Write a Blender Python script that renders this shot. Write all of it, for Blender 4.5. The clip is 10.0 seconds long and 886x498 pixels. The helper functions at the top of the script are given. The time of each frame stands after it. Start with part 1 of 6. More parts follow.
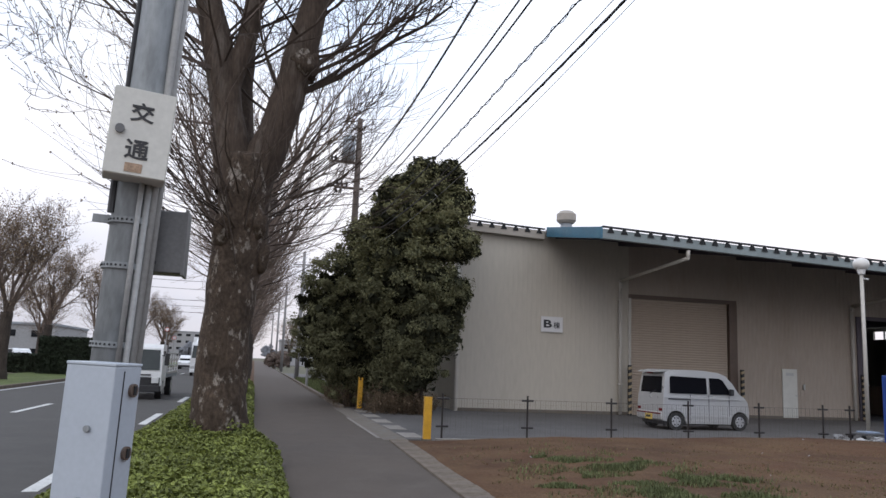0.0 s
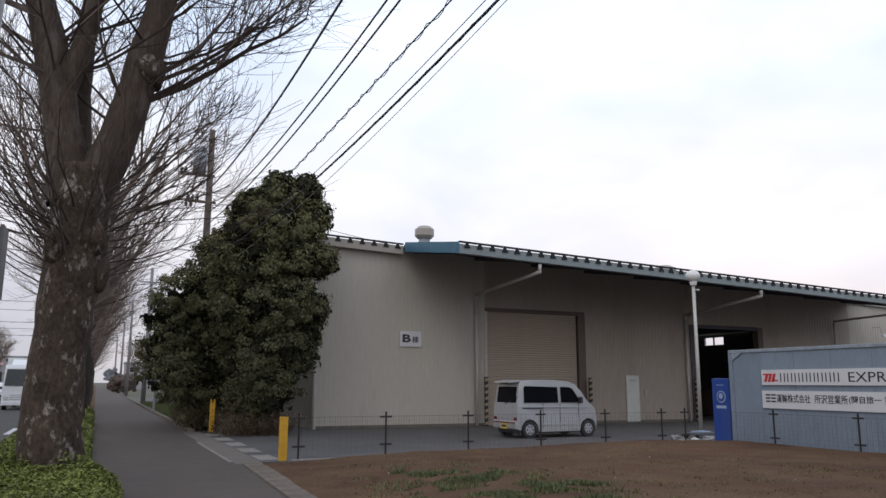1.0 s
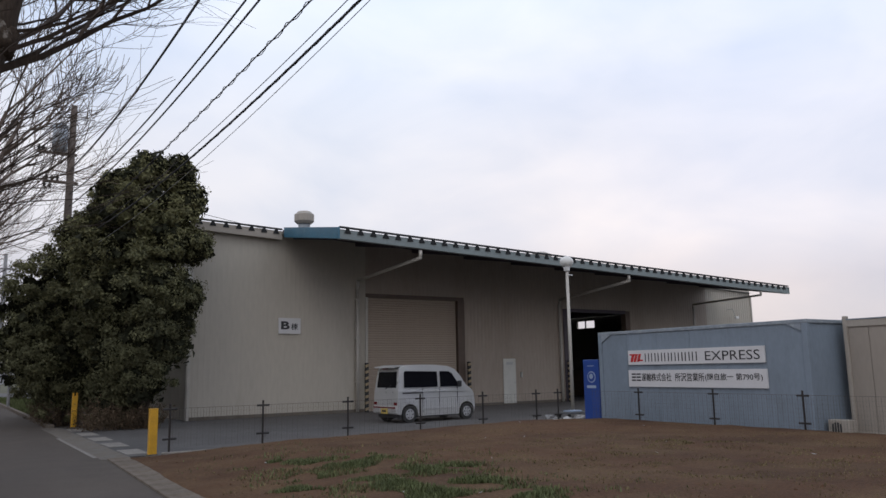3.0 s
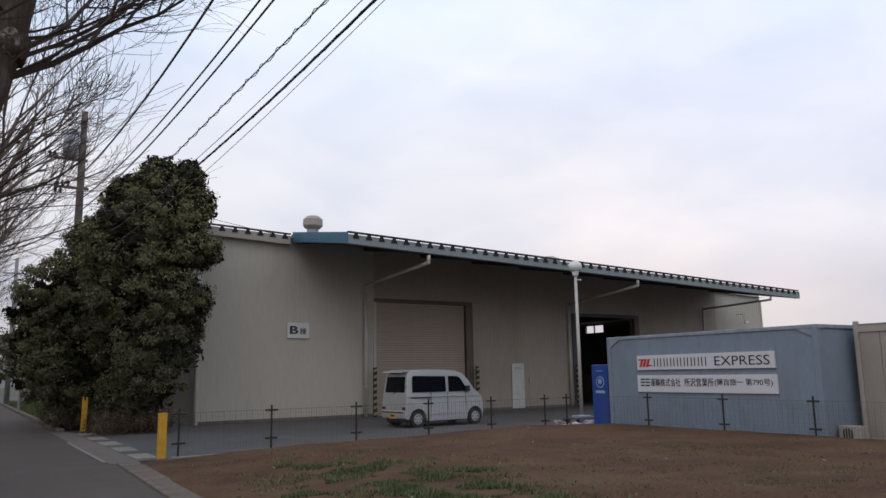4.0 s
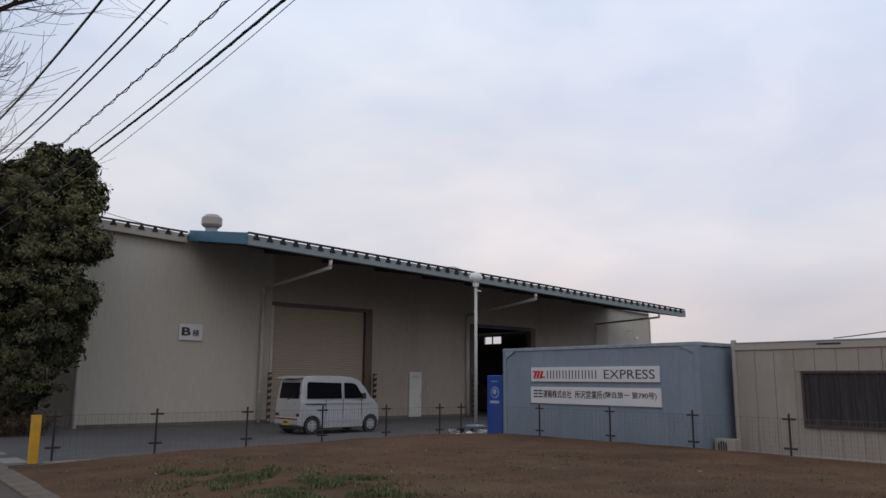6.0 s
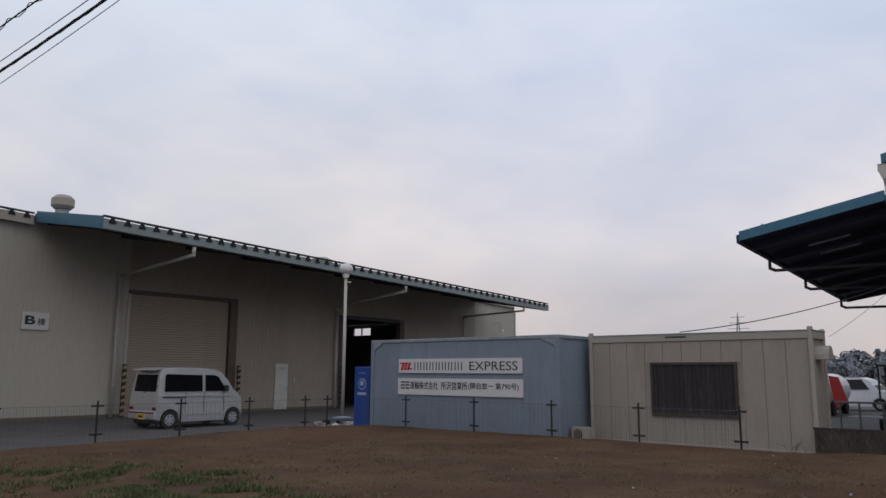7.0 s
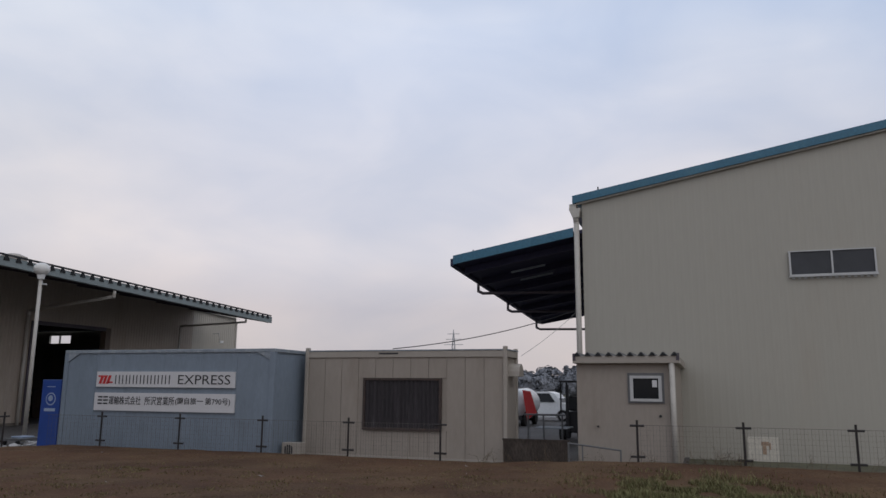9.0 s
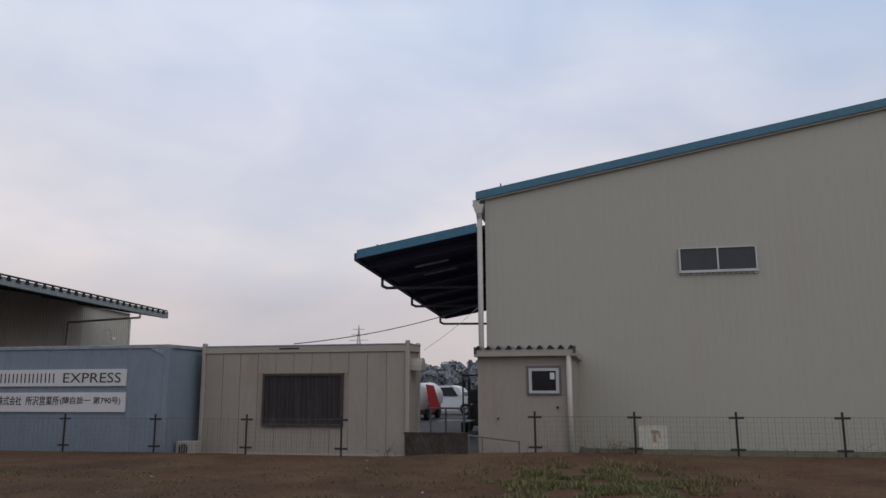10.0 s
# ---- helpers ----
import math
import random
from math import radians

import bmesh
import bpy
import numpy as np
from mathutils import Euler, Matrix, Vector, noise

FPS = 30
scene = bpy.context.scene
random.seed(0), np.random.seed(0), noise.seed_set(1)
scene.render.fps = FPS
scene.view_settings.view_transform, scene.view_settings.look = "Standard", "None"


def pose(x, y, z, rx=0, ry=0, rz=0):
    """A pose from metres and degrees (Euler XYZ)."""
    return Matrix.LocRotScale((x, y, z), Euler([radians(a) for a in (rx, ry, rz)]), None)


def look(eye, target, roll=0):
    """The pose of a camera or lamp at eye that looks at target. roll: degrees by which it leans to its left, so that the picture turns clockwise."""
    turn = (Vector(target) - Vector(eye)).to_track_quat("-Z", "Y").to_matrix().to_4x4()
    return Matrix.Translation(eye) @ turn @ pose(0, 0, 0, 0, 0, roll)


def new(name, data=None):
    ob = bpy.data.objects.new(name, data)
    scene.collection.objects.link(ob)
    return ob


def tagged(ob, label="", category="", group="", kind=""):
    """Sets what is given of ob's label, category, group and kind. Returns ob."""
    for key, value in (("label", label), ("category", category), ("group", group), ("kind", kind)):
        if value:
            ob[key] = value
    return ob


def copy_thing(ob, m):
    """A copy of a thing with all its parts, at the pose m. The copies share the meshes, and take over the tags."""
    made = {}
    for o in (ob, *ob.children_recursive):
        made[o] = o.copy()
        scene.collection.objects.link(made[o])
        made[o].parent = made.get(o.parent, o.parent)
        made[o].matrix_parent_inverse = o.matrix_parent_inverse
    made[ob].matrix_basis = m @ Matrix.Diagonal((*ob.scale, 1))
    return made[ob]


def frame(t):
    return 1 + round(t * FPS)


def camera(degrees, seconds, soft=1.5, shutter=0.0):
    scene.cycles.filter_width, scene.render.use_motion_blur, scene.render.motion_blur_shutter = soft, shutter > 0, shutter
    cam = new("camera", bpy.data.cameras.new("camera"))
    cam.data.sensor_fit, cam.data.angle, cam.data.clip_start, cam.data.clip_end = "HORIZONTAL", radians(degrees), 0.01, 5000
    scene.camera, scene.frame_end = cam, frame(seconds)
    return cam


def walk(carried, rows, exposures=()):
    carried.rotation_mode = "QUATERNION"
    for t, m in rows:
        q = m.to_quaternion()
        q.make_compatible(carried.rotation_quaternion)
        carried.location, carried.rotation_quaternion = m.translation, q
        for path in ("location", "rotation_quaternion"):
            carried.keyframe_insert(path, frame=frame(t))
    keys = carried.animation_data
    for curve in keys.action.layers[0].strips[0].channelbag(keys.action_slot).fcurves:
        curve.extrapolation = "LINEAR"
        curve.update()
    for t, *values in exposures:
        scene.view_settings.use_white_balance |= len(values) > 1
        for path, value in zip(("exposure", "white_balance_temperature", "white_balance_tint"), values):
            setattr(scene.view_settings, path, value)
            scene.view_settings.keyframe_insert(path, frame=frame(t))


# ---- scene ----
FOV = 61.15
cam = camera(FOV, 10.0, soft=1.5)
ROWS = [
    (0.0, 0.000, 0.000, 1.711, -14.00, 8.78, -2.27),
    (0.5, 0.017, -0.014, 1.723, -19.87, 9.68, -1.38),
    (1.0, 0.065, 0.033, 1.724, -24.49, 10.16, -0.25),
    (1.5, 0.076, 0.055, 1.714, -28.91, 10.05, 0.18),
    (2.0, 0.095, 0.063, 1.707, -31.91, 9.48, 1.09),
    (2.5, 0.104, 0.061, 1.703, -33.51, 9.07, 0.96),
    (4.0, 0.103, 0.040, 1.718, -32.79, 9.41, 0.93),
    (4.5, 0.103, 0.041, 1.720, -32.44, 9.88, 0.76),
    (5.0, 0.113, 0.056, 1.716, -33.70, 10.16, 0.56),
    (5.5, 0.125, 0.029, 1.710, -36.45, 10.17, -0.24),
    (7.0, 0.177, 0.000, 1.712, -50.29, 9.42, -0.29),
    (7.5, 0.214, -0.011, 1.731, -55.37, 9.40, -1.07),
    (8.0, 0.240, -0.070, 1.743, -60.80, 9.79, -1.65),
    (8.5, 0.257, -0.131, 1.746, -65.75, 10.24, -0.90),
    (9.0, 0.279, -0.189, 1.768, -70.89, 10.49, -0.48),
    (9.5, 0.300, -0.231, 1.754, -75.52, 10.53, 0.02),
    (10.0, 0.314, -0.254, 1.746, -78.01, 10.15, 0.28),
]
# the clip's camera closes its exposure while it turns from the bright road to the yard
EXPOSURES = [(0.0, 0.43), (0.5, 0.32), (1.0, 0.10), (1.5, -0.05), (2.5, -0.12), (4.0, -0.12), (5.5, -0.23), (7.0, -0.47), (8.0, -0.48), (10.0, -0.47)]
walk(cam, [(t, pose(x, y, z, 90 + pitch, roll, yaw)) for t, x, y, z, yaw, pitch, roll in ROWS], EXPOSURES)


# ---- sky and sun ----
def make_sky():
    world = bpy.data.worlds.new("overcast_sky")
    scene.world = world
    world.use_nodes = True
    nt = world.node_tree
    nt.nodes.clear()
    N, L = nt.nodes.new, nt.links.new
    out, bg, sky = N("ShaderNodeOutputWorld"), N("ShaderNodeBackground"), N("ShaderNodeTexSky")
    sky.sky_type, sky.sun_disc = "NISHITA", False
    sky.sun_elevation, sky.sun_rotation = radians(46), radians(225)
    dim = N("ShaderNodeMix")
    dim.data_type, dim.blend_type = "RGBA", "MULTIPLY"
    dim.inputs[0].default_value = 1.0
    L(sky.outputs[0], dim.inputs[6])
    dim.inputs[7].default_value = (0.1, 0.1, 0.1, 1)
    co = N("ShaderNodeTexCoord")
    stretch = N("ShaderNodeMapping")
    stretch.inputs["Scale"].default_value = (1.0, 1.0, 2.2)
    L(co.outputs["Generated"], stretch.inputs[0])
    big, small = N("ShaderNodeTexNoise"), N("ShaderNodeTexNoise")
    big.inputs["Scale"].default_value, big.inputs["Detail"].default_value = 1.5, 4.0
    small.inputs["Scale"].default_value, small.inputs["Detail"].default_value = 4.5, 6.0
    small.inputs["Distortion"].default_value = 0.4
    for n in (big, small):
        L(stretch.outputs[0], n.inputs["Vector"])
    ramp = N("ShaderNodeValToRGB")
    ramp.color_ramp.elements[0].position, ramp.color_ramp.elements[0].color = 0.36, (0.615, 0.675, 0.805, 1)
    ramp.color_ramp.elements[1].position, ramp.color_ramp.elements[1].color = 0.62, (0.838, 0.838, 0.875, 1)
    L(big.outputs[0], ramp.inputs[0])
    ramp2 = N("ShaderNodeValToRGB")
    ramp2.color_ramp.elements[0].position, ramp2.color_ramp.elements[0].color = 0.35, (0.92, 0.93, 0.96, 1)
    ramp2.color_ramp.elements[1].position, ramp2.color_ramp.elements[1].color = 0.68, (1.08, 1.045, 1.02, 1)
    L(small.outputs[0], ramp2.inputs[0])
    cloud = N("ShaderNodeMix")
    cloud.data_type, cloud.blend_type = "RGBA", "MULTIPLY"
    cloud.inputs[0].default_value = 1.0
    L(ramp.outputs[0], cloud.inputs[6])
    L(ramp2.outputs[0], cloud.inputs[7])
    # a warmer, duller band of haze near the horizon all round
    sep = N("ShaderNodeSeparateXYZ")
    L(co.outputs["Generated"], sep.inputs[0])
    band = N("ShaderNodeValToRGB")
    band.color_ramp.elements[0].position, band.color_ramp.elements[0].color = 0.0, (0.68, 0.615, 0.60, 1)
    band.color_ramp.elements[1].position, band.color_ramp.elements[1].color = 0.45, (1.05, 1.085, 1.125, 1)
    for at, tint in ((0.1, (0.745, 0.675, 0.66, 1)), (0.17, (0.96, 0.895, 0.86, 1)), (0.28, (1.03, 0.985, 0.955, 1))):
        band.color_ramp.elements.new(at).color = tint
    L(sep.outputs[2], band.inputs[0])
    haze = N("ShaderNodeMix")
    haze.data_type, haze.blend_type = "RGBA", "MULTIPLY"
    haze.inputs[0].default_value = 1.0
    L(cloud.outputs[2], haze.inputs[6])
    L(band.outputs[0], haze.inputs[7])
    # thinner, brighter cloud to the east, bluer and duller cloud north and south of it
    turn, half = N("ShaderNodeVectorMath"), N("ShaderNodeMapRange")
    turn.operation = "DOT_PRODUCT"
    turn.inputs[1].default_value = (math.sin(radians(71)), math.cos(radians(71)), 0)
    L(co.outputs["Generated"], turn.inputs[0])
    half.inputs[1].default_value, half.inputs[2].default_value = -1.0, 1.0
    L(turn.outputs["Value"], half.inputs[0])
    side = N("ShaderNodeValToRGB")
    side.color_ramp.elements[0].position, side.color_ramp.elements[0].color = 0.32, (1.07, 1.07, 1.07, 1)
    side.color_ramp.elements[1].position, side.color_ramp.elements[1].color = 0.99, (1.17, 1.14, 1.10, 1)
    for at, tint in ((0.52, (0.80, 0.84, 0.88, 1)), (0.84, (0.84, 0.90, 0.96, 1)), (0.93, (0.97, 0.98, 0.99, 1)), (0.965, (1.07, 1.06, 1.05, 1))):
        side.color_ramp.elements.new(at).color = tint
    L(half.outputs[0], side.inputs[0])
    glow = N("ShaderNodeMix")
    glow.data_type, glow.blend_type = "RGBA", "MULTIPLY"
    glow.inputs[0].default_value = 1.0
    L(haze.outputs[2], glow.inputs[6])
    L(side.outputs[0], glow.inputs[7])
    both = N("ShaderNodeMix")
    both.data_type = "RGBA"
    both.inputs[0].default_value = 0.9
    L(dim.outputs[2], both.inputs[6])
    L(glow.outputs[2], both.inputs[7])
    L(both.outputs[2], bg.inputs[0])
    bg.inputs[1].default_value = 1.35
    L(bg.outputs[0], out.inputs[0])


make_sky()
sun = new("sun", bpy.data.lights.new("sun", "SUN"))
sun.data.energy, sun.data.angle, sun.data.color = 0.3, radians(25), (1.0, 0.96, 0.9)
sun.matrix_basis = look((-30, -30, 45), (0, 0, 0))


# ---- materials ----
def material(name, colour, rough=0.6, metal=0.0, vary=0.12, scale=3.0, fine=60.0, bump=0.15, second=None, mix=0.5, stretch=(1, 1, 1), rand=0.0, island=0.0, spec=0.5, depth=0.01, crisp=1.0):
    """A surface of one colour that varies at a coarse and a fine scale, with fine relief; second: a colour of stains that show in patches."""
    m = bpy.data.materials.new(name)
    m.use_nodes = True
    nt = m.node_tree
    N, L = nt.nodes.new, nt.links.new
    b = nt.nodes["Principled BSDF"]
    co, mp = N("ShaderNodeTexCoord"), N("ShaderNodeMapping")
    mp.inputs["Scale"].default_value = stretch
    L(co.outputs["Object"], mp.inputs[0])
    n1, n2 = N("ShaderNodeTexNoise"), N("ShaderNodeTexNoise")
    n1.inputs["Scale"].default_value, n1.inputs["Detail"].default_value, n1.inputs["Roughness"].default_value = scale, 6.0, 0.65
    n2.inputs["Scale"].default_value, n2.inputs["Detail"].default_value = fine, 3.0
    for n in (n1, n2):
        L(mp.outputs[0], n.inputs["Vector"])
    ramp = N("ShaderNodeValToRGB")
    e = ramp.color_ramp.elements
    lo = [c * (1 - vary) for c in colour]
    hi = [min(1, c * (1 + vary)) for c in colour]
    e[0].position, e[0].color = 0.3, (*lo, 1)
    e[1].position, e[1].color = 0.7, (*hi, 1)
    L(n1.outputs[0], ramp.inputs[0])
    last = ramp.outputs[0]
    if second:
        r2 = N("ShaderNodeValToRGB")
        r2.color_ramp.elements[0].position, r2.color_ramp.elements[0].color = mix - 0.08 * crisp, (0, 0, 0, 1)
        r2.color_ramp.elements[1].position, r2.color_ramp.elements[1].color = mix + 0.12 * crisp, (1, 1, 1, 1)
        n3 = N("ShaderNodeTexNoise")
        n3.inputs["Scale"].default_value, n3.inputs["Detail"].default_value, n3.inputs["Roughness"].default_value = scale * 1.7, 8.0, 0.7
        L(mp.outputs[0], n3.inputs["Vector"])
        L(n3.outputs[0], r2.inputs[0])
        mx = N("ShaderNodeMix")
        mx.data_type = "RGBA"
        L(r2.outputs[0], mx.inputs[0])
        L(last, mx.inputs[6])
        mx.inputs[7].default_value = (*second, 1)
        last = mx.outputs[2]
    grain = N("ShaderNodeMix")
    grain.data_type, grain.blend_type = "RGBA", "MULTIPLY"
    gr = N("ShaderNodeMapRange")
    gr.inputs[1].default_value, gr.inputs[2].default_value = 0.3, 0.7
    gr.inputs[3].default_value, gr.inputs[4].default_value = 1 - vary, 1 + vary * 0.6
    L(n2.outputs[0], gr.inputs[0])
    grain.inputs[0].default_value = 1.0
    L(last, grain.inputs[6])
    L(gr.outputs[0], grain.inputs[7])
    last = grain.outputs[2]
    for amount, node, socket in ((rand, "ShaderNodeObjectInfo", "Random"), (island, "ShaderNodeNewGeometry", "Random Per Island")):
        if amount:
            src, mr, mx = N(node), N("ShaderNodeMapRange"), N("ShaderNodeMix")
            mr.inputs[3].default_value, mr.inputs[4].default_value = 1 - amount, 1 + amount
            L(src.outputs[socket], mr.inputs[0])
            mx.data_type, mx.blend_type = "RGBA", "MULTIPLY"
            mx.inputs[0].default_value = 1.0
            L(last, mx.inputs[6])
            L(mr.outputs[0], mx.inputs[7])
            last = mx.outputs[2]
    L(last, b.inputs["Base Color"])
    rr = N("ShaderNodeMapRange")
    rr.inputs[3].default_value, rr.inputs[4].default_value = max(0.02, rough - 0.1), min(1, rough + 0.1)
    L(n1.outputs[0], rr.inputs[0])
    L(rr.outputs[0], b.inputs["Roughness"])
    b.inputs["Metallic"].default_value = metal
    b.inputs["Specular IOR Level"].default_value = spec
    if bump:
        bp = N("ShaderNodeBump")
        bp.inputs["Strength"].default_value, bp.inputs["Distance"].default_value = bump, depth
        L(n2.outputs[0], bp.inputs["Height"])
        L(bp.outputs[0], b.inputs["Normal"])
    return m


M = {}
M["asphalt"] = material("asphalt", (0.050, 0.046, 0.042), 0.85, vary=0.18, scale=0.5, fine=90, bump=0.5, second=(0.064, 0.059, 0.054), mix=0.55)
M["path"] = material("path_asphalt", (0.075, 0.058, 0.046), 0.9, vary=0.16, scale=0.7, fine=110, bump=0.5, second=(0.088, 0.070, 0.056), mix=0.55)
M["yard"] = material("yard_asphalt", (0.076, 0.070, 0.066), 0.8, vary=0.2, scale=0.4, fine=80, bump=0.4, second=(0.10, 0.093, 0.088), mix=0.55)
M["soil"] = material("bare_brown_soil", (0.084, 0.042, 0.022), 0.95, vary=0.3, scale=0.4, fine=22, bump=0.9, second=(0.135, 0.083, 0.042), mix=0.55, crisp=1.6, depth=0.03, spec=0.2)
M["earth"] = material("far_ground", (0.11, 0.105, 0.07), 0.95, vary=0.25, scale=0.05, fine=3, bump=0.2, spec=0.2)
M["lawn"] = material("verge_grass", (0.105, 0.13, 0.045), 0.95, vary=0.3, scale=0.6, fine=30, bump=0.9, depth=0.04, spec=0.2)
M["concrete"] = material("kerb_concrete", (0.135, 0.112, 0.088), 0.9, vary=0.2, scale=2.5, fine=70, bump=0.3, second=(0.15, 0.14, 0.125), mix=0.55)
M["slab"] = material("pale_concrete_slab", (0.145, 0.117, 0.090), 0.9, vary=0.2, scale=2.0, fine=60, bump=0.4, rand=0.12, second=(0.085, 0.058, 0.036), mix=0.56)
M["slabpale"] = material("light_concrete_cover", (0.22, 0.20, 0.175), 0.9, vary=0.2, scale=3.0, fine=50, bump=0.2, rand=0.1)
M["paint"] = material("road_paint", (0.55, 0.55, 0.53), 0.7, vary=0.15, scale=3, fine=50, bump=0.2, second=(0.2, 0.2, 0.2), mix=0.64)
M["cream"] = material("cream_metal_cladding", (0.44, 0.40, 0.335), 0.5, vary=0.05, scale=0.35, fine=8, bump=0.03, second=(0.39, 0.35, 0.287), mix=0.6, stretch=(1, 1, 0.25))
# browner sheet; part of the canopy's purplish shade is mixed into this colour
M["creamshade"] = material("shaded_brown_beige_cladding", (0.352, 0.292, 0.238), 0.55, vary=0.06, scale=0.35, fine=8, bump=0.03, second=(0.31, 0.252, 0.2), mix=0.58, stretch=(1, 1, 0.25))
M["cream2"] = material("beige_metal_cladding", (0.368, 0.345, 0.290), 0.5, vary=0.02, scale=0.35, fine=8, bump=0.03, second=(0.362, 0.331, 0.272), mix=0.62, stretch=(1, 1, 0.2))
M["shutter"] = material("beige_shutter", (0.385, 0.312, 0.245), 0.5, vary=0.05, scale=0.6, fine=10, bump=0.03)
M["brown"] = material("brown_steel", (0.115, 0.08, 0.06), 0.5, vary=0.15, scale=1.5, fine=30, bump=0.05)
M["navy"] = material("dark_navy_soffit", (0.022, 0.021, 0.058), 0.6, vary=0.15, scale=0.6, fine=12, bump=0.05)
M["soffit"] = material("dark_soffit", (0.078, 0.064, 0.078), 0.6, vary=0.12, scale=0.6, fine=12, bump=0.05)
M["blue"] = material("blue_painted_trim", (0.035, 0.135, 0.205), 0.45, vary=0.14, scale=0.8, fine=14, bump=0.03, second=(0.06, 0.17, 0.23), mix=0.6)
M["gutter"] = material("grey_green_gutter", (0.215, 0.25, 0.25), 0.5, vary=0.1, scale=0.9, fine=16, bump=0.03)
# black in place of the shade inside gaps, holes and unlit openings
M["dark"] = material("black_gap_shade", (0.012, 0.013, 0.014), 0.8, vary=0.1, bump=0)
M["pvc"] = material("cream_downpipe", (0.46, 0.43, 0.38), 0.5, vary=0.08, scale=2, fine=30, bump=0.05)
M["white"] = material("white_paint", (0.72, 0.71, 0.69), 0.5, vary=0.06, scale=2, fine=30, bump=0.04)
M["signwhite"] = material("white_sign_board", (0.58, 0.57, 0.57), 0.45, vary=0.03, scale=2, fine=30, bump=0.0)
M["ink"] = material("black_lettering", (0.02, 0.02, 0.022), 0.5, vary=0.05, bump=0)
M["red"] = material("red_paint", (0.50, 0.03, 0.03), 0.4, vary=0.08, bump=0.02)
M["contblue"] = material("pale_blue_container_paint", (0.186, 0.226, 0.27), 0.5, vary=0.07, scale=0.8, fine=14, bump=0.04, second=(0.156, 0.188, 0.22), mix=0.6, stretch=(1, 1, 0.4))
M["contdark"] = material("weathered_grey_frame", (0.22, 0.25, 0.28), 0.6, vary=0.15, scale=2, fine=30, bump=0.1, second=(0.32, 0.35, 0.37), mix=0.55)
M["office"] = material("cream_prefab_panel", (0.297, 0.256, 0.213), 0.55, vary=0.05, scale=0.7, fine=14, bump=0.03, second=(0.258, 0.218, 0.178), mix=0.6, stretch=(1, 1, 0.3))
M["officeedge"] = material("pale_prefab_frame", (0.335, 0.297, 0.252), 0.5, vary=0.05, scale=1.5, fine=20, bump=0.03)
M["drape"] = material("grey_brown_curtain", (0.026, 0.021, 0.023), 0.8, vary=0.5, scale=1.5, fine=20, bump=0.1, stretch=(1, 6, 0.25), second=(0.075, 0.068, 0.07), mix=0.62, crisp=0.8)
M["glass"] = material("dark_window_glass", (0.012, 0.013, 0.015), 0.12, vary=0.05, bump=0, spec=0.22)
M["tint"] = material("dark_tinted_car_glass", (0.006, 0.006, 0.008), 0.1, vary=0.05, bump=0, spec=0.14)
M["windscreen"] = material("pale_reflecting_windscreen", (0.07, 0.085, 0.085), 0.08, vary=0.1, bump=0, spec=0.6)
M["rustframe"] = material("rust_brown_window_frame", (0.05, 0.034, 0.028), 0.7, vary=0.3, scale=6, fine=40, bump=0.1, second=(0.09, 0.05, 0.03), mix=0.6)
M["screen"] = material("dark_window_screen", (0.035, 0.037, 0.042), 0.5, vary=0.2, scale=2, fine=60, bump=0.05)
M["alu"] = material("aluminium_frame", (0.46, 0.46, 0.45), 0.4, 0.3, vary=0.06, bump=0.02)
M["vmblue"] = material("blue_vending_cabinet", (0.018, 0.055, 0.24), 0.35, vary=0.06, bump=0.01)
M["yellow"] = material("yellow_post_paint", (0.62, 0.33, 0.02), 0.5, vary=0.12, scale=4, fine=40, bump=0.06, second=(0.40, 0.20, 0.03), mix=0.66)
M["yellow2"] = material("yellow_hazard_paint", (0.36, 0.28, 0.17), 0.55, vary=0.12, bump=0.04)
M["fence"] = material("dark_brown_fence_post", (0.016, 0.012, 0.011), 0.5, vary=0.15, bump=0.05)
M["wire"] = material("grey_fence_wire", (0.095, 0.084, 0.076), 0.5, 0.2, vary=0.1, bump=0)
M["galv"] = material("galvanised_steel", (0.25, 0.265, 0.27), 0.6, 0.25, vary=0.16, scale=4, fine=35, bump=0.06, second=(0.17, 0.18, 0.185), mix=0.55, stretch=(1, 1, 0.3))
M["boxwhite"] = material("ivory_steel_box", (0.58, 0.57, 0.52), 0.45, vary=0.06, scale=3, fine=40, bump=0.03, second=(0.5, 0.47, 0.4), mix=0.7)
M["boxgrey"] = material("pale_grey_steel_box", (0.40, 0.44, 0.485), 0.42, vary=0.04, scale=2, fine=40, bump=0.02)
M["steelgrey"] = material("dark_grey_steel", (0.13, 0.13, 0.13), 0.5, 0.2, vary=0.12, bump=0.03)
M["rust"] = material("rusty_sticker", (0.36, 0.25, 0.17), 0.8, vary=0.3, scale=30, fine=90, bump=0.1)
M["ruststain"] = material("pale_rust_streaked_paint", (0.56, 0.52, 0.44), 0.8, vary=0.12, scale=9, fine=40, bump=0.05)
M["conduit"] = material("grey_conduit", (0.30, 0.30, 0.29), 0.6, vary=0.12, scale=3, fine=40, bump=0.05)
M["bark"] = material("mottled_grey_brown_bark", (0.062, 0.045, 0.033), 0.95, vary=0.4, scale=3.2, fine=20, bump=1.0, second=(0.23, 0.20, 0.17), mix=0.585, stretch=(1, 1, 0.6), crisp=0.3, depth=0.03, spec=0.2)
M["limb"] = material("streaked_grey_brown_limb_bark", (0.064, 0.047, 0.036), 0.95, vary=0.3, scale=1.6, fine=24, bump=0.8, second=(0.14, 0.118, 0.10), mix=0.6, stretch=(1, 1, 0.22), depth=0.02, spec=0.2)
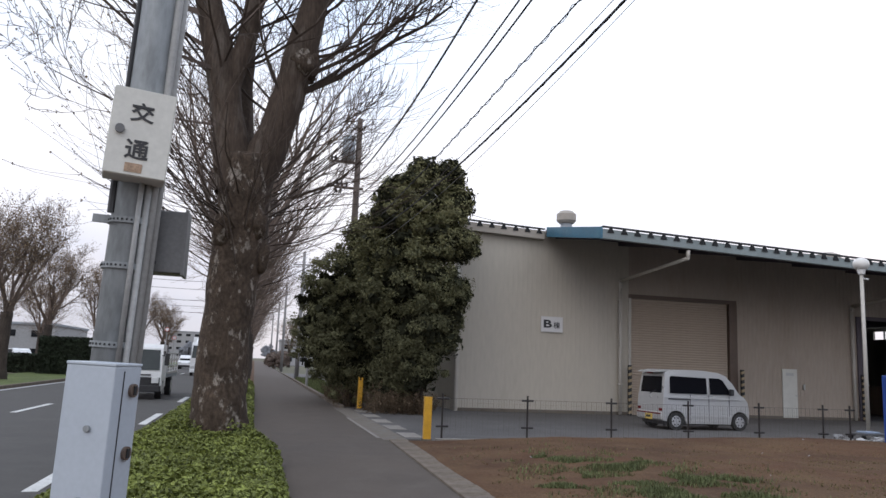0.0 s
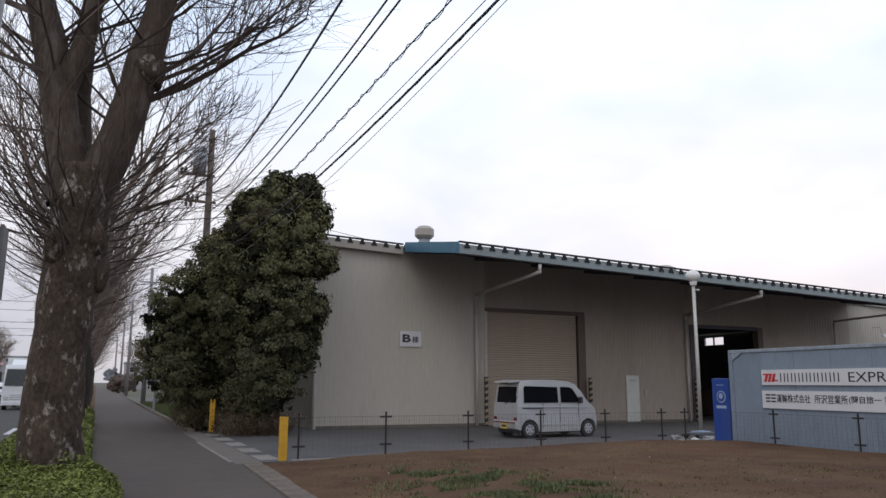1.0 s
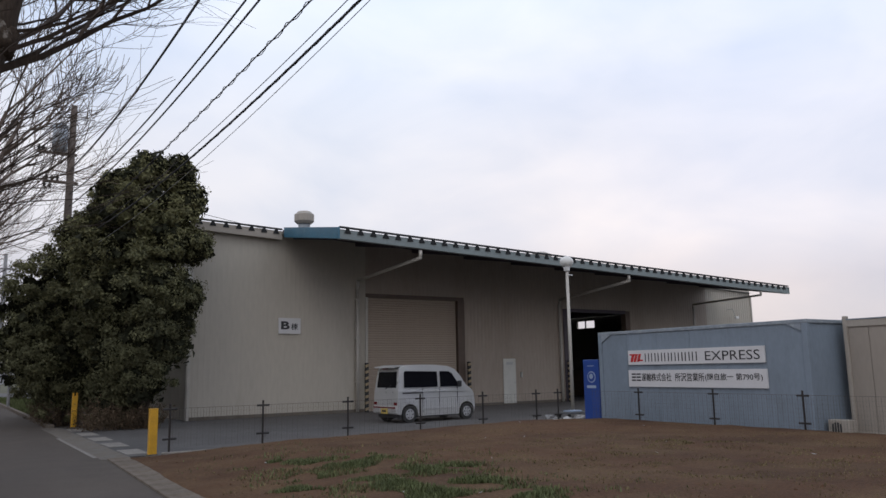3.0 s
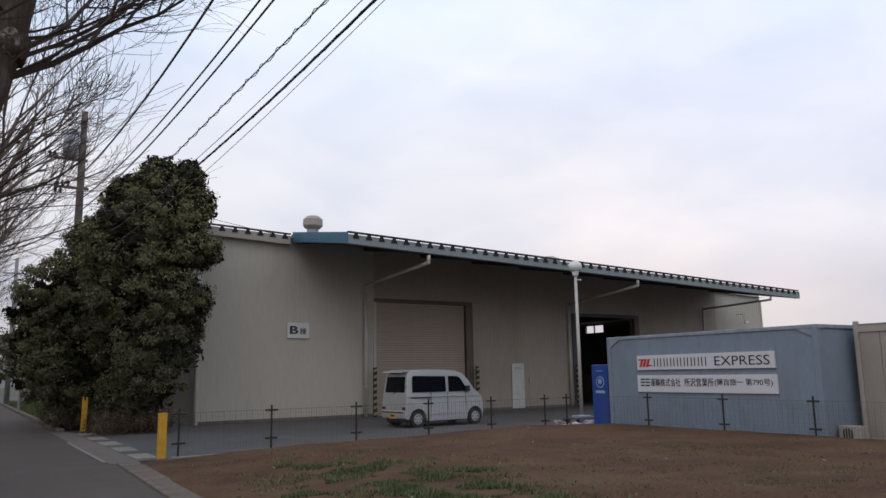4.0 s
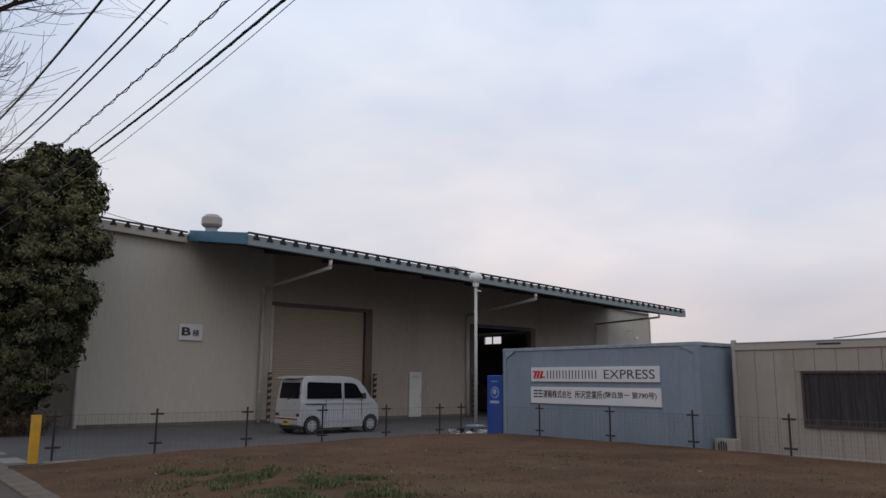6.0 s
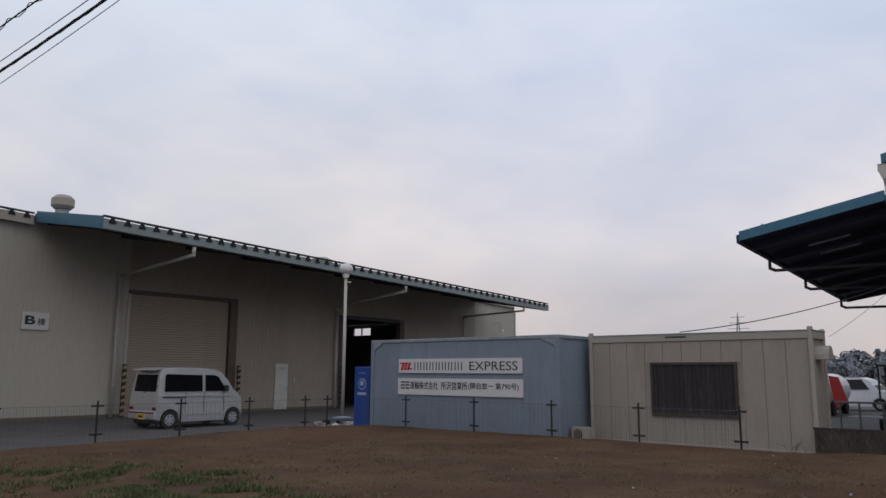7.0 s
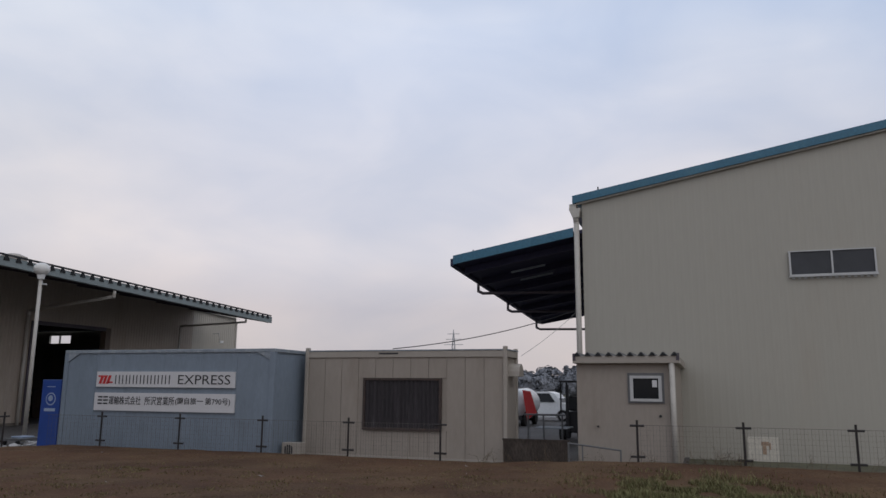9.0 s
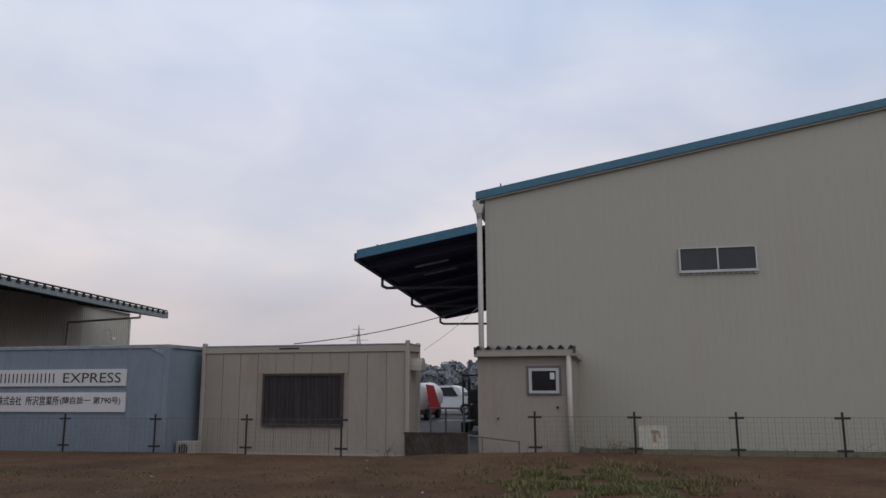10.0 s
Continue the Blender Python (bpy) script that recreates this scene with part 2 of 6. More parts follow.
M["bark2"] = material("dark_trunk_bark", (0.06, 0.048, 0.04), 0.95, vary=0.3, scale=4, fine=30, bump=0.8, stretch=(1, 1, 0.4), depth=0.03, spec=0.2)
M["twig"] = material("brown_twig", (0.085, 0.066, 0.056), 0.9, vary=0.2, scale=3, fine=20, bump=0, island=0.35, spec=0.2)
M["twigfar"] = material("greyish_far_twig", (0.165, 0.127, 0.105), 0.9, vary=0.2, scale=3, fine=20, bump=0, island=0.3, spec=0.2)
M["bud"] = material("brown_young_leaf", (0.23, 0.165, 0.105), 0.8, vary=0.2, scale=2, fine=9, bump=0, island=0.4, spec=0.2)
M["leaf"] = material("dark_evergreen_leaf", (0.116, 0.114, 0.062), 0.65, vary=0.3, scale=0.8, fine=5, bump=0, island=0.35, spec=0.1)
M["leaftop"] = material("paler_green_leaf", (0.185, 0.178, 0.088), 0.65, vary=0.25, scale=0.8, fine=5, bump=0, island=0.35, spec=0.1)
M["azalea"] = material("bright_azalea_leaf", (0.150, 0.172, 0.040), 0.65, vary=0.25, scale=1.5, fine=9, bump=0, island=0.5, spec=0.3)
# near-black green: carries the shade inside bushes and hedges as colour
M["inner"] = material("shrub_inside_shade", (0.028, 0.029, 0.017), 0.95, vary=0.3, scale=4, fine=20, bump=0.5, spec=0.1)
# dark green that paints the shade between azalea leaves
M["azinner"] = material("azalea_inside_shade", (0.04, 0.047, 0.017), 0.95, vary=0.3, scale=5, fine=20, bump=0.5, spec=0.1)
M["hedge"] = material("clipped_hedge_leaf", (0.028, 0.036, 0.022), 0.8, vary=0.3, scale=1.5, fine=9, bump=0, island=0.4, spec=0.2)
M["dry"] = material("dry_brown_leaf", (0.105, 0.075, 0.048), 0.9, vary=0.25, scale=2, fine=9, bump=0, island=0.45, spec=0.2)
M["grass"] = material("grass_blade", (0.105, 0.122, 0.052), 0.75, vary=0.25, scale=2, fine=9, bump=0, island=0.5, spec=0.2)
M["grasspale"] = material("yellowish_grass_blade", (0.17, 0.165, 0.075), 0.8, vary=0.25, scale=2, fine=9, bump=0, island=0.4, spec=0.15)
M["straw"] = material("pale_dry_grass", (0.15, 0.12, 0.06), 0.85, vary=0.25, scale=2, fine=9, bump=0, island=0.4, spec=0.2)
M["pole"] = material("grey_brown_utility_pole", (0.115, 0.09, 0.075), 0.85, vary=0.12, scale=1.5, fine=30, bump=0.2)
M["polegrey"] = material("grey_concrete_pole", (0.24, 0.235, 0.235), 0.85, vary=0.1, scale=1.5, fine=30, bump=0.1)
M["cable"] = material("black_cable", (0.018, 0.018, 0.02), 0.6, vary=0.1, bump=0)
M["trafo"] = material("grey_transformer_paint", (0.33, 0.36, 0.39), 0.5, vary=0.1, bump=0.03)
M["silver"] = material("silver_car_paint", (0.54, 0.535, 0.525), 0.3, 0.5, vary=0.015, scale=1, fine=8, bump=0.0)
M["carwhite"] = material("white_car_paint", (0.72, 0.73, 0.73), 0.3, vary=0.04, scale=1, fine=8, bump=0)
M["lampred"] = material("dark_red_lamp", (0.16, 0.018, 0.02), 0.25, vary=0.05, bump=0)
M["emblem"] = material("pale_blue_emblem", (0.30, 0.36, 0.46), 0.4, vary=0.05, bump=0)
M["tyre"] = material("tyre_rubber", (0.018, 0.018, 0.018), 0.85, vary=0.15, bump=0.1)
M["rim"] = material("silver_wheel_rim", (0.52, 0.52, 0.53), 0.35, 0.6, vary=0.06, bump=0)
M["blacktrim"] = material("black_plastic_trim", (0.02, 0.02, 0.022), 0.6, vary=0.1, bump=0.02)
M["plate"] = material("yellow_plate", (0.58, 0.42, 0.10), 0.5, vary=0.05, bump=0)
M["lampglass"] = material("clear_lamp_lens", (0.55, 0.56, 0.56), 0.15, vary=0.05, bump=0)
M["rubbish"] = material("pale_rubbish", (0.36, 0.35, 0.34), 0.7, vary=0.2, bump=0.1, rand=0.55)
M["globe"] = material("opal_globe", (0.68, 0.66, 0.62), 0.3, vary=0.04, bump=0)
# wall grey with the distance haze mixed in
M["farwall"] = material("far_hazed_wall", (0.30, 0.30, 0.30), 0.8, vary=0.1, scale=0.3, fine=4, bump=0)
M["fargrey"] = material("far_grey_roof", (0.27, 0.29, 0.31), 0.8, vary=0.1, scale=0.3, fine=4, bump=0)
# foliage turned pale blue-grey: the haze of distance is in the colour
M["fartree"] = material("far_hazed_tree", (0.25, 0.26, 0.28), 0.95, vary=0.1, scale=0.5, fine=3, bump=0, island=0.12, spec=0.05)
M["inside"] = material("dim_hall_lining", (0.055, 0.05, 0.052), 0.9, vary=0.2, scale=0.5, fine=6, bump=0.05)
# steel colour paled to carry haze
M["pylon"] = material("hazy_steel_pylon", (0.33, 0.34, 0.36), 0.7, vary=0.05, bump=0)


# ---- mesh helpers ----
def finish(name, bm, mat, parent=None, label="", smooth=False):
    me = bpy.data.meshes.new(name)
    bm.to_mesh(me)
    bm.free()
    if smooth:
        for p in me.polygons:
            p.use_smooth = True
    me.materials.append(M[mat] if isinstance(mat, str) else mat)
    ob = new(name, me)
    if parent:
        ob.parent = parent
    if label:
        ob["label"] = label
    return ob


def part(name, bm, mat, parent, label="", smooth=False):
    return finish(name, bm, mat, parent, label, smooth)


def thing(name, at, label, category, group="", kind="", rz=0):
    ob = new(name)
    ob.empty_display_size = 0.2
    ob.matrix_basis = pose(*at, 0, 0, rz)
    return tagged(ob, label, category, group, kind)


def structure(name, bm, mat, label, category="", smooth=False):
    ob = finish(name, bm, mat, None, "", smooth)
    return tagged(ob, label, category or name.split("_")[0], "", "structure")


def box(bm, x0, x1, y0, y1, z0, z1, bevel=0.0):
    r = bmesh.ops.create_cube(bm, size=1.0, matrix=Matrix.LocRotScale(((x0 + x1) / 2, (y0 + y1) / 2, (z0 + z1) / 2), None, (abs(x1 - x0), abs(y1 - y0), abs(z1 - z0))))
    if bevel:
        edges = {e for v in r["verts"] for e in v.link_edges}
        bmesh.ops.bevel(bm, geom=list(edges), offset=bevel, segments=2, affect="EDGES", profile=0.5)
    return bm


def B(x0, x1, y0, y1, z0, z1, bevel=0.0):
    return box(bmesh.new(), x0, x1, y0, y1, z0, z1, bevel)


def rod(bm, a, b, r0, r1=None, n=10):
    """A capped cylinder or cone from a to b."""
    a, b = Vector(a), Vector(b)
    m = Matrix.Translation((a + b) / 2) @ (b - a).to_track_quat("Z", "Y").to_matrix().to_4x4()
    bmesh.ops.create_cone(bm, cap_ends=True, segments=n, radius1=r0, radius2=r0 if r1 is None else r1, depth=(b - a).length, matrix=m)
    return bm


def pipe(bm, pts, r, n=8):
    for a, b in zip(pts, pts[1:]):
        rod(bm, a, b, r, n=n)
    for p in pts[1:-1]:
        bmesh.ops.create_uvsphere(bm, u_segments=8, v_segments=6, radius=r * 1.08, matrix=Matrix.Translation(p))
    return bm


def prism(bm, outline, axis, lo, hi):
    """An outline of pairs, pushed out along an axis: 'x' takes (y, z), 'y' takes (x, z), 'z' takes (x, y)."""
    def at(p, d):
        return {"x": (d, p[0], p[1]), "y": (p[0], d, p[1]), "z": (p[0], p[1], d)}[axis]
    a = [bm.verts.new(at(p, lo)) for p in outline]
    b = [bm.verts.new(at(p, hi)) for p in outline]
    bm.faces.new(a), bm.faces.new(b[::-1])
    for i in range(len(a)):
        j = (i + 1) % len(a)
        bm.faces.new((a[j], a[i], b[i], b[j]))
    bmesh.ops.recalc_face_normals(bm, faces=bm.faces)
    return bm


def mesh_of(name, verts, faces, mat, parent=None, smooth=False, label=""):
    me = bpy.data.meshes.new(name)
    me.from_pydata([tuple(v) for v in verts], [], faces)
    me.validate()
    if smooth:
        for p in me.polygons:
            p.use_smooth = True
    me.materials.append(M[mat])
    ob = new(name, me)
    if parent:
        ob.parent = parent
    if label:
        ob["label"] = label
    return ob


def tubes(lines, sides=4):
    """Verts and faces of tapering tubes: each line is a list of (point, radius)."""
    verts, faces = [], []
    for line in lines:
        base = len(verts)
        k = len(line)
        for i, (p, r) in enumerate(line):
            d = (line[min(i + 1, k - 1)][0] - line[max(i - 1, 0)][0]).normalized()
            u = d.orthogonal().normalized()
            w = d.cross(u)
            for s in range(sides):
                a = 2 * math.pi * s / sides
                verts.append(p + (u * math.cos(a) + w * math.sin(a)) * r)
        for i in range(k - 1):
            for s in range(sides):
                q = (s + 1) % sides
                faces.append((base + i * sides + s, base + i * sides + q, base + (i + 1) * sides + q, base + (i + 1) * sides + s))
        faces.append(tuple(range(base + (k - 1) * sides, base + k * sides)))
    return verts, faces


def leaves(points, normals, length, width, rng, spread=0.7):
    """Verts and faces of folded leaves, one a point, facing about its normal."""
    n = len(points)
    d = normals + rng.normal(0, spread, (n, 3))
    d /= np.linalg.norm(d, axis=1)[:, None] + 1e-9
    t = np.cross(d, rng.normal(0, 1, (n, 3)))
    t /= np.linalg.norm(t, axis=1)[:, None] + 1e-9
    s = np.cross(d, t)
    ln = (length * rng.uniform(0.6, 1.3, n))[:, None]
    wd = (width * rng.uniform(0.6, 1.3, n))[:, None]
    v = np.stack([points - t * ln / 2, points + s * wd / 2 + d * wd * 0.2, points + t * ln / 2, points - s * wd / 2 + d * wd * 0.2], 1).reshape(-1, 3)
    f = [(4 * i, 4 * i + 1, 4 * i + 2, 4 * i + 3) for i in range(n)]
    return v, f


def lettering(body, mat, parent, m, width, height, name="lettering", thick=0.004, bold=0.0):
    """Writing in the built-in font, fitted into width by height, on the plane of m (x along the line, y up, z out)."""
    c = bpy.data.curves.new(name, "FONT")
    c.body, c.extrude, c.resolution_u, c.offset = body, 0.5, 3, bold
    tmp = new(name, c)
    bpy.context.view_layer.update()
    me = bpy.data.meshes.new_from_object(tmp.evaluated_get(bpy.context.evaluated_depsgraph_get()))
    bpy.data.objects.remove(tmp)
    xs = np.array([v.co[:] for v in me.vertices])
    lo, hi = xs.min(0), xs.max(0)
    for v in me.vertices:
        v.co = ((v.co.x - lo[0]) / (hi[0] - lo[0]) * width, (v.co.y - lo[1]) / (hi[1] - lo[1]) * height, v.co.z * thick)
    me.materials.append(M[mat])
    ob = new(name, me)
    ob.parent = parent
    ob.matrix_basis = m
    return ob


def cladding(x0, x1, top, z0, pitch, deep, mat_depth=0.06):
    """A ribbed sheet along x from x0 to x1 in the plane y = 0, ribs towards -y; top: a function of x."""
    bm = bmesh.new()
    prof, x = [], x0
    while x < x1 - 1e-6:
        for dx, dy in ((0, 0), (0.55, 0), (0.65, -deep), (0.9, -deep)):
            if x + dx * pitch < x1:
                prof.append((x + dx * pitch, dy))
        x += pitch
    prof.append((x1, 0))
    rows = [[bm.verts.new((px, py, z0)) for px, py in prof], [bm.verts.new((px, py, top(px))) for px, py in prof],
            [bm.verts.new((px, mat_depth, top(px))) for px, py in prof], [bm.verts.new((px, mat_depth, z0)) for px, py in prof]]
    for r, q in zip(rows, rows[1:]):
        for i in range(len(prof) - 1):
            bm.faces.new((r[i], r[i + 1], q[i + 1], q[i]))
    return bm


FACE_WEST = Matrix(((0, 0, -1, 0), (-1, 0, 0, 0), (0, 1, 0, 0), (0, 0, 0, 1)))   # writing that faces -x
FACE_SOUTH = Matrix(((1, 0, 0, 0), (0, 0, -1, 0), (0, 1, 0, 0), (0, 0, 0, 1)))   # writing that faces -y


# ---- ground ----
def grid(x0, x1, y0, y1, step, height):
    xs, ys = np.arange(x0, x1 + step / 2, step), np.arange(y0, y1 + step / 2, step)
    v = [(x, y, height(x, y)) for y in ys for x in xs]
    n = len(xs)
    f = [(j * n + i, j * n + i + 1, (j + 1) * n + i + 1, (j + 1) * n + i) for j in range(len(ys) - 1) for i in range(n - 1)]
    return v, f


def smooth(a, b, x):
    t = min(1, max(0, (x - a) / (b - a)))
    return t * t * (3 - 2 * t)


def kerb_shift(y):
    """How far the kerb of the soil lot has come over towards the road at y."""
    return 0.036 * min(36.4, max(0.0, 16.4 - y))


def lot_height(x, y):
    edge = x + kerb_shift(y)
    z = 0.10 + 0.13 * smooth(3.3, 7.0, x) + 0.09 * math.exp(-((x - 12.2) / 2.2) ** 2 - ((y - 15.4) / 1.6) ** 2)
    z += 0.125 * smooth(4.8, 1.2, y) * smooth(9.0, 14.5, x)
    z += 0.03 * noise.noise((x * 0.35, y * 0.35, 3.1)) + 0.022 * noise.noise((x * 1.3, y * 1.3, 0.2)) + 0.012 * noise.noise((x * 4, y * 4, 7.0))
    return min(z, 0.075 + 0.4 * (edge - 3.3), 0.03 + 1.3 * (16.2 - y), 0.03 + 1.2 * (16.3 - x))


def build_ground():
    structure("ground", B(-1500, 1500, -1500, 1500, -0.6, -0.04), "earth", "flat dull green and brown land to the horizon", "ground")
    structure("road", B(-9.95, -2.05, -150, 500, -0.3, 0.0), "asphalt", "grey asphalt road with two lanes", "road")
    structure("pavement", B(0.5, 3.0, -60, 400, -0.3, 0.05), "path", "worn dark asphalt footpath beside the road", "pavement")
    structure("verge", B(-1.9, 0.42, -60, 400, -0.3, 0.06), "soil", "earth verge with shrubs between road and footpath", "verge")
    structure("pavement_edge", B(0.10, 0.5, 13.0, 400, -0.2, 0.066), "path", "worn asphalt edge of the footpath beside the shrubs", "pavement")
    structure("yard", B(3.4, 140, 16.15, 90, -0.3, 0.0), "yard", "patched grey asphalt yard before the warehouse", "yard")
    structure("yard_side", B(16.3, 140, 0.35, 16.15, -0.3, -0.004), "yard", "grey asphalt yard behind the fence", "yard")
    structure("driveway", B(2.85, 3.4, 16.4, 27.3, -0.3, 0.055), "concrete", "concrete strip of the yard entrance", "driveway")
    structure("edge_stone", B(2.77, 2.85, 16.9, 22.8, -0.1, 0.056), "slabpale", "pale edging line of the yard entrance", "kerb")
    structure("soil_edge", B(16.3, 140, -60, 0.35, -0.59, -0.28), "soil", "bare brown soil along the warehouse foot", "ground")
    v, f = grid(1.9, 16.3, -20, 16.2, 0.16, lot_height)
    lot = mesh_of("soil_lot", v, f, "soil", smooth=True)
    tagged(lot, "bare uneven brown soil lot with sparse weeds", "ground", "", "structure")
    # kerbs as real steps, built of stones
    for name, x0, x1, y0, y1, top in (("kerb_path", 2.95, 3.36, -19.6, 16.4, 0.08), ("kerb_road", -2.05, -1.9, 0, 160, 0.15), ("kerb_verge", 0.42, 0.5, -6, 12.6, 0.10), ("kerb_median", -10.1, -9.95, 20, 160, 0.15), ("kerb_path_far", 3.1, 3.27, 27.6, 120, 0.13)):
        kerb = structure(name, B(x0 + 0.02, x1 - 0.02, y0, y1, -0.2, top - 0.03), "concrete", "worn concrete kerb", "kerb")
        stone = B(x0, x1, 0.006, 0.594, -0.1, top, 0.012)
        first = part("kerb_stone", stone, "slab", kerb)
        first.location = (0, y0, 0)
        for i in range(1, min(90, int((y1 - y0) / 0.6))):
            o = new("kerb_stone", first.data)
            o.parent, o.location = kerb, (0, y0 + 0.6 * i, 0)
        if name == "kerb_path":
            kerb.matrix_basis = Matrix.Translation((2.95, 16.4, 0)) @ pose(0, 0, 0, 0, 0, -math.degrees(math.atan(0.036))) @ Matrix.Translation((-2.95, -16.4, 0))
    median = structure("median", B(-14.6, -10.1, -60, 400, -0.3, 0.12), "lawn", "grass strip beyond the road", "verge")
    structure("far_pavement", B(-30, -14.6, -60, 400, -0.3, 0.06), "slab", "pale far pavement and car park", "pavement")
    edging = structure("yard_edging", B(3.95, 16.2, 16.24, 16.32, -0.2, 0.10), "concrete", "low concrete edging between soil and yard", "kerb")
    first = part("edging_stone", B(0.005, 0.595, 16.22, 16.34, -0.1, 0.125, 0.01), "slabpale", edging)
    first.location = (3.95, 0, 0)
    for i in range(1, 20):
        o = new("edging_stone", first.data)
        o.parent, o.location = edging, (3.95 + 0.6 * i, 0, 0)
    # painted lines
    for i in range(-3, 22):
        structure("lane_dash", B(-2.6, -2.42, 10.3 + 9.43 * i, 13.9 + 9.43 * i, -0.01, 0.006), "paint", "white broken line on the road", "road marking")
        structure("lane_dash", B(-6.22, -6.06, 13.2 + 9.43 * i, 17.1 + 9.43 * i, -0.01, 0.006), "paint", "white broken lane line on the road", "road marking")
    structure("edge_line", B(-9.85, -9.7, -100, 400, -0.01, 0.006), "paint", "white edge line of the road", "road marking")
    # pale slabs over the gutter of the entrance
    gutter = structure("gutter_slabs", B(3.47, 3.99, 17.0, 27.2, -0.1, 0.02), "yard", "pale concrete slabs over the entrance gutter", "gutter")
    slab = part("slab", B(0, 0.46, 0, 1.15, -0.04, 0.012, 0.01), "slabpale", gutter)
    slab.location = (3.5, 17.4, 0.02)
    for i in range(1, 5):
        o = new("slab", slab.data)
        o.parent, o.location = gutter, (3.5, 17.4 + 2.05 * i, 0.02)


build_ground()


# ---- warehouse with canopy ----
WALL_Y = 28.26


def roof_z(x):
    return 7.32 - 0.0375 * (x - 7.6)


def build_warehouse():
    house = thing("warehouse", (0, 0, 0), "long beige metal warehouse with deep canopy and blue trim", "warehouse", kind="")
    W = WALL_Y

    def wall_piece(x0, x1, z0, top, name="cladding", mat="cream", label=""):
        o = part(name, cladding(x0, x1, top, z0, 0.2, 0.013 if x0 > 16.5 else 0.0025), mat, house, label)
        o.location = (0, W, 0)
        return o

    def eave(x):
        return roof_z(x) - 0.25
    def under(x):
        return 7.26 - 0.0325 * (x - 11.12)
    wall_piece(7.62, 11.12, 0.12, eave, label="cream ribbed metal wall")
    wall_piece(11.12, 14.85, 0.12, under)
    # pieces under the canopy take the browner colour with shade in it
    wall_piece(14.85, 19.9, 4.90, under, mat="creamshade")
    wall_piece(19.9, 26.2, 0.12, under, mat="creamshade", label="brown-beige ribbed metal wall with canopy shade in its colour")
    wall_piece(26.2, 30.75, 4.58, under, mat="creamshade")
    wall_piece(30.75, 37.3, 0.12, under, mat="creamshade")
    wall_piece(37.3, 41.6, 0.12, under)
    part("plinth", B(7.64, 14.85, W - 0.03, W + 0.3, -0.05, 0.12), "concrete", house)
    part("plinth", B(19.9, 26.2, W - 0.03, W + 0.3, -0.05, 0.12), "concrete", house)
    part("plinth", B(30.75, 41.58, W - 0.03, W + 0.3, -0.05, 0.12), "concrete", house)
    side = part("side_wall", cladding(0, 42, lambda x: 6.9, 0.0, 0.2, 0.022), "cream", house)
    side.matrix_basis = Matrix.Translation((7.62, W, 0)) @ pose(0, 0, 0, 0, 0, 90) @ Matrix.Diagonal((1, -1, 1, 1))
    for ya, yb, za, zb in ((W + 0.07, 41.6, 0, 5.6), (43.5, W + 42, 0, 5.6), (41.6, 43.5, 0, 4.6), (41.6, 43.5, 5.15, 5.6)):
        part("side_wall", B(41.45, 41.6, ya, yb, za, zb), "cream", house)
    part("back_wall", B(7.7, 41.5, W + 41.8, W + 42, 0, 5.5), "inside", house)
    # corner trims
    part("corner_trim", B(7.52, 7.66, W - 0.06, W + 0.06, 0, eave(7.6)), "pvc", house)
    part("corner_trim", B(41.56, 41.66, W - 0.06, W + 0.06, 0, eave(41.6)), "pvc", house)

    # roof sheet that rises away from the wall
    bm = bmesh.new()
    a = [bm.verts.new(p) for p in ((7.45, W - 0.2, roof_z(7.45) - 0.05), (41.8, W - 0.2, roof_z(41.8) - 0.05), (41.8, W + 12, roof_z(41.8) + 1.6), (7.45, W + 12, roof_z(7.45) + 1.6))]
    bm.faces.new(a)
    bmesh.ops.solidify(bm, geom=bm.faces[:], thickness=0.12)
    part("roof", bm, "fargrey", house)

    # left eave with gutter and toothed edge
    def eave_edge(x0, x1, y, zf, height, mat="gutter", label="grey-green eaves gutter"):
        bm = bmesh.new()
        h = height
        v = [[bm.verts.new((x, yy, zf(x) + dz)) for x in (x0, x1)] for yy, dz in ((y, -h), (y, -0.1), (y + 0.02, -0.1), (y + 0.02, 0.0), (y + 0.2, 0.0), (y + 0.2, -h))]
        for i in range(len(v)):
            j = (i + 1) % len(v)
            bm.faces.new((v[i][0], v[i][1], v[j][1], v[j][0]))
        for k in (0, 1):
            bm.faces.new([q[k] for q in v])
        bmesh.ops.recalc_face_normals(bm, faces=bm.faces)
        part("gutter", bm, mat, house, label)
        bm = bmesh.new()
        s = [[bm.verts.new((x, yy, zf(x) + dz)) for x in (x0, x1)] for yy, dz in ((y - 0.03, 0.05), (y + 0.1, 0.05), (y + 0.1, 0.1), (y - 0.03, 0.1))]
        for i in range(4):
            j = (i + 1) % 4
            bm.faces.new((s[i][0], s[i][1], s[j][1], s[j][0]))
        for k in (0, 1):
            bm.faces.new([q[k] for q in s])
        bmesh.ops.recalc_face_normals(bm, faces=bm.faces)
        part("eave_rail", bm, "blacktrim", house, "dark rail along the eave")
        n = int((x1 - x0) / 0.5)
        # solid teeth, black to imitate the shade inside open folds
        tooth = prism(bmesh.new(), [(-0.125, -0.13), (0.125, -0.13), (0.035, 0.055), (-0.035, 0.055)], "y", -0.03, 0.03)
        first = None
        for i in range(n):
            x = x0 + 0.3 + i * 0.5
            if first is None:
                o = first = part("roof_fold", tooth, "dark", house, "black wedge painted as the shaded end of a roof fold")
            else:
                o = new("roof_fold", first.data)
                o.parent = house
            o.location = (x, y, zf(x))
    eave_edge(7.45, 11.0, W - 0.28, lambda x: roof_z(x) + 0.02, 0.34, "officeedge", "beige eaves gutter")

    # canopy: sloping deck, soffit, fascia and beams
    CY = 23.0

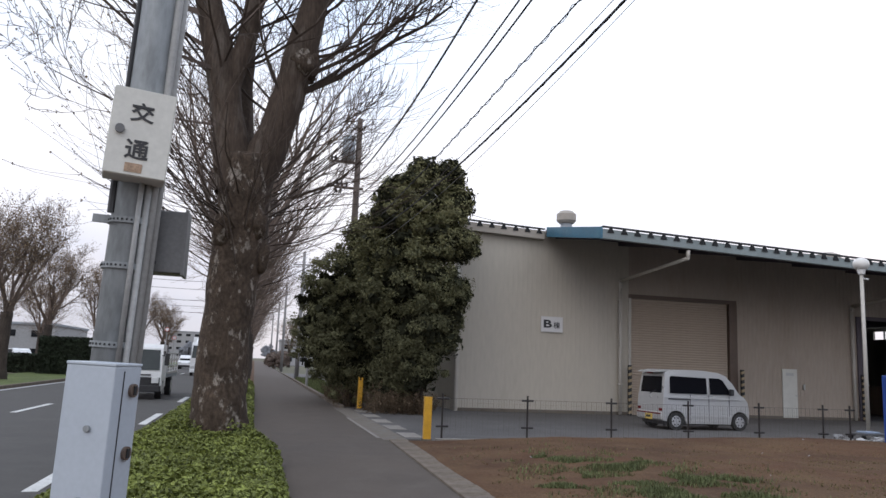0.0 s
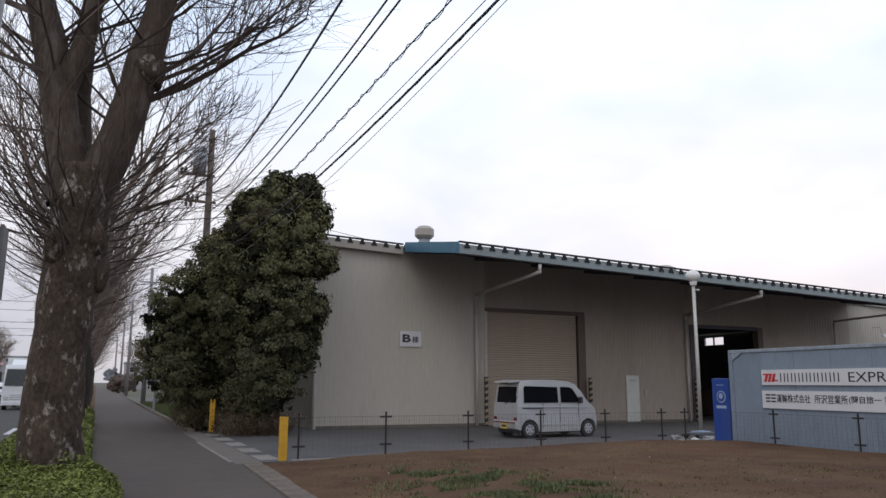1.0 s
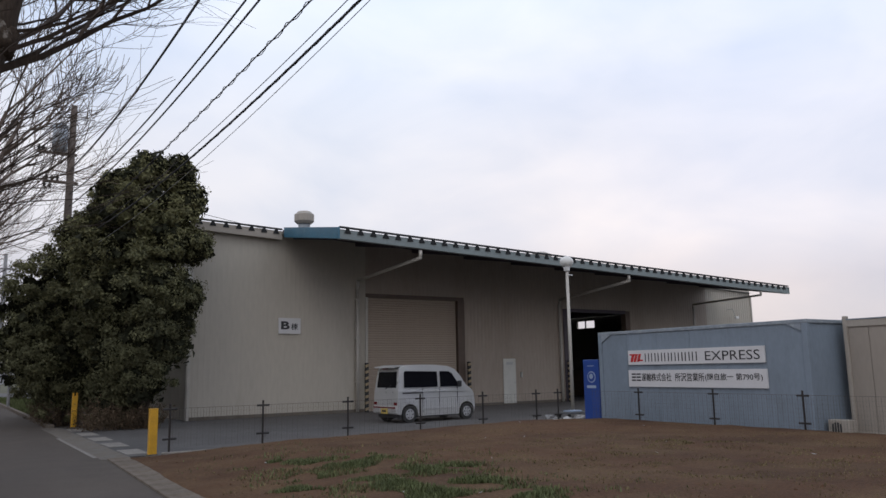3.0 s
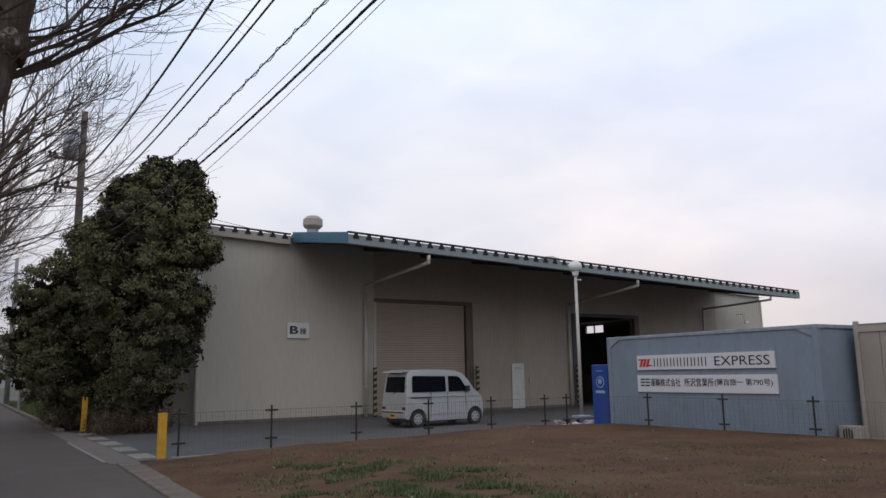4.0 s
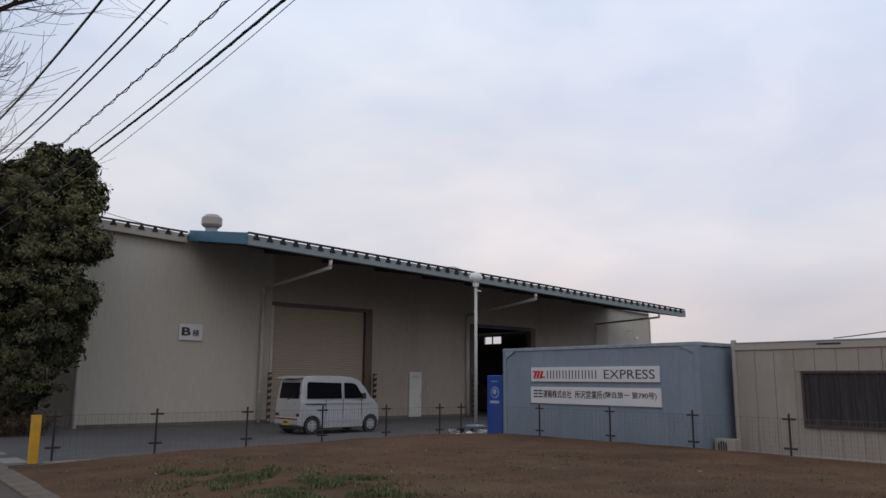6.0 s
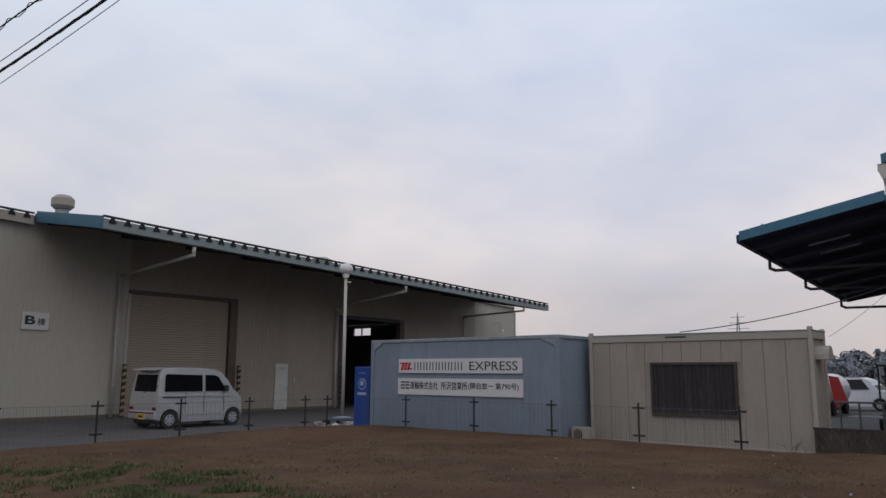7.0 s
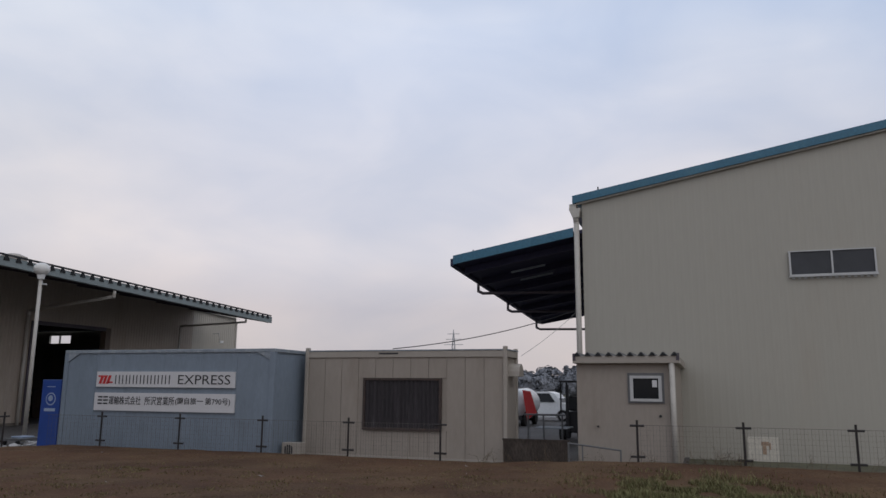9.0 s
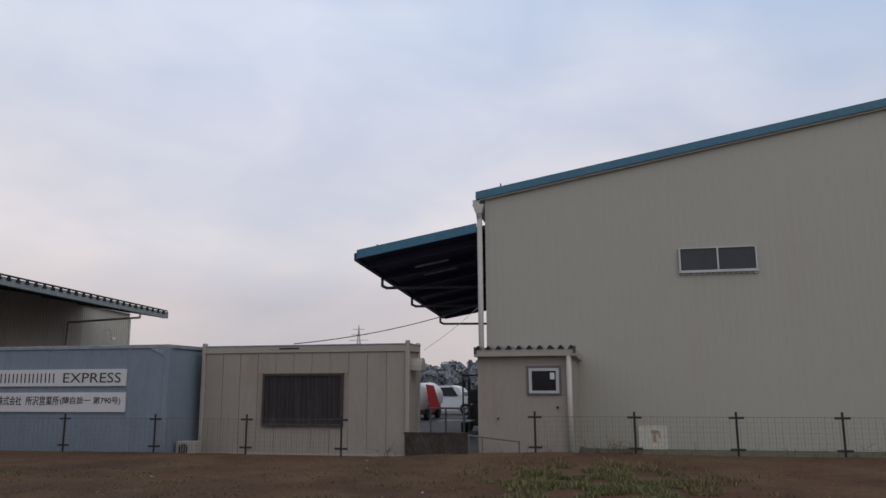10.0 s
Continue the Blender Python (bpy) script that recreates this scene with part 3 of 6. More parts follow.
    def cz(x, y=23.0):
        return 6.49 - 0.0325 * (x - 11.12) + 0.165 * (y - CY)
    x0, x1 = 11.12, 37.3

    def sheet(name, za, zb, mat, xa=x0, xb=x1, ya=CY + 0.1, yb=W - 0.03, label=""):
        bm = bmesh.new()
        lo = [bm.verts.new((x, y, cz(x, y) + za)) for x, y in ((xa, ya), (xb, ya), (xb, yb), (xa, yb))]
        hi = [bm.verts.new((x, y, cz(x, y) + zb)) for x, y in ((xa, ya), (xb, ya), (xb, yb), (xa, yb))]
        bm.faces.new(lo[::-1]), bm.faces.new(hi)
        for i in range(4):
            j = (i + 1) % 4
            bm.faces.new((lo[i], lo[j], hi[j], hi[i]))
        part(name, bm, mat, house, label)
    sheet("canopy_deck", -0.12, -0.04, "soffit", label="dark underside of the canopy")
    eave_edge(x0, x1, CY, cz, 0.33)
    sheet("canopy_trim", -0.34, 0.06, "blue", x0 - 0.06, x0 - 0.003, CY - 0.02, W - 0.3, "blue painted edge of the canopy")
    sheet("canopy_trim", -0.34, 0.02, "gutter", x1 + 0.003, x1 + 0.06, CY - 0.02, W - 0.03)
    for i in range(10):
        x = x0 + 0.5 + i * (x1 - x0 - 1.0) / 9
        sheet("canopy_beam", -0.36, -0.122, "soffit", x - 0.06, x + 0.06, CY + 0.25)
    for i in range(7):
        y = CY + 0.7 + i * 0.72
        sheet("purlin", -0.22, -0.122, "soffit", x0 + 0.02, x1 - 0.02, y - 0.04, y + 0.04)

    # shutter bay
    bay = part("roller_shutter", B(14.95, 19.52, W + 0.1, W + 0.16, 0.0, 4.75), "shutter", house, "closed beige roller shutter")
    slat = None
    for i in range(47):
        if slat is None:
            slat = part("slat", prism(bmesh.new(), [(W + 0.1, 0.004), (W + 0.075, 0.02), (W + 0.075, 0.075), (W + 0.1, 0.096)], "x", 14.96, 19.51), "shutter", bay)
        else:
            o = new("slat", slat.data)
            o.parent, o.location = bay, (0, 0, 0.1 * i)
    part("shutter_frame", B(14.85, 19.9, W - 0.05, W + 0.2, 4.75, 4.91), "brown", house, "brown steel shutter frame")
    part("shutter_frame", B(19.55, 19.92, W - 0.05, W + 0.3, 0, 4.75), "brown", house)
    part("shutter_frame", B(14.83, 14.95, W - 0.05, W + 0.3, 0, 4.75), "pvc", house)
    # open bay with a dim hall behind
    part("bay_frame", B(26.0, 26.24, W - 0.06, W + 0.25, 0, 4.58), "soffit", house)
    part("bay_frame", B(30.45, 30.78, W - 0.06, W + 0.3, 0, 4.58), "brown", house)
    part("bay_frame", B(26.24, 30.45, W - 0.06, W + 0.25, 4.43, 4.6), "soffit", house)
    part("hall_floor", B(7.9, 41.4, W + 0.3, W + 41.7, -0.05, 0.012), "inside", house)
    part("hall_partition", B(19.0, 19.2, W + 0.3, W + 41, 0.02, 5.4), "inside", house)
    part("hall_ceiling", B(7.9, 41.4, W + 0.3, W + 41.7, 5.42, 5.5), "inside", house)
    part("hall_window_bar", B(41.42, 41.5, 42.5, 42.6, 4.6, 5.15), "alu", house)
    for k in range(3):
        part("stack", B(31.5 + 1.7 * k, 33.0 + 1.7 * k, W + 4.0, W + 5.4, 0.02, 1.5 + 0.4 * (k % 2), 0.03), "brown", house)
    # personnel door
    door = part("door", B(22.09, 22.82, W - 0.06, W - 0.025, 0.06, 2.12, 0.008), "boxwhite", house, "plain white steel door")
    part("handle", rod(bmesh.new(), (22.74, W - 0.11, 1.0), (22.74, W - 0.06, 1.0), 0.025), "alu", door)
    part("vent", B(22.26, 22.64, W - 0.066, W - 0.06, 1.84, 1.96), "alu", door)
    part("switch_box", B(23.12, 23.2, W - 0.09, W - 0.025, 1.25, 1.48, 0.01), "alu", house)
    # rain pipes
    part("downpipe", pipe(bmesh.new(), [(14.42, CY + 0.1, cz(14.42) - 0.38), (14.42, CY + 0.12, cz(14.42) - 0.66), (14.42, W - 0.16, 5.42), (14.42, W - 0.12, 5.1), (14.42, W - 0.12, 0.02)], 0.07), "pvc", house, "cream rain pipe with a long sloping arm", True)
    part("downpipe", pipe(bmesh.new(), [(25.3, CY + 0.1, cz(25.3) - 0.38), (25.3, CY + 0.12, cz(25.3) - 0.62), (25.7, W - 0.16, 5.0), (25.7, W - 0.12, 4.8), (25.7, W - 0.12, 0.02)], 0.07), "pvc", house, "", True)
    part("downpipe", pipe(bmesh.new(), [(35.0, CY + 0.1, cz(35.0) - 0.36), (35.0, CY + 0.12, cz(35.0) - 0.55), (36.0, W - 0.16, 5.1), (36.0, W - 0.12, 4.9), (36.0, W - 0.12, 0.02)], 0.055), "pvc", house, "", True)
    part("downpipe", pipe(bmesh.new(), [(7.5, W - 0.3, roof_z(7.5) - 0.3), (7.5, W - 0.3, roof_z(7.5) - 0.5), (7.5, W - 0.14, roof_z(7.5) - 0.8), (7.5, W - 0.14, 0.02)], 0.055), "pvc", house, "", True)
    for z in (1.2, 3.0, 4.6):
        part("pipe_bracket", B(14.33, 14.51, W - 0.2, W - 0.02, z, z + 0.05), "pvc", house)
    # security camera near the end of the wall
    camera_box = part("security_camera", B(39.35, 39.65, W - 0.52, W - 0.38, 4.34, 4.48, 0.02), "white", house)
    part("bracket", pipe(bmesh.new(), [(39.2, W - 0.02, 4.9), (39.2, W - 0.45, 4.9), (39.35, W - 0.45, 4.5)], 0.02), "alu", camera_box)
    # roof ventilators
    v = part("roof_ventilator", rod(bmesh.new(), (13.8, 32.4, 7.9), (13.8, 32.4, 8.55), 0.27, n=20), "fargrey", house, "grey round roof ventilator", True)
    part("hood", rod(rod(rod(bmesh.new(), (13.8, 32.4, 8.52), (13.8, 32.4, 8.64), 0.34, 0.46, n=20), (13.8, 32.4, 8.64), (13.8, 32.4, 8.95), 0.46, n=20), (13.8, 32.4, 8.95), (13.8, 32.4, 9.1), 0.46, 0.3, n=20), "officeedge", v)
    v = part("roof_ventilator", rod(bmesh.new(), (28.3, 32.4, 6.9), (28.3, 32.4, 7.9), 0.4, n=20), "fargrey", house, "low round roof ventilator", True)
    part("hood", rod(rod(bmesh.new(), (28.3, 32.4, 7.86), (28.3, 32.4, 8.06), 0.62, n=20), (28.3, 32.4, 8.06), (28.3, 32.4, 8.2), 0.62, 0.3, n=20), "officeedge", v)

    sign = thing("building_sign", (11.0, W - 0.05, 3.17), "white board with black letter and character on the wall", "sign")
    part("board", B(0, 0.92, -0.02, 0.02, 0, 0.62, 0.006), "signwhite", sign)
    lettering("B", "ink", sign, Matrix.Translation((0.1, -0.022, 0.17)) @ FACE_SOUTH, 0.36, 0.32, bold=0.035)
    lettering("棟", "ink", sign, Matrix.Translation((0.52, -0.022, 0.15)) @ FACE_SOUTH, 0.28, 0.27, bold=0.015)

    post = thing("hazard_post", (14.78, W - 0.25, 0), "post guard with black and yellow stripes", "post guard", "hazard posts at the bays")
    part("core", B(-0.06, 0.06, -0.06, 0.06, 0, 2.0), "blacktrim", post)
    for i in range(8):
        part("stripe", prism(bmesh.new(), [(-0.064, 0.06 + 0.25 * i), (0.064, 0.1 + 0.25 * i), (0.064, 0.21 + 0.25 * i), (-0.064, 0.17 + 0.25 * i)], "y", -0.066, 0.02), "yellow2", post)
    copy_thing(post, pose(19.98, W - 0.25, 0))
    copy_thing(post, pose(26.05, W - 0.25, 0))


build_warehouse()


# ---- second warehouse ----
def build_gable_warehouse():
    X = 22.03
    house = thing("gable_warehouse", (0, 0, 0), "tall beige ribbed metal warehouse with blue roof edge", "warehouse")

    def top(y):
        return 7.20 + 0.174 * (3.05 - y)
    # built along a local x that runs towards -y
    w = part("cladding", cladding(-3.05, 22.0, lambda u: top(-u), -0.3, 0.2, 0.002), "cream2", house, "beige ribbed metal gable wall")
    w.matrix_basis = Matrix.Translation((X, 0, 0)) @ pose(0, 0, 0, 0, 0, -90)
    s = part("side_wall", B(X + 0.08, X + 60, 2.9, 3.03, 0, 7.2), "cream2", house)

    def band(name, mat, xa, xb, ya, yb, za, zb, label=""):
        bm = bmesh.new()
        c = [(xa, ya), (xb, ya), (xb, yb), (xa, yb)]
        lo = [bm.verts.new((x, y, top(y) + za)) for x, y in c]
        hi = [bm.verts.new((x, y, top(y) + zb)) for x, y in c]
        bm.faces.new(lo), bm.faces.new(hi)
        for i in range(4):
            j = (i + 1) % 4
            bm.faces.new((lo[i], lo[j], hi[j], hi[i]))
        bmesh.ops.recalc_face_normals(bm, faces=bm.faces)
        return part(name, bm, mat, house, label)
    band("verge_trim", "blue", X - 0.16, X + 0.06, -22, 3.3, 0.0, 0.23, "blue painted roof edge")
    band("roof", "blue", X + 0.07, X + 60, -22, 3.3, 0.1, 0.2)
    band("verge_drip", "pvc", X - 0.1, X - 0.03, -22, 3.2, -0.05, -0.002)
    part("eave_gutter", B(X - 0.1, X + 60, 3.2, 3.4, 6.95, 7.15), "pvc", house)
    part("roof_knob", rod(bmesh.new(), (X - 0.05, 2.55, top(2.55) + 0.2), (X - 0.05, 2.55, top(2.55) + 0.34), 0.02), "blacktrim", house)
    part("downpipe", pipe(bmesh.new(), [(X - 0.1, 3.24, 6.9), (X - 0.1, 3.2, 6.55), (X - 0.1, 3.19, 0.0)], 0.08), "pvc", house, "cream rain pipe at the corner", True)
    part("rain_hopper", prism(bmesh.new(), [(3.12, 6.72), (3.3, 6.72), (3.4, 7.0), (3.06, 7.0)], "x", X - 0.2, X - 0.01), "pvc", house)
    # canopy on the yard side, falling away from the wall
    c0, c1 = X - 0.05, X + 13.0

    def cz(x, y):
        return 6.36 - 0.176 * (y - 3.15) - 0.055 * (x - X)

    def cslab(name, mat, xa, xb, ya, yb, za, zb, label=""):
        bm = bmesh.new()
        c = [(xa, ya), (xb, ya), (xb, yb), (xa, yb)]
        lo = [bm.verts.new((x, y, cz(x, y) + za)) for x, y in c]
        hi = [bm.verts.new((x, y, cz(x, y) + zb)) for x, y in c]
        bm.faces.new(lo), bm.faces.new(hi)
        for i in range(4):
            j = (i + 1) % 4
            bm.faces.new((lo[i], lo[j], hi[j], hi[i]))
        bmesh.ops.recalc_face_normals(bm, faces=bm.faces)
        return part(name, bm, mat, house, label)
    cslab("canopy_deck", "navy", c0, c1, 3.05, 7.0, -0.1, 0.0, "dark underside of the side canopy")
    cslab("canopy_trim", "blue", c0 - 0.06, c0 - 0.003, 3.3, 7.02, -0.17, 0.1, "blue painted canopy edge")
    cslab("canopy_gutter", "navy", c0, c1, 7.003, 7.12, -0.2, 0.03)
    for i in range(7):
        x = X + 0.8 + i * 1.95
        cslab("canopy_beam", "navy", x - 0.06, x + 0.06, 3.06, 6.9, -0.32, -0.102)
    for i in range(2):
        x = X + 1.6 + i * 1.3
        lamp = cslab("strip_light", "contdark", x, x + 0.07, 4.5, 5.6, -0.40, -0.35, "long pale strip lamp, not lit")
    for x in (X + 2.8, X + 6.9, X + 12.2):
        z = cz(x, 7.05) - 0.2
        part("canopy_drain", pipe(bmesh.new(), [(x, 7.06, z), (x, 7.06, z - 0.28), (x, 6.9, z - 0.36), (x, 3.2, z - 0.42)], 0.05), "soffit", house, "", True)
    part("roof_knob", rod(bmesh.new(), (X, 6.4, cz(X, 6.4)), (X, 6.4, cz(X, 6.4) + 0.16), 0.02), "blacktrim", house)
    # sliding window in the gable
    y0, y1, z0, z1 = -4.44, -2.48, 4.77, 5.44
    win = part("window", B(X - 0.03, X + 0.02, y0, y1, z0, z1), "dark", house, "wide dark sliding window with pale frame")
    part("frame", B(X - 0.09, X - 0.03, y0 - 0.06, y1 + 0.06, z1 - 0.028, z1), "alu", win)
    part("frame", B(X - 0.09, X - 0.03, y0 - 0.06, y1 + 0.06, z0, z0 + 0.036), "alu", win)
    for y in (y0 - 0.03, (y0 + y1) / 2, y1 + 0.03):
        part("frame", B(X - 0.09, X - 0.03, y - 0.022, y + 0.022, z0 + 0.04, z1 - 0.03), "alu", win)
    for ya, yb in ((y0, (y0 + y1) / 2 - 0.03), ((y0 + y1) / 2 + 0.03, y1)):
        part("pane", B(X - 0.06, X - 0.05, ya - 0.005, yb + 0.005, z0 + 0.04, z1 - 0.03), "screen", win)
    for i in range(14):
        part("drip_fold", B(X - 0.05, X - 0.02, y0 - 0.02 + i * 0.147, y0 + 0.05 + i * 0.147, z0 - 0.085, z0 - 0.04), "alu", win)
    part("sill", B(X - 0.1, X - 0.03, y0 - 0.07, y1 + 0.07, z0 - 0.035, z0 - 0.003), "alu", win)
    # rusty access plate at the foot of the wall
    plate = part("access_plate", B(X - 0.05, X - 0.03, -1.86, -1.1, -0.22, 0.58), "ruststain", house, "pale patch with a rust stain")
    for ya, yb, za, zb in ((-1.62, -1.44, 0.36, 0.46), (-1.56, -1.47, 0.14, 0.355), (-1.67, -1.63, 0.26, 0.44)):
        part("rust_stain", B(X - 0.056, X - 0.051, ya, yb, za, zb), "rust", plate)


build_gable_warehouse()


# ---- annex hut ----
def build_annex():
    X = 17.66
    hut = thing("annex_hut", (X, 1.55, 0), "small beige hut with folded metal roof and square window", "hut")
    part("wall", B(0, 4.3, -1.08, 1.06, 0, 2.34), "office", hut, "beige panel wall")
    part("fascia", B(-0.16, 4.3, -1.2, 1.12, 2.34, 2.5, 0.008), "officeedge", hut)
    for i in range(10):
        y = -1.1 + i * 0.235
        part("roof_fold", prism(bmesh.new(), [(y - 0.085, 2.5), (y + 0.085, 2.5), (y + 0.02, 2.585), (y - 0.02, 2.585)], "x", -0.18, 4.28), "steelgrey", hut)
        # black cap paints the shade of the fold's open end
        part("fold_end", prism(bmesh.new(), [(y - 0.07, 2.503), (y + 0.07, 2.503), (y + 0.016, 2.572), (y - 0.016, 2.572)], "x", -0.186, -0.17), "dark", hut)
    for y in (-1.2, 1.05):
        part("fascia_end", B(-0.172, -0.162, y, y + 0.07, 2.4, 2.56), "soffit", hut)
    part("downpipe", pipe(bmesh.new(), [(-0.1, -1.03, 2.36), (-0.1, -1.03, 0.02)], 0.06), "pvc", hut, "white rain pipe", True)
    win = part("window", B(-0.03, 0.01, -0.85, -0.07, 1.47, 2.13), "steelgrey", hut, "small square window with dark glass")
    part("pane", B(-0.045, -0.032, -0.73, -0.19, 1.57, 2.01), "glass", win)
    part("rail", B(-0.06, -0.032, -0.8, -0.12, 2.01, 2.07), "alu", win)
    part("rail", B(-0.06, -0.032, -0.8, -0.12, 1.51, 1.57), "alu", win)
    part("stile", B(-0.06, -0.032, -0.8, -0.73, 1.57, 2.01), "alu", win)
    part("stile", B(-0.06, -0.032, -0.19, -0.12, 1.57, 2.01), "alu", win)
    part("paper", B(-0.05, -0.046, -0.7, -0.6, 1.82, 1.97), "signwhite", win)
    part("knob", rod(bmesh.new(), (0, -0.75, 1.2), (-0.06, -0.75, 1.2), 0.03), "blacktrim", hut)
    part("knob", rod(bmesh.new(), (0, 0.6, 0.95), (-0.06, 0.6, 0.95), 0.02), "blacktrim", hut)


build_annex()


# ---- container with sign, vending machine, office cabin ----
def build_container():
    X = 16.49
    c = thing("storage_container", (X, 13.1, 0), "pale blue weathered steel storage container", "container")
    y0, y1 = -3.3, 3.3
    part("body", B(0.03, 2.4, y0 + 0.04, y1 - 0.04, 0.12, 2.6), "contblue", c)
    part("roof_edge", B(0, 2.44, y0, y1, 2.6, 2.69, 0.012), "contdark", c, "weathered grey roof edge")
    part("bottom_rail", B(0, 2.44, y0, y1, 0.0, 0.14), "contdark", c)
    for y in (y0, y1 - 0.14):
        part("corner_post", B(0, 0.14, y, y + 0.14, 0.14, 2.6, 0.01), "contblue", c)
        part("corner_post", B(2.3, 2.44, y, y + 0.14, 0.14, 2.6, 0.01), "contblue", c)
    part("gusset", prism(bmesh.new(), [(y1 - 0.14, 2.6), (y1 - 0.5, 2.6), (y1 - 0.14, 2.38)], "x", -0.004, 0.03), "contdark", c)
    part("gusset", prism(bmesh.new(), [(y0 + 0.14, 2.6), (y0 + 0.5, 2.6), (y0 + 0.14, 2.42)], "x", -0.004, 0.03), "contdark", c)
    for y in (-2.2, -1.1, 0.0, 1.1, 2.2):
        part("panel_seam", B(0.022, 0.03, y - 0.012, y + 0.012, 0.14, 2.6), "contblue", c)
    for i in range(14):
        part("rivet", rod(bmesh.new(), (0.02, -3.0 + i * 0.46, 2.52), (0.03, -3.0 + i * 0.46, 2.52), 0.012, n=6), "contdark", c)
    # sign boards
    up = thing("company_sign", (X, 13.1, 0), "white board with red emblem and dark lettering on the container", "sign")
    part("board", B(-0.02, 0.026, -2.2, 2.12, 1.72, 2.12), "signwhite", up)
    T = Matrix.Translation
    for k in range(3):
        o = k * 0.12
        part("emblem", prism(bmesh.new(), [(1.96 - o, 2.02), (1.87 - o, 2.02), (1.95 - o, 1.80), (2.04 - o, 1.80)][::-1], "x", -0.026, -0.021), "red", up, "red slanted emblem")
    part("emblem", B(-0.026, -0.021, 1.58, 1.74, 1.82, 1.86), "red", up)
    part("emblem", B(-0.027, -0.0215, 1.76, 2.06, 1.98, 2.02), "red", up)
    for k in range(8):
        y = 1.5 - k * 0.228
        for d in (0.0, 0.12):
            part("letter_bar", B(-0.025, -0.021, y - d - 0.03, y - d, 1.80, 2.03), "ink", up)
    lettering("EXPRESS", "ink", up, T((-0.023, -0.5, 1.80)) @ FACE_WEST, 1.57, 0.235)
    lo = thing("lower_sign", (X, 13.1, 0), "white board with a line of dark characters", "sign")
    part("board", B(-0.02, 0.026, -2.22, 2.14, 1.11, 1.57), "signwhite", lo)
    for ya in (1.69, 1.87):
        for z in (1.27, 1.355, 1.44):
            part("letter_bar", B(-0.025, -0.021, ya, ya + 0.15, z, z + 0.04), "ink", lo)
    lettering("運輸株式会社", "ink", lo, T((-0.023, 1.66, 1.265)) @ FACE_WEST, 1.04, 0.22, bold=0.008)
    lettering("所沢営業所", "ink", lo, T((-0.023, 0.5, 1.265)) @ FACE_WEST, 0.93, 0.22, bold=0.008)
    lettering("(関自旅一 第790号)", "ink", lo, T((-0.023, -0.46, 1.27)) @ FACE_WEST, 1.64, 0.2, bold=0.006)

    v = thing("vending_machine", (X + 0.05, 16.82, 0), "dark blue drinks machine seen from its side", "vending machine")
    part("cabinet", B(0, 0.72, -0.33, 0.33, 0.06, 1.9, 0.02), "vmblue", v)
    part("base", B(0.04, 0.7, -0.33, 0.33, 0, 0.06), "blacktrim", v)
    part("emblem", rod(bmesh.new(), (-0.006, -0.02, 1.38), (0.002, -0.02, 1.38), 0.17, n=24), "emblem", v, "round pale emblem")
    part("emblem", rod(bmesh.new(), (-0.012, -0.02, 1.38), (-0.005, -0.02, 1.38), 0.14, n=24), "vmblue", v)
    part("emblem", rod(bmesh.new(), (-0.016, -0.02, 1.40), (-0.011, -0.02, 1.40), 0.08, n=16), "emblem", v)
    part("emblem_bar", B(-0.006, 0.002, -0.2, 0.18, 1.05, 1.13), "emblem", v)
    part("emblem_bar", B(-0.006, 0.002, -0.14, 0.14, 1.7, 1.72), "emblem", v)

    a = thing("air_conditioner", (16.9, 9.45, 0.0), "small pale outdoor air conditioner unit", "air conditioner")
    part("case", B(0, 0.3, -0.2, 0.3, 0.06, 0.42, 0.015), "officeedge", a)
    part("grille", rod(bmesh.new(), (-0.008, 0.1, 0.24), (0.002, 0.1, 0.24), 0.13, n=20), "blacktrim", a)
    for k in range(5):
        part("slat", B(-0.014, -0.006, -0.03 + k * 0.06, -0.018 + k * 0.06, 0.11, 0.37), "officeedge", a)
    part("foot", B(0.02, 0.28, -0.18, -0.1, 0, 0.1), "blacktrim", a)
    part("foot", B(0.02, 0.28, 0.16, 0.24, 0, 0.1), "blacktrim", a)

    X2 = 17.66
    o = thing("office_cabin", (X2, 6.92, 0), "cream prefabricated office cabin with one wide window", "cabin")
    y0, y1 = -2.68, 2.69
    part("body", B(0.05, 1.05, y0 + 0.06, y1 - 0.06, 0.1, 2.56), "office", o)
    n = 11
    for i in range(n):
        ya = y0 + 0.1 + i * (y1 - y0 - 0.2) / n
        yb = ya + (y1 - y0 - 0.2) / n
        ya, yb = ya + 0.006, yb - 0.006
        if yb > -1.03 and ya < 1.0:
            part("wall_panel", B(0.03, 0.05, ya, yb, 2.0, 2.5), "office", o)
            part("wall_panel", B(0.03, 0.05, ya, yb, 0.12, 0.74), "office", o)
        else:
            part("wall_panel", B(0.03, 0.05, ya, yb, 0.12, 2.5), "office", o)
    part("top_rail", B(0, 1.1, y0, y1, 2.5, 2.66, 0.01), "officeedge", o)
    part("roof_lip", B(-0.01, 1.11, y0 - 0.01, y1 + 0.01, 2.664, 2.69), "contdark", o)
    part("bottom_rail", B(0, 1.1, y0, y1, 0, 0.12), "officeedge", o)
    for y in (y0, y1 - 0.1):
        part("corner_post", B(-0.015, 0.1, y, y + 0.1, 0.12, 2.76, 0.02), "officeedge", o)
        part("corner_post", B(1.0, 1.11, y, y + 0.1, 0.12, 2.74, 0.02), "officeedge", o)
    win = part("window", B(0.02, 0.06, -1.02, 0.99, 0.76, 1.98), "dark", o, "wide curtained window with brown frame")
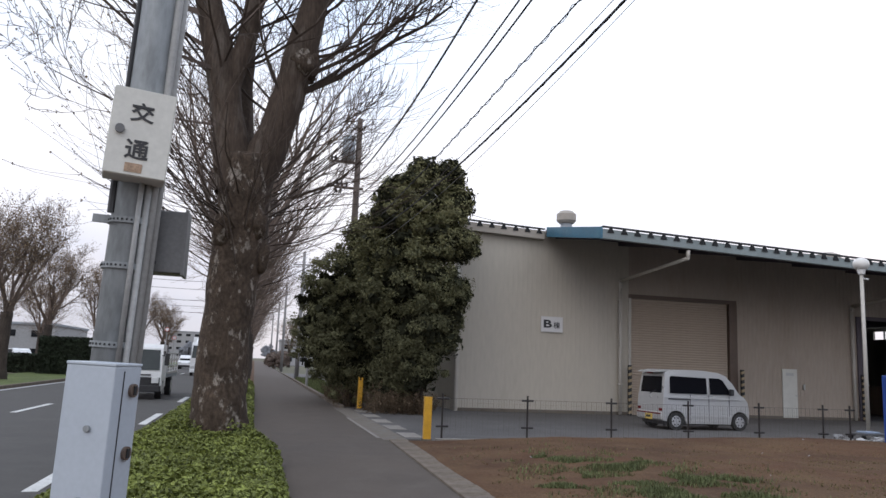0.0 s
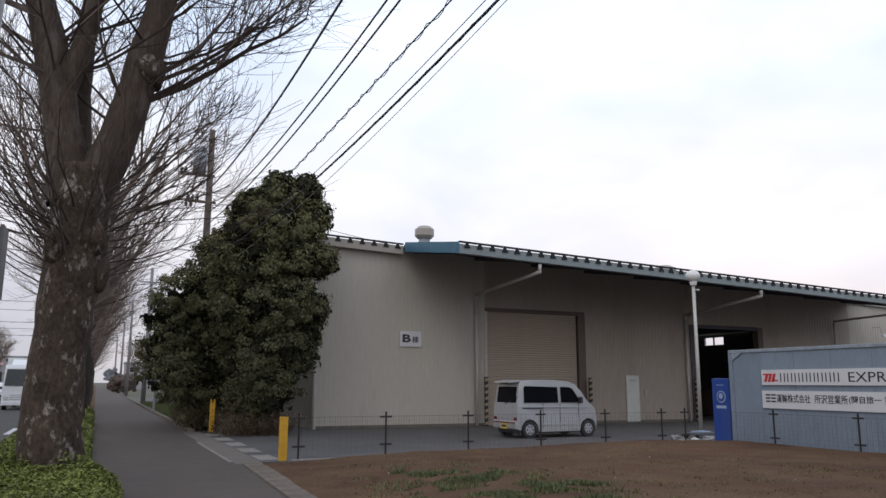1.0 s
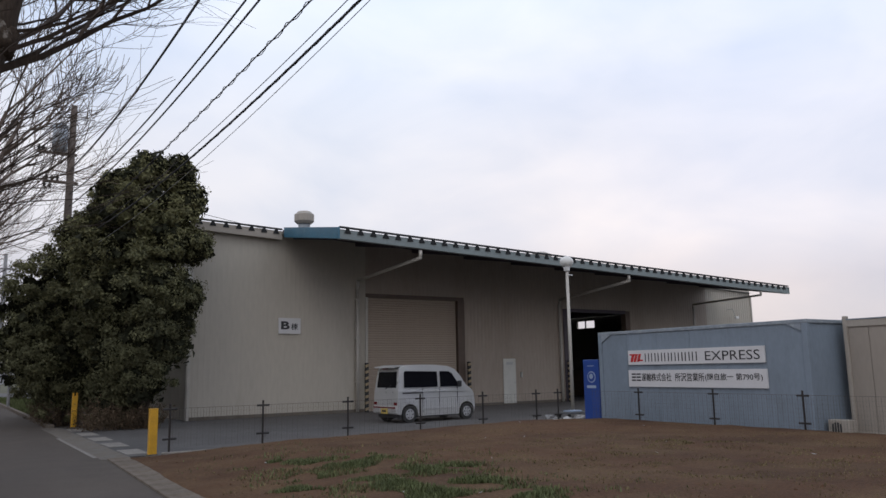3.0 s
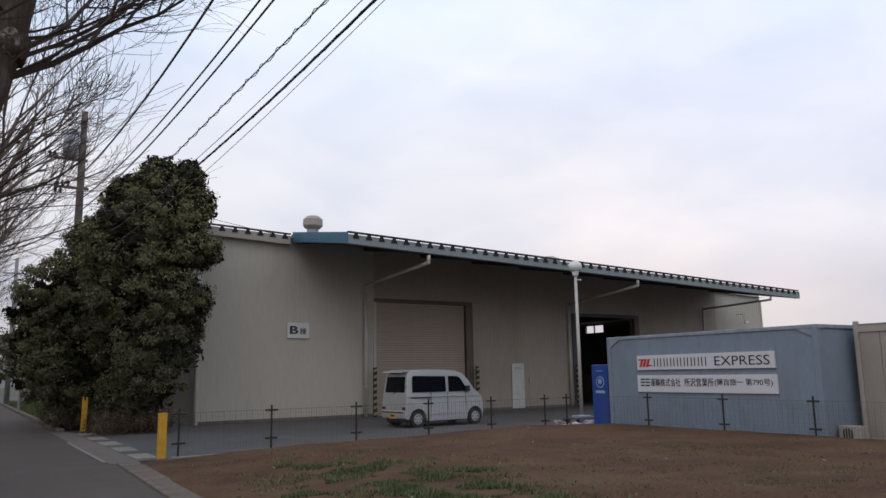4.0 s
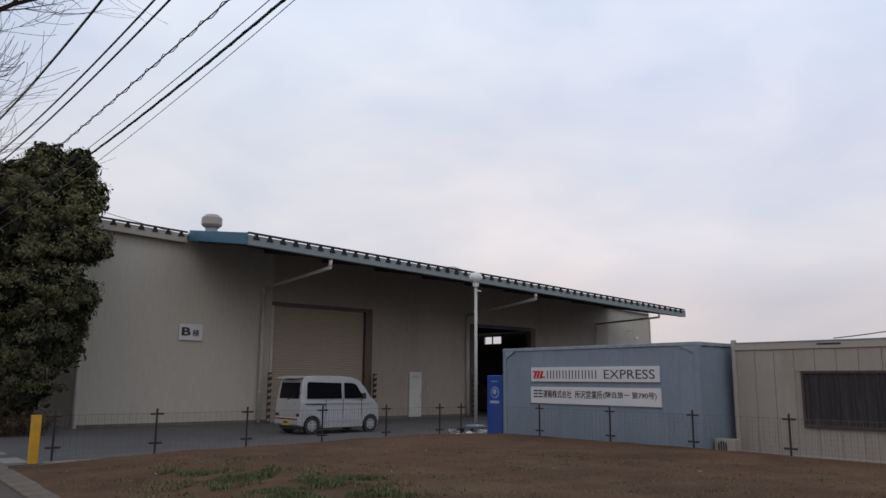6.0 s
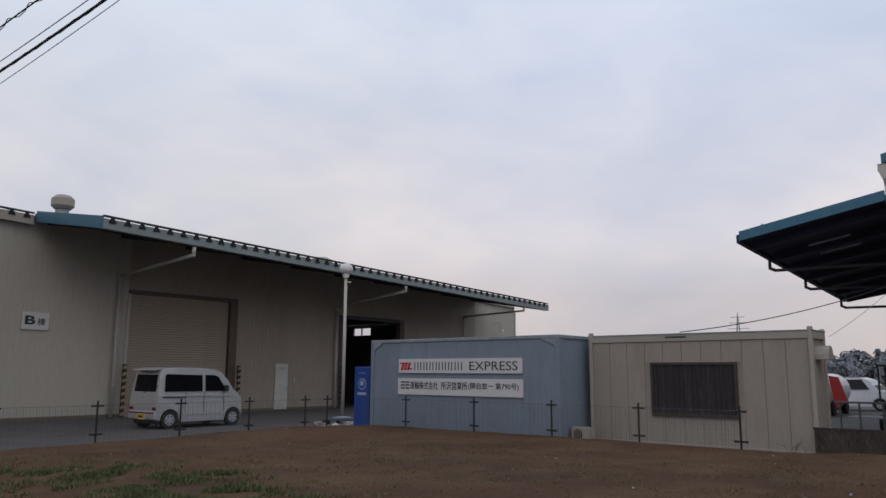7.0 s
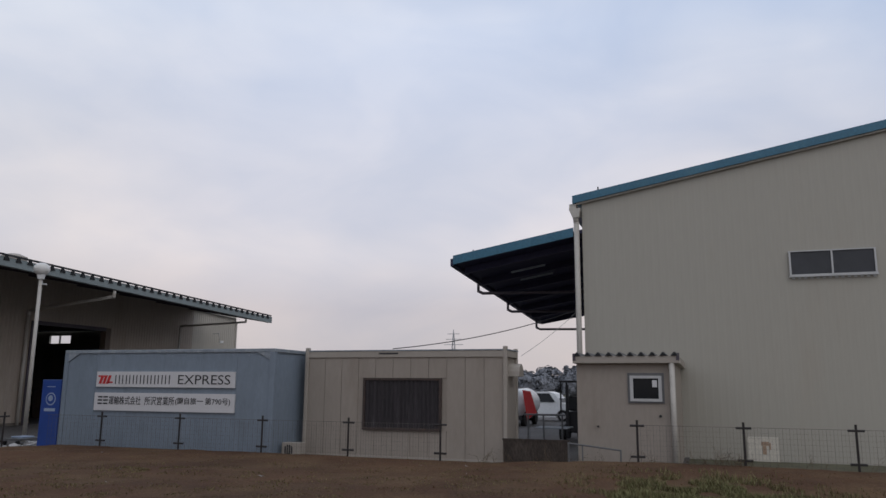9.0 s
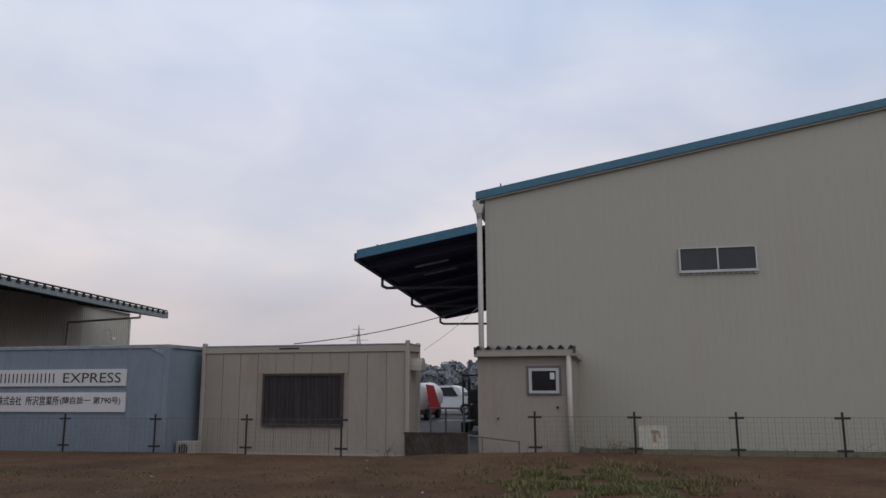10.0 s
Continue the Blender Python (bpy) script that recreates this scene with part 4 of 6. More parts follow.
    for ya, yb, za, zb in ((-1.05, 1.02, 1.94, 2.0), (-1.05, 1.02, 0.74, 0.8), (-1.05, -0.99, 0.8, 1.94), (0.96, 1.02, 0.8, 1.94)):
        part("frame", B(-0.03, 0.025, ya, yb, za, zb), "rustframe", win)
    bm = bmesh.new()
    prof = [(-0.98 + i * 1.93 / 90, 0.012 + 0.014 * math.sin(i * 1.25) + 0.006 * math.sin(i * 0.6)) for i in range(91)]
    lo_v = [bm.verts.new((d - 0.012, y, 0.8)) for y, d in prof]
    hi_v = [bm.verts.new((d - 0.012, y, 1.94)) for y, d in prof]
    for i in range(90):
        bm.faces.new((lo_v[i], lo_v[i + 1], hi_v[i + 1], hi_v[i]))
    part("curtain", bm, "drape", win, "grey-brown pleated curtain", True)
    dome = [(0.45 + 0.24 * math.cos(a), 2.05 + 0.3 * math.sin(a)) for a in np.linspace(0, math.pi, 9)]
    part("vent_hood", prism(bmesh.new(), dome, "y", y0 - 0.24, y0 + 0.06), "officeedge", o)
    part("label_bar", B(-0.006, 0.0, 0.1, 0.62, 2.58, 2.62), "ink", o)
    part("door", B(0.18, 0.94, y0 + 0.03, y0 + 0.065, 0.15, 2.1), "officeedge", o)


build_container()



# ---- fence ----
def build_fence(name, posts, label):
    """A low mesh fence through the posts: dark posts with two cross clips, and a wire panel between each pair."""
    f = thing(name, (0, 0, 0), label, "fence")
    for i, (x, y, z) in enumerate(posts):
        if (x, y) == (16.0, 16.3):
            continue                    # the mesh starts from the corner without a post
        a = posts[max(i - 1, 0)]
        b = posts[min(i + 1, len(posts) - 1)]
        d = Vector((b[0] - a[0], b[1] - a[1], 0)).normalized()
        p = part("post", rod(bmesh.new(), (x, y, z - 0.15), (x, y, z + 0.90), 0.023, n=8), "fence", f)
        for h in (0.19, 0.79):
            c = Vector((x, y, z + h))
            n = Vector((-d.y, d.x, 0)) * 0.0
            part("clip", rod(bmesh.new(), c - d * 0.14 + n, c + d * 0.14 + n, 0.022, n=6), "fence", p)
    for (x0, y0, z0), (x1, y1, z1) in zip(posts, posts[1:]):
        a, b = Vector((x0, y0, z0)), Vector((x1, y1, z1))
        n = max(2, round((b - a).length / 0.0625))
        lines = []
        for i in range(1, n):
            p = a.lerp(b, i / n)
            w = 0.0032 if i % 2 else 0.0013
            lines.append([(p + Vector((0, 0, 0.02)), w), (p + Vector((0, 0, 0.80)), w)])
        for k in range(9):
            h = Vector((0, 0, 0.02 + k * 0.0975))
            lines.append([(a + h, 0.0013 if k < 8 else 0.004), (b + h, 0.0013 if k < 8 else 0.004)])
        v, fc = tubes(lines, 3)
        mesh_of("wire_panel", v, fc, "wire", f)


build_fence("mesh_fence", [(x, 16.33, 0.19) for x in (4.1, 6.08, 8.15, 10.15, 12.09, 13.93, 14.73)], "low wire mesh fence with dark brown posts on soil")
build_fence("mesh_fence", [(16.0, y, 0.19) for y in (16.3, 14.49, 12.09, 9.75, 7.51, 5.31)], "low wire mesh fence with dark brown posts before cabins")
build_fence("mesh_fence", [(16.0, y, 0.27) for y in (1.17, -0.8, -2.71, -4.6, -6.55, -8.5, -10.5)], "low wire mesh fence with dark brown posts by warehouse")


# ---- small things of the yard ----
def build_yard_things():
    for at, top, label in (((3.83, 16.6, 0.05), 0.93, "upright yellow steel guard post at the yard entrance"), ((3.8, 27.45, 0.02), 1.0, "yellow guard post before the evergreen bushes")):
        p = thing("guard_post", at, label, "post", "yellow entrance posts")
        part("shaft", B(-0.08, 0.08, -0.08, 0.08, -0.05, top, 0.012), "yellow", p)
        part("cap", B(-0.085, 0.085, -0.085, 0.085, top, top + 0.015), "yellow", p)
        if top > 0.95:
            part("lug", B(-0.08, -0.03, -0.02, 0.02, top + 0.015, top + 0.12), "yellow", p)
            part("lug", B(0.03, 0.08, -0.02, 0.02, top + 0.015, top + 0.12), "yellow", p)
        part("foot", B(-0.1, 0.1, -0.1, 0.1, -0.06, 0.03), "concrete", p)
    lamp = thing("yard_lamp", (18.9, 20.2, 0), "slim pale lamp post with round opal globe", "lamp post")
    part("pole", rod(bmesh.new(), (0, 0, 0), (0, 0, 5.15), 0.066, 0.055, n=12), "pvc", lamp, "", True)
    part("collar", rod(bmesh.new(), (0, 0, 5.15), (0, 0, 5.3), 0.1, 0.13, n=14), "white", lamp)
    bm = bmesh.new()
    bmesh.ops.create_uvsphere(bm, u_segments=20, v_segments=14, radius=0.25, matrix=Matrix.Translation((0, 0, 5.48)) @ Matrix.Diagonal((1, 1, 0.85, 1)))
    part("globe", bm, "globe", lamp, "round opal glass globe, not lit", True)
    part("side_lamp", rod(bmesh.new(), (0.04, -0.04, 5.0), (0.15, -0.12, 4.98), 0.03), "alu", lamp)
    r = random.Random(4)
    for i in range(84):
        x, y = r.uniform(16.4, 18.6), r.uniform(18.2, 19.4)
        if i > 30:
            x, y = r.uniform(12.6, 16.6), r.uniform(16.75, 17.4)
        s = r.uniform(0.03, 0.1) if i % 7 else 0.16
        o = thing("rubbish", (x, y, 0.0), "scrap of pale rubbish on the yard", "rubbish", "rubbish by the lamp post", rz=r.uniform(0, 180))
        bm = bmesh.new()
        bmesh.ops.create_icosphere(bm, subdivisions=2, radius=s)
        for v in bm.verts:
            v.co *= 1 + 0.9 * noise.noise(v.co * 13 + Vector((i, 0, 0)))
            v.co.z = max(0, v.co.z * 0.5 + s * 0.3)
        part("scrap", bm, "rubbish", o)
    t = thing("barrow", (18.0, 19.2, 0), "small dark cart with pale load beside the lamp post", "cart")
    part("tray", B(-0.5, 0.5, -0.3, 0.3, 0.14, 0.2, 0.01), "steelgrey", t)
    part("load", B(-0.3, 0.2, -0.2, 0.2, 0.2, 0.25, 0.02), "emblem", t)
    for x in (-0.45, 0.45):
        part("wheel", rod(bmesh.new(), (x, -0.28, 0.07), (x, -0.22, 0.07), 0.07, n=14), "tyre", t)
        part("wheel", rod(bmesh.new(), (x, 0.22, 0.07), (x, 0.28, 0.07), 0.07, n=14), "tyre", t)
    g = thing("low_gate", (17.2, 3.5, 0), "low brown steel plate closing a gap between huts", "gate")
    part("plate", B(-0.02, 0.02, -0.75, 0.72, 0.02, 0.62), "bark2", g)
    part("rail", B(-0.03, 0.03, -0.77, 0.74, 0.62, 0.66), "bark2", g)
    g2 = thing("rail_frame", (16.9, 2.2, 0), "low pale tube rail before the hut", "rail")
    part("tube", pipe(bmesh.new(), [(0, 0.5, 0), (0, 0.5, 0.62), (0, -0.6, 0.5), (0, -0.6, 0)], 0.018), "steelgrey", g2)
    part("tube", pipe(bmesh.new(), [(0, 0.2, 0), (0, 0.2, 0.58)], 0.015), "steelgrey", g2)


build_yard_things()


# ---- vehicles ----
def arch(cx, cz, r, n=9):
    return [(cx + r * math.cos(a), cz + r * math.sin(a)) for a in np.linspace(0, math.pi, n)]


def wheel(parent, x, y, z, r, w, side, rim="rim"):
    wh = part("wheel", rod(bmesh.new(), (0, -w / 2, 0), (0, w / 2, 0), r, n=24), "tyre", parent, "", False)
    wh.location = (x, y, z)
    s = side * (w / 2)
    part("rim", rod(bmesh.new(), (0, s * 0.9, 0), (0, s * 1.06, 0), r * 0.66, r * 0.6, n=20), rim, wh)
    for k in range(6):
        a = k * math.pi / 3
        c = Vector((r * 0.42 * math.cos(a), 0, r * 0.42 * math.sin(a)))
        part("rim_hole", rod(bmesh.new(), c + Vector((0, s * 1.02, 0)), c + Vector((0, s * 1.075, 0)), r * 0.1, n=8), "blacktrim", wh)
    return wh


def shell(outline, half, narrow):
    """A body from a side outline (x, z), pushed out to both sides; narrow(z) scales the half width."""
    bm = prism(bmesh.new(), outline, "y", -half, half)
    bmesh.ops.triangulate(bm, faces=[f for f in bm.faces if len(f.verts) > 4])
    for v in bm.verts:
        v.co.y *= narrow(v.co.z)
    return bm


def side_panel(outline, half, narrow, side, off, thick=0.012):
    bm = bmesh.new()
    a = [bm.verts.new((x, side * (half * narrow(z) + off), z)) for x, z in outline]
    b = [bm.verts.new((x, side * (half * narrow(z) + off - thick), z)) for x, z in outline]
    bm.faces.new(a), bm.faces.new(b[::-1])
    for i in range(len(a)):
        j = (i + 1) % len(a)
        bm.faces.new((a[i], a[j], b[j], b[i]))
    bmesh.ops.recalc_face_normals(bm, faces=bm.faces)
    return bm


def build_minivan():
    van = thing("minivan", (12.3, 21.98, 0), "silver kei minivan parked on the yard, seen from its rear side", "car", rz=3.4)
    half = 0.72

    def narrow(z):
        return 1 - 0.13 * max(0, z - 0.95) / 0.9 - 0.05 * max(0, 0.5 - z)
    outline = [(0.03, 0.28), (0.0, 0.42), (0.0, 0.62), (0.03, 1.0), (0.09, 1.5), (0.13, 1.72), (0.22, 1.8), (0.7, 1.85), (1.5, 1.845), (2.1, 1.79), (2.36, 1.7), (2.6, 1.47), (2.82, 1.16), (3.03, 1.02), (3.13, 0.88), (3.18, 0.62), (3.18, 0.4), (3.15, 0.24)]
    outline += arch(2.83, 0.27, 0.33) + [(2.46, 0.2), (0.86, 0.2)] + arch(0.48, 0.27, 0.33)
    body = part("body", shell(outline, half, narrow), "silver", van)
    mod = body.modifiers.new("edge", "BEVEL")
    mod.width, mod.segments, mod.limit_method, mod.angle_limit = 0.035, 3, "ANGLE", radians(40)
    for side in (-1, 1):
        part("rear_side_window", side_panel([(0.27, 1.12), (1.62, 1.12), (1.62, 1.62), (0.34, 1.65), (0.29, 1.6)], half, narrow, side, 0.006), "tint", van, "dark tinted side window")
        part("window_divider", side_panel([(0.93, 1.12), (0.97, 1.12), (0.97, 1.635), (0.93, 1.635)], half, narrow, side, 0.009), "tint", van)
        part("front_side_window", side_panel([(1.74, 1.12), (2.48, 1.12), (2.5, 1.2), (2.24, 1.56), (2.1, 1.62), (1.74, 1.63)], half, narrow, side, 0.006), "tint", van, "front side window")
        part("slide_rail", side_panel([(0.2, 0.93), (0.98, 0.93), (0.98, 0.96), (0.2, 0.96)], half, narrow, side, 0.006), "blacktrim", van)
        for x in (1.0, 1.68, 2.44):
            part("door_seam", side_panel([(x, 0.3), (x + 0.012, 0.3), (x + 0.012, 1.1), (x, 1.1)], half, narrow, side, 0.003), "blacktrim", van)
        for x in (1.5, 1.8):
            part("door_handle", side_panel([(x, 0.98), (x + 0.13, 0.98), (x + 0.13, 1.02), (x, 1.02)], half, narrow, side, 0.03, 0.03), "silver", van)
        part("waist_crease", side_panel([(0.06, 0.985), (2.98, 0.955), (2.98, 0.985), (0.06, 1.02)], half, narrow, side, 0.014, 0.02), "silver", van)
        part("lower_moulding", side_panel([(0.9, 0.4), (2.4, 0.4), (2.4, 0.45), (0.9, 0.45)], half, narrow, side, 0.01, 0.02), "silver", van)
        part("sill", side_panel([(0.84, 0.2), (2.48, 0.2), (2.48, 0.3), (0.84, 0.3)], half, narrow, side, 0.012, 0.02), "silver", van)
        part("tail_lamp", B(-0.012, 0.03, side * 0.6 - 0.09, side * 0.6 + 0.09, 0.57, 0.66), "lampred", van, "red tail lamp")
        m = part("door_mirror", B(2.42, 2.54, side * 0.78 - 0.07, side * 0.78 + 0.07, 1.1, 1.3, 0.03), "blacktrim", van)
        part("headlamp", B(2.98, 3.12, side * 0.5 - 0.13, side * 0.5 + 0.13, 0.82, 0.98, 0.03), "lampglass", van)
    bm = bmesh.new()
    pts = [(-0.58, 1.12), (0.58, 1.12), (0.54, 1.63), (-0.54, 1.63)]
    a = [bm.verts.new((0.045 + 0.115 * (z - 1.0) - 0.018, y, z)) for y, z in pts]
    b = [bm.verts.new((0.045 + 0.115 * (z - 1.0) + 0.01, y, z)) for y, z in pts]
    bm.faces.new(a), bm.faces.new(b)
    for i in range(4):
        bm.faces.new((a[i], a[(i + 1) % 4], b[(i + 1) % 4], b[i]))
    bmesh.ops.recalc_face_normals(bm, faces=bm.faces)
    part("rear_window", bm, "tint", van, "dark rear window")
    part("wiper", rod(bmesh.new(), (0.03, 0.05, 1.08), (0.055, -0.28, 1.2), 0.012), "blacktrim", van)
    part("roof_spoiler", prism(bmesh.new(), [(-0.06, 1.76), (0.3, 1.8), (0.3, 1.85), (-0.04, 1.8)], "y", -0.58, 0.58), "silver", van)
    part("stop_lamp", B(-0.02, 0.03, -0.14, 0.14, 1.715, 1.745), "lampred", van)
    part("rear_bumper", B(-0.05, 0.12, -0.7, 0.7, 0.3, 0.54, 0.03), "silver", van)
    part("reflector_strip", B(-0.058, -0.045, -0.66, 0.66, 0.47, 0.51), "lampred", van)
    plate = part("number_plate", B(-0.062, -0.048, -0.22, 0.18, 0.29, 0.46), "plate", van, "yellow plate")
    part("plate_bar", B(-0.067, -0.063, -0.13, 0.11, 0.35, 0.41), "ink", plate)
    part("badge", rod(bmesh.new(), (0.0, 0.0, 0.98), (0.06, 0.0, 0.98), 0.04), "alu", van)
    ws = bmesh.new()
    a = [ws.verts.new(p) for p in ((2.9, -0.6, 1.15), (2.9, 0.6, 1.15), (2.42, 0.54, 1.67), (2.42, -0.54, 1.67))]
    ws.faces.new(a)
    bmesh.ops.solidify(ws, geom=ws.faces[:], thickness=0.02)
    part("windscreen", ws, "glass", van)
    part("underside", B(0.1, 3.1, -0.6, 0.6, 0.16, 0.3), "blacktrim", van)
    for x in (0.48, 2.83):
        wheel(van, x, -0.635, 0.27, 0.27, 0.16, -1)
        wheel(van, x, 0.635, 0.27, 0.27, 0.16, 1)
    part("mud_flap", B(0.1, 0.13, -0.7, -0.55, 0.12, 0.3), "blacktrim", van)


build_minivan()


def build_truck(name, at, label, cab_w, cab_h, length, bed, dark):
    """A cab-over truck that faces -y: cab, screen, grille, lamps, bed or van body."""
    t = thing(name, at, label, "truck")
    h = cab_w / 2

    def narrow(z):
        return 1 - 0.1 * max(0, z - cab_h * 0.55) / cab_h
    out = [(0.05, 0.3), (0.0, 0.5), (0.0, cab_h * 0.5), (0.22, cab_h * 0.93), (0.35, cab_h), (1.45, cab_h), (1.5, cab_h * 0.6), (1.5, 0.45)] + [(1.05, 0.4), (1.0, 0.62), (0.75, 0.78), (0.5, 0.62), (0.45, 0.35)]
    cab = part("cab", shell(out, h, narrow), "carwhite", t)
    cab.matrix_basis = pose(0, 0, 0, 0, 0, 90)
    zs, ze = cab_h * 0.53, cab_h * 0.9
    ws = bmesh.new()
    a = [ws.verts.new(p) for p in ((-h * 0.92, -0.025, zs), (h * 0.92, -0.025, zs), (h * 0.86, 0.18, ze), (-h * 0.86, 0.18, ze))]
    ws.faces.new(a)
    bmesh.ops.solidify(ws, geom=ws.faces[:], thickness=0.02)
    part("windscreen", ws, "windscreen", t, "windscreen that mirrors the pale sky")
    part("grille", B(-h * 0.95, h * 0.95, -0.03, 0.05, 0.5, cab_h * (0.40 if dark else 0.36)), "blacktrim" if dark else "carwhite", t)
    for k in range(3):
        part("grille_bar", B(-h * 0.6, h * 0.6, -0.045, -0.03, 0.62 + 0.13 * k, 0.67 + 0.13 * k), "alu" if not dark else "blacktrim", t)
    part("bumper", B(-h, h, -0.08, 0.2, 0.28, 0.52, 0.03), "blacktrim" if dark else "carwhite", t)
    for s in (-1, 1):
        part("headlamp", B(s * h * 0.78 - 0.13, s * h * 0.78 + 0.13, -0.06, 0.04, 0.6, 0.82, 0.02), "lampglass", t)
        part("side_window", B(s * (h * 0.94) - 0.03, s * (h * 0.94) + 0.03, 0.4, 1.25, cab_h * 0.58, cab_h * 0.88), "glass", t)
        m = part("mirror", B(s * (h + 0.16) - 0.08, s * (h + 0.16) + 0.08, -0.12, -0.02, cab_h * 0.62, cab_h * 0.84, 0.02), "blacktrim", t)
        part("mirror_arm", rod(bmesh.new(), (s * h * 0.95, 0.1, cab_h * 0.8), (s * (h + 0.16), -0.06, cab_h * 0.8), 0.015), "blacktrim", m)
        for y in (0.75, 3.9 if bed else length - 1.1):
            w = part("wheel", rod(bmesh.new(), (s * (h - 0.24), y, 0.4), (s * (h - 0.02), y, 0.4), 0.4, n=20), "tyre", t)
            part("hub", rod(bmesh.new(), (s * (h - 0.03), y, 0.4), (s * (h - 0.01), y, 0.4), 0.22, n=16), "rim", w)
    part("chassis", B(-0.4, 0.4, 0.6, length - 0.2, 0.45, 0.72), "blacktrim", t)
    if bed:
        part("bed", B(-h, h, 1.6, length, 0.78, 0.92), "contdark", t)
        for s in (-1, 1):
            side = part("stake_side", B(s * h - 0.02, s * h + 0.02, 1.6, length, 0.92, 1.0), "alu", t)
            for k in range(5):
                y = 1.65 + k * (length - 1.7) / 4
                part("stake", B(s * h - 0.02, s * h + 0.02, y, y + 0.05, 1.0, 1.72), "alu", side)
            for z in (1.22, 1.46, 1.72):
                part("rail", B(s * h - 0.02, s * h + 0.02, 1.6, length, z, z + 0.05), "alu", side)
        part("headboard", B(-h, h, 1.58, 1.63, 0.92, 1.7), "alu", t)
    else:
        part("cargo_box", B(-h, h, 1.65, length, 0.85, cab_h + 0.45, 0.03), "carwhite", t, "white cargo box")
        part("deflector", prism(bmesh.new(), [(0.5, cab_h), (1.45, cab_h), (1.45, cab_h + 0.35)], "x", -h * 0.7, h * 0.7), "carwhite", t)
    return t


def build_small_car(at, label, paint="carwhite", rz=0, name="car"):
    c = thing(name, at, label, "car", rz=rz)
    half = 0.78

    def narrow(z):
        return 1 - 0.2 * max(0, z - 0.9) / 0.8
    out = [(0.0, 0.35), (0.0, 0.75), (0.15, 0.9), (0.75, 1.0), (1.2, 1.5), (1.6, 1.62), (3.3, 1.6), (3.7, 1.05), (3.8, 0.6), (3.75, 0.3)] + arch(3.05, 0.3, 0.34) + [(2.6, 0.22), (1.1, 0.22)] + arch(0.72, 0.3, 0.34)
    b = part("body", shell(out, half, narrow), paint, c)
    b.matrix_basis = pose(0, 0, 0, 0, 0, 90)
    ws = bmesh.new()
    ws.faces.new([ws.verts.new(p) for p in ((-0.68, 0.76, 1.03), (0.68, 0.76, 1.03), (0.6, 1.2, 1.48), (-0.6, 1.2, 1.48))])
    bmesh.ops.solidify(ws, geom=ws.faces[:], thickness=0.03)
    part("windscreen", ws, "glass", c)
    rw = bmesh.new()
    rw.faces.new([rw.verts.new(p) for p in ((-0.66, 3.72, 1.08), (0.66, 3.72, 1.08), (0.58, 3.36, 1.54), (-0.58, 3.36, 1.54))])
    bmesh.ops.solidify(rw, geom=rw.faces[:], thickness=-0.03)
    part("rear_window", rw, "glass", c)
    for s in (-1, 1):
        p = part("side_window", side_panel([(1.15, 1.05), (3.3, 1.05), (3.2, 1.5), (1.5, 1.52)], half, narrow, s, 0.006), "glass", c)
        p.matrix_basis = pose(0, 0, 0, 0, 0, 90)
        part("headlamp", B(s * 0.55 - 0.14, s * 0.55 + 0.14, -0.03, 0.1, 0.66, 0.82, 0.02), "lampglass", c)
        part("tail_lamp", B(s * 0.62 - 0.08, s * 0.62 + 0.08, 3.72, 3.8, 0.8, 1.05, 0.02), "red", c)
        for y in (0.72, 3.05):
            w = part("wheel", rod(bmesh.new(), (s * 0.58, y, 0.3), (s * 0.76, y, 0.3), 0.3, n=20), "tyre", c)
            part("hub", rod(bmesh.new(), (s * 0.75, y, 0.3), (s * 0.77, y, 0.3), 0.18, n=14), "rim", w)
    part("bumper", B(-0.7, 0.7, -0.04, 0.1, 0.3, 0.5, 0.03), "blacktrim", c)
    return c


flatbed = build_truck("flatbed_truck", (-4.25, 30.2, 0), "small white flatbed truck with black front driving up", 1.85, 2.05, 5.8, True, True)
box_truck = build_truck("box_truck", (-3.95, 65.6, 0), "tall white cargo truck driving up the near lane", 2.3, 2.75, 8.5, False, False)
light_car = build_small_car((-7.8, 93.0, 0), "white car driving in the far lane")
MOVING = [
    (flatbed, [(0.0, pose(-4.25, 30.2, 0)), (5.0, pose(-4.25, -36.8, 0)), (10.0, pose(-4.25, -103.8, 0))]),
    (box_truck, [(0.0, pose(-3.95, 65.6, 0)), (5.0, pose(-4.1, 5.6, 0)), (10.0, pose(-4.2, -54.4, 0))]),
    (light_car, [(0.0, pose(-7.8, 93.0, 0)), (5.0, pose(-7.8, 30.0, 0)), (10.0, pose(-7.8, -33.0, 0))]),
]


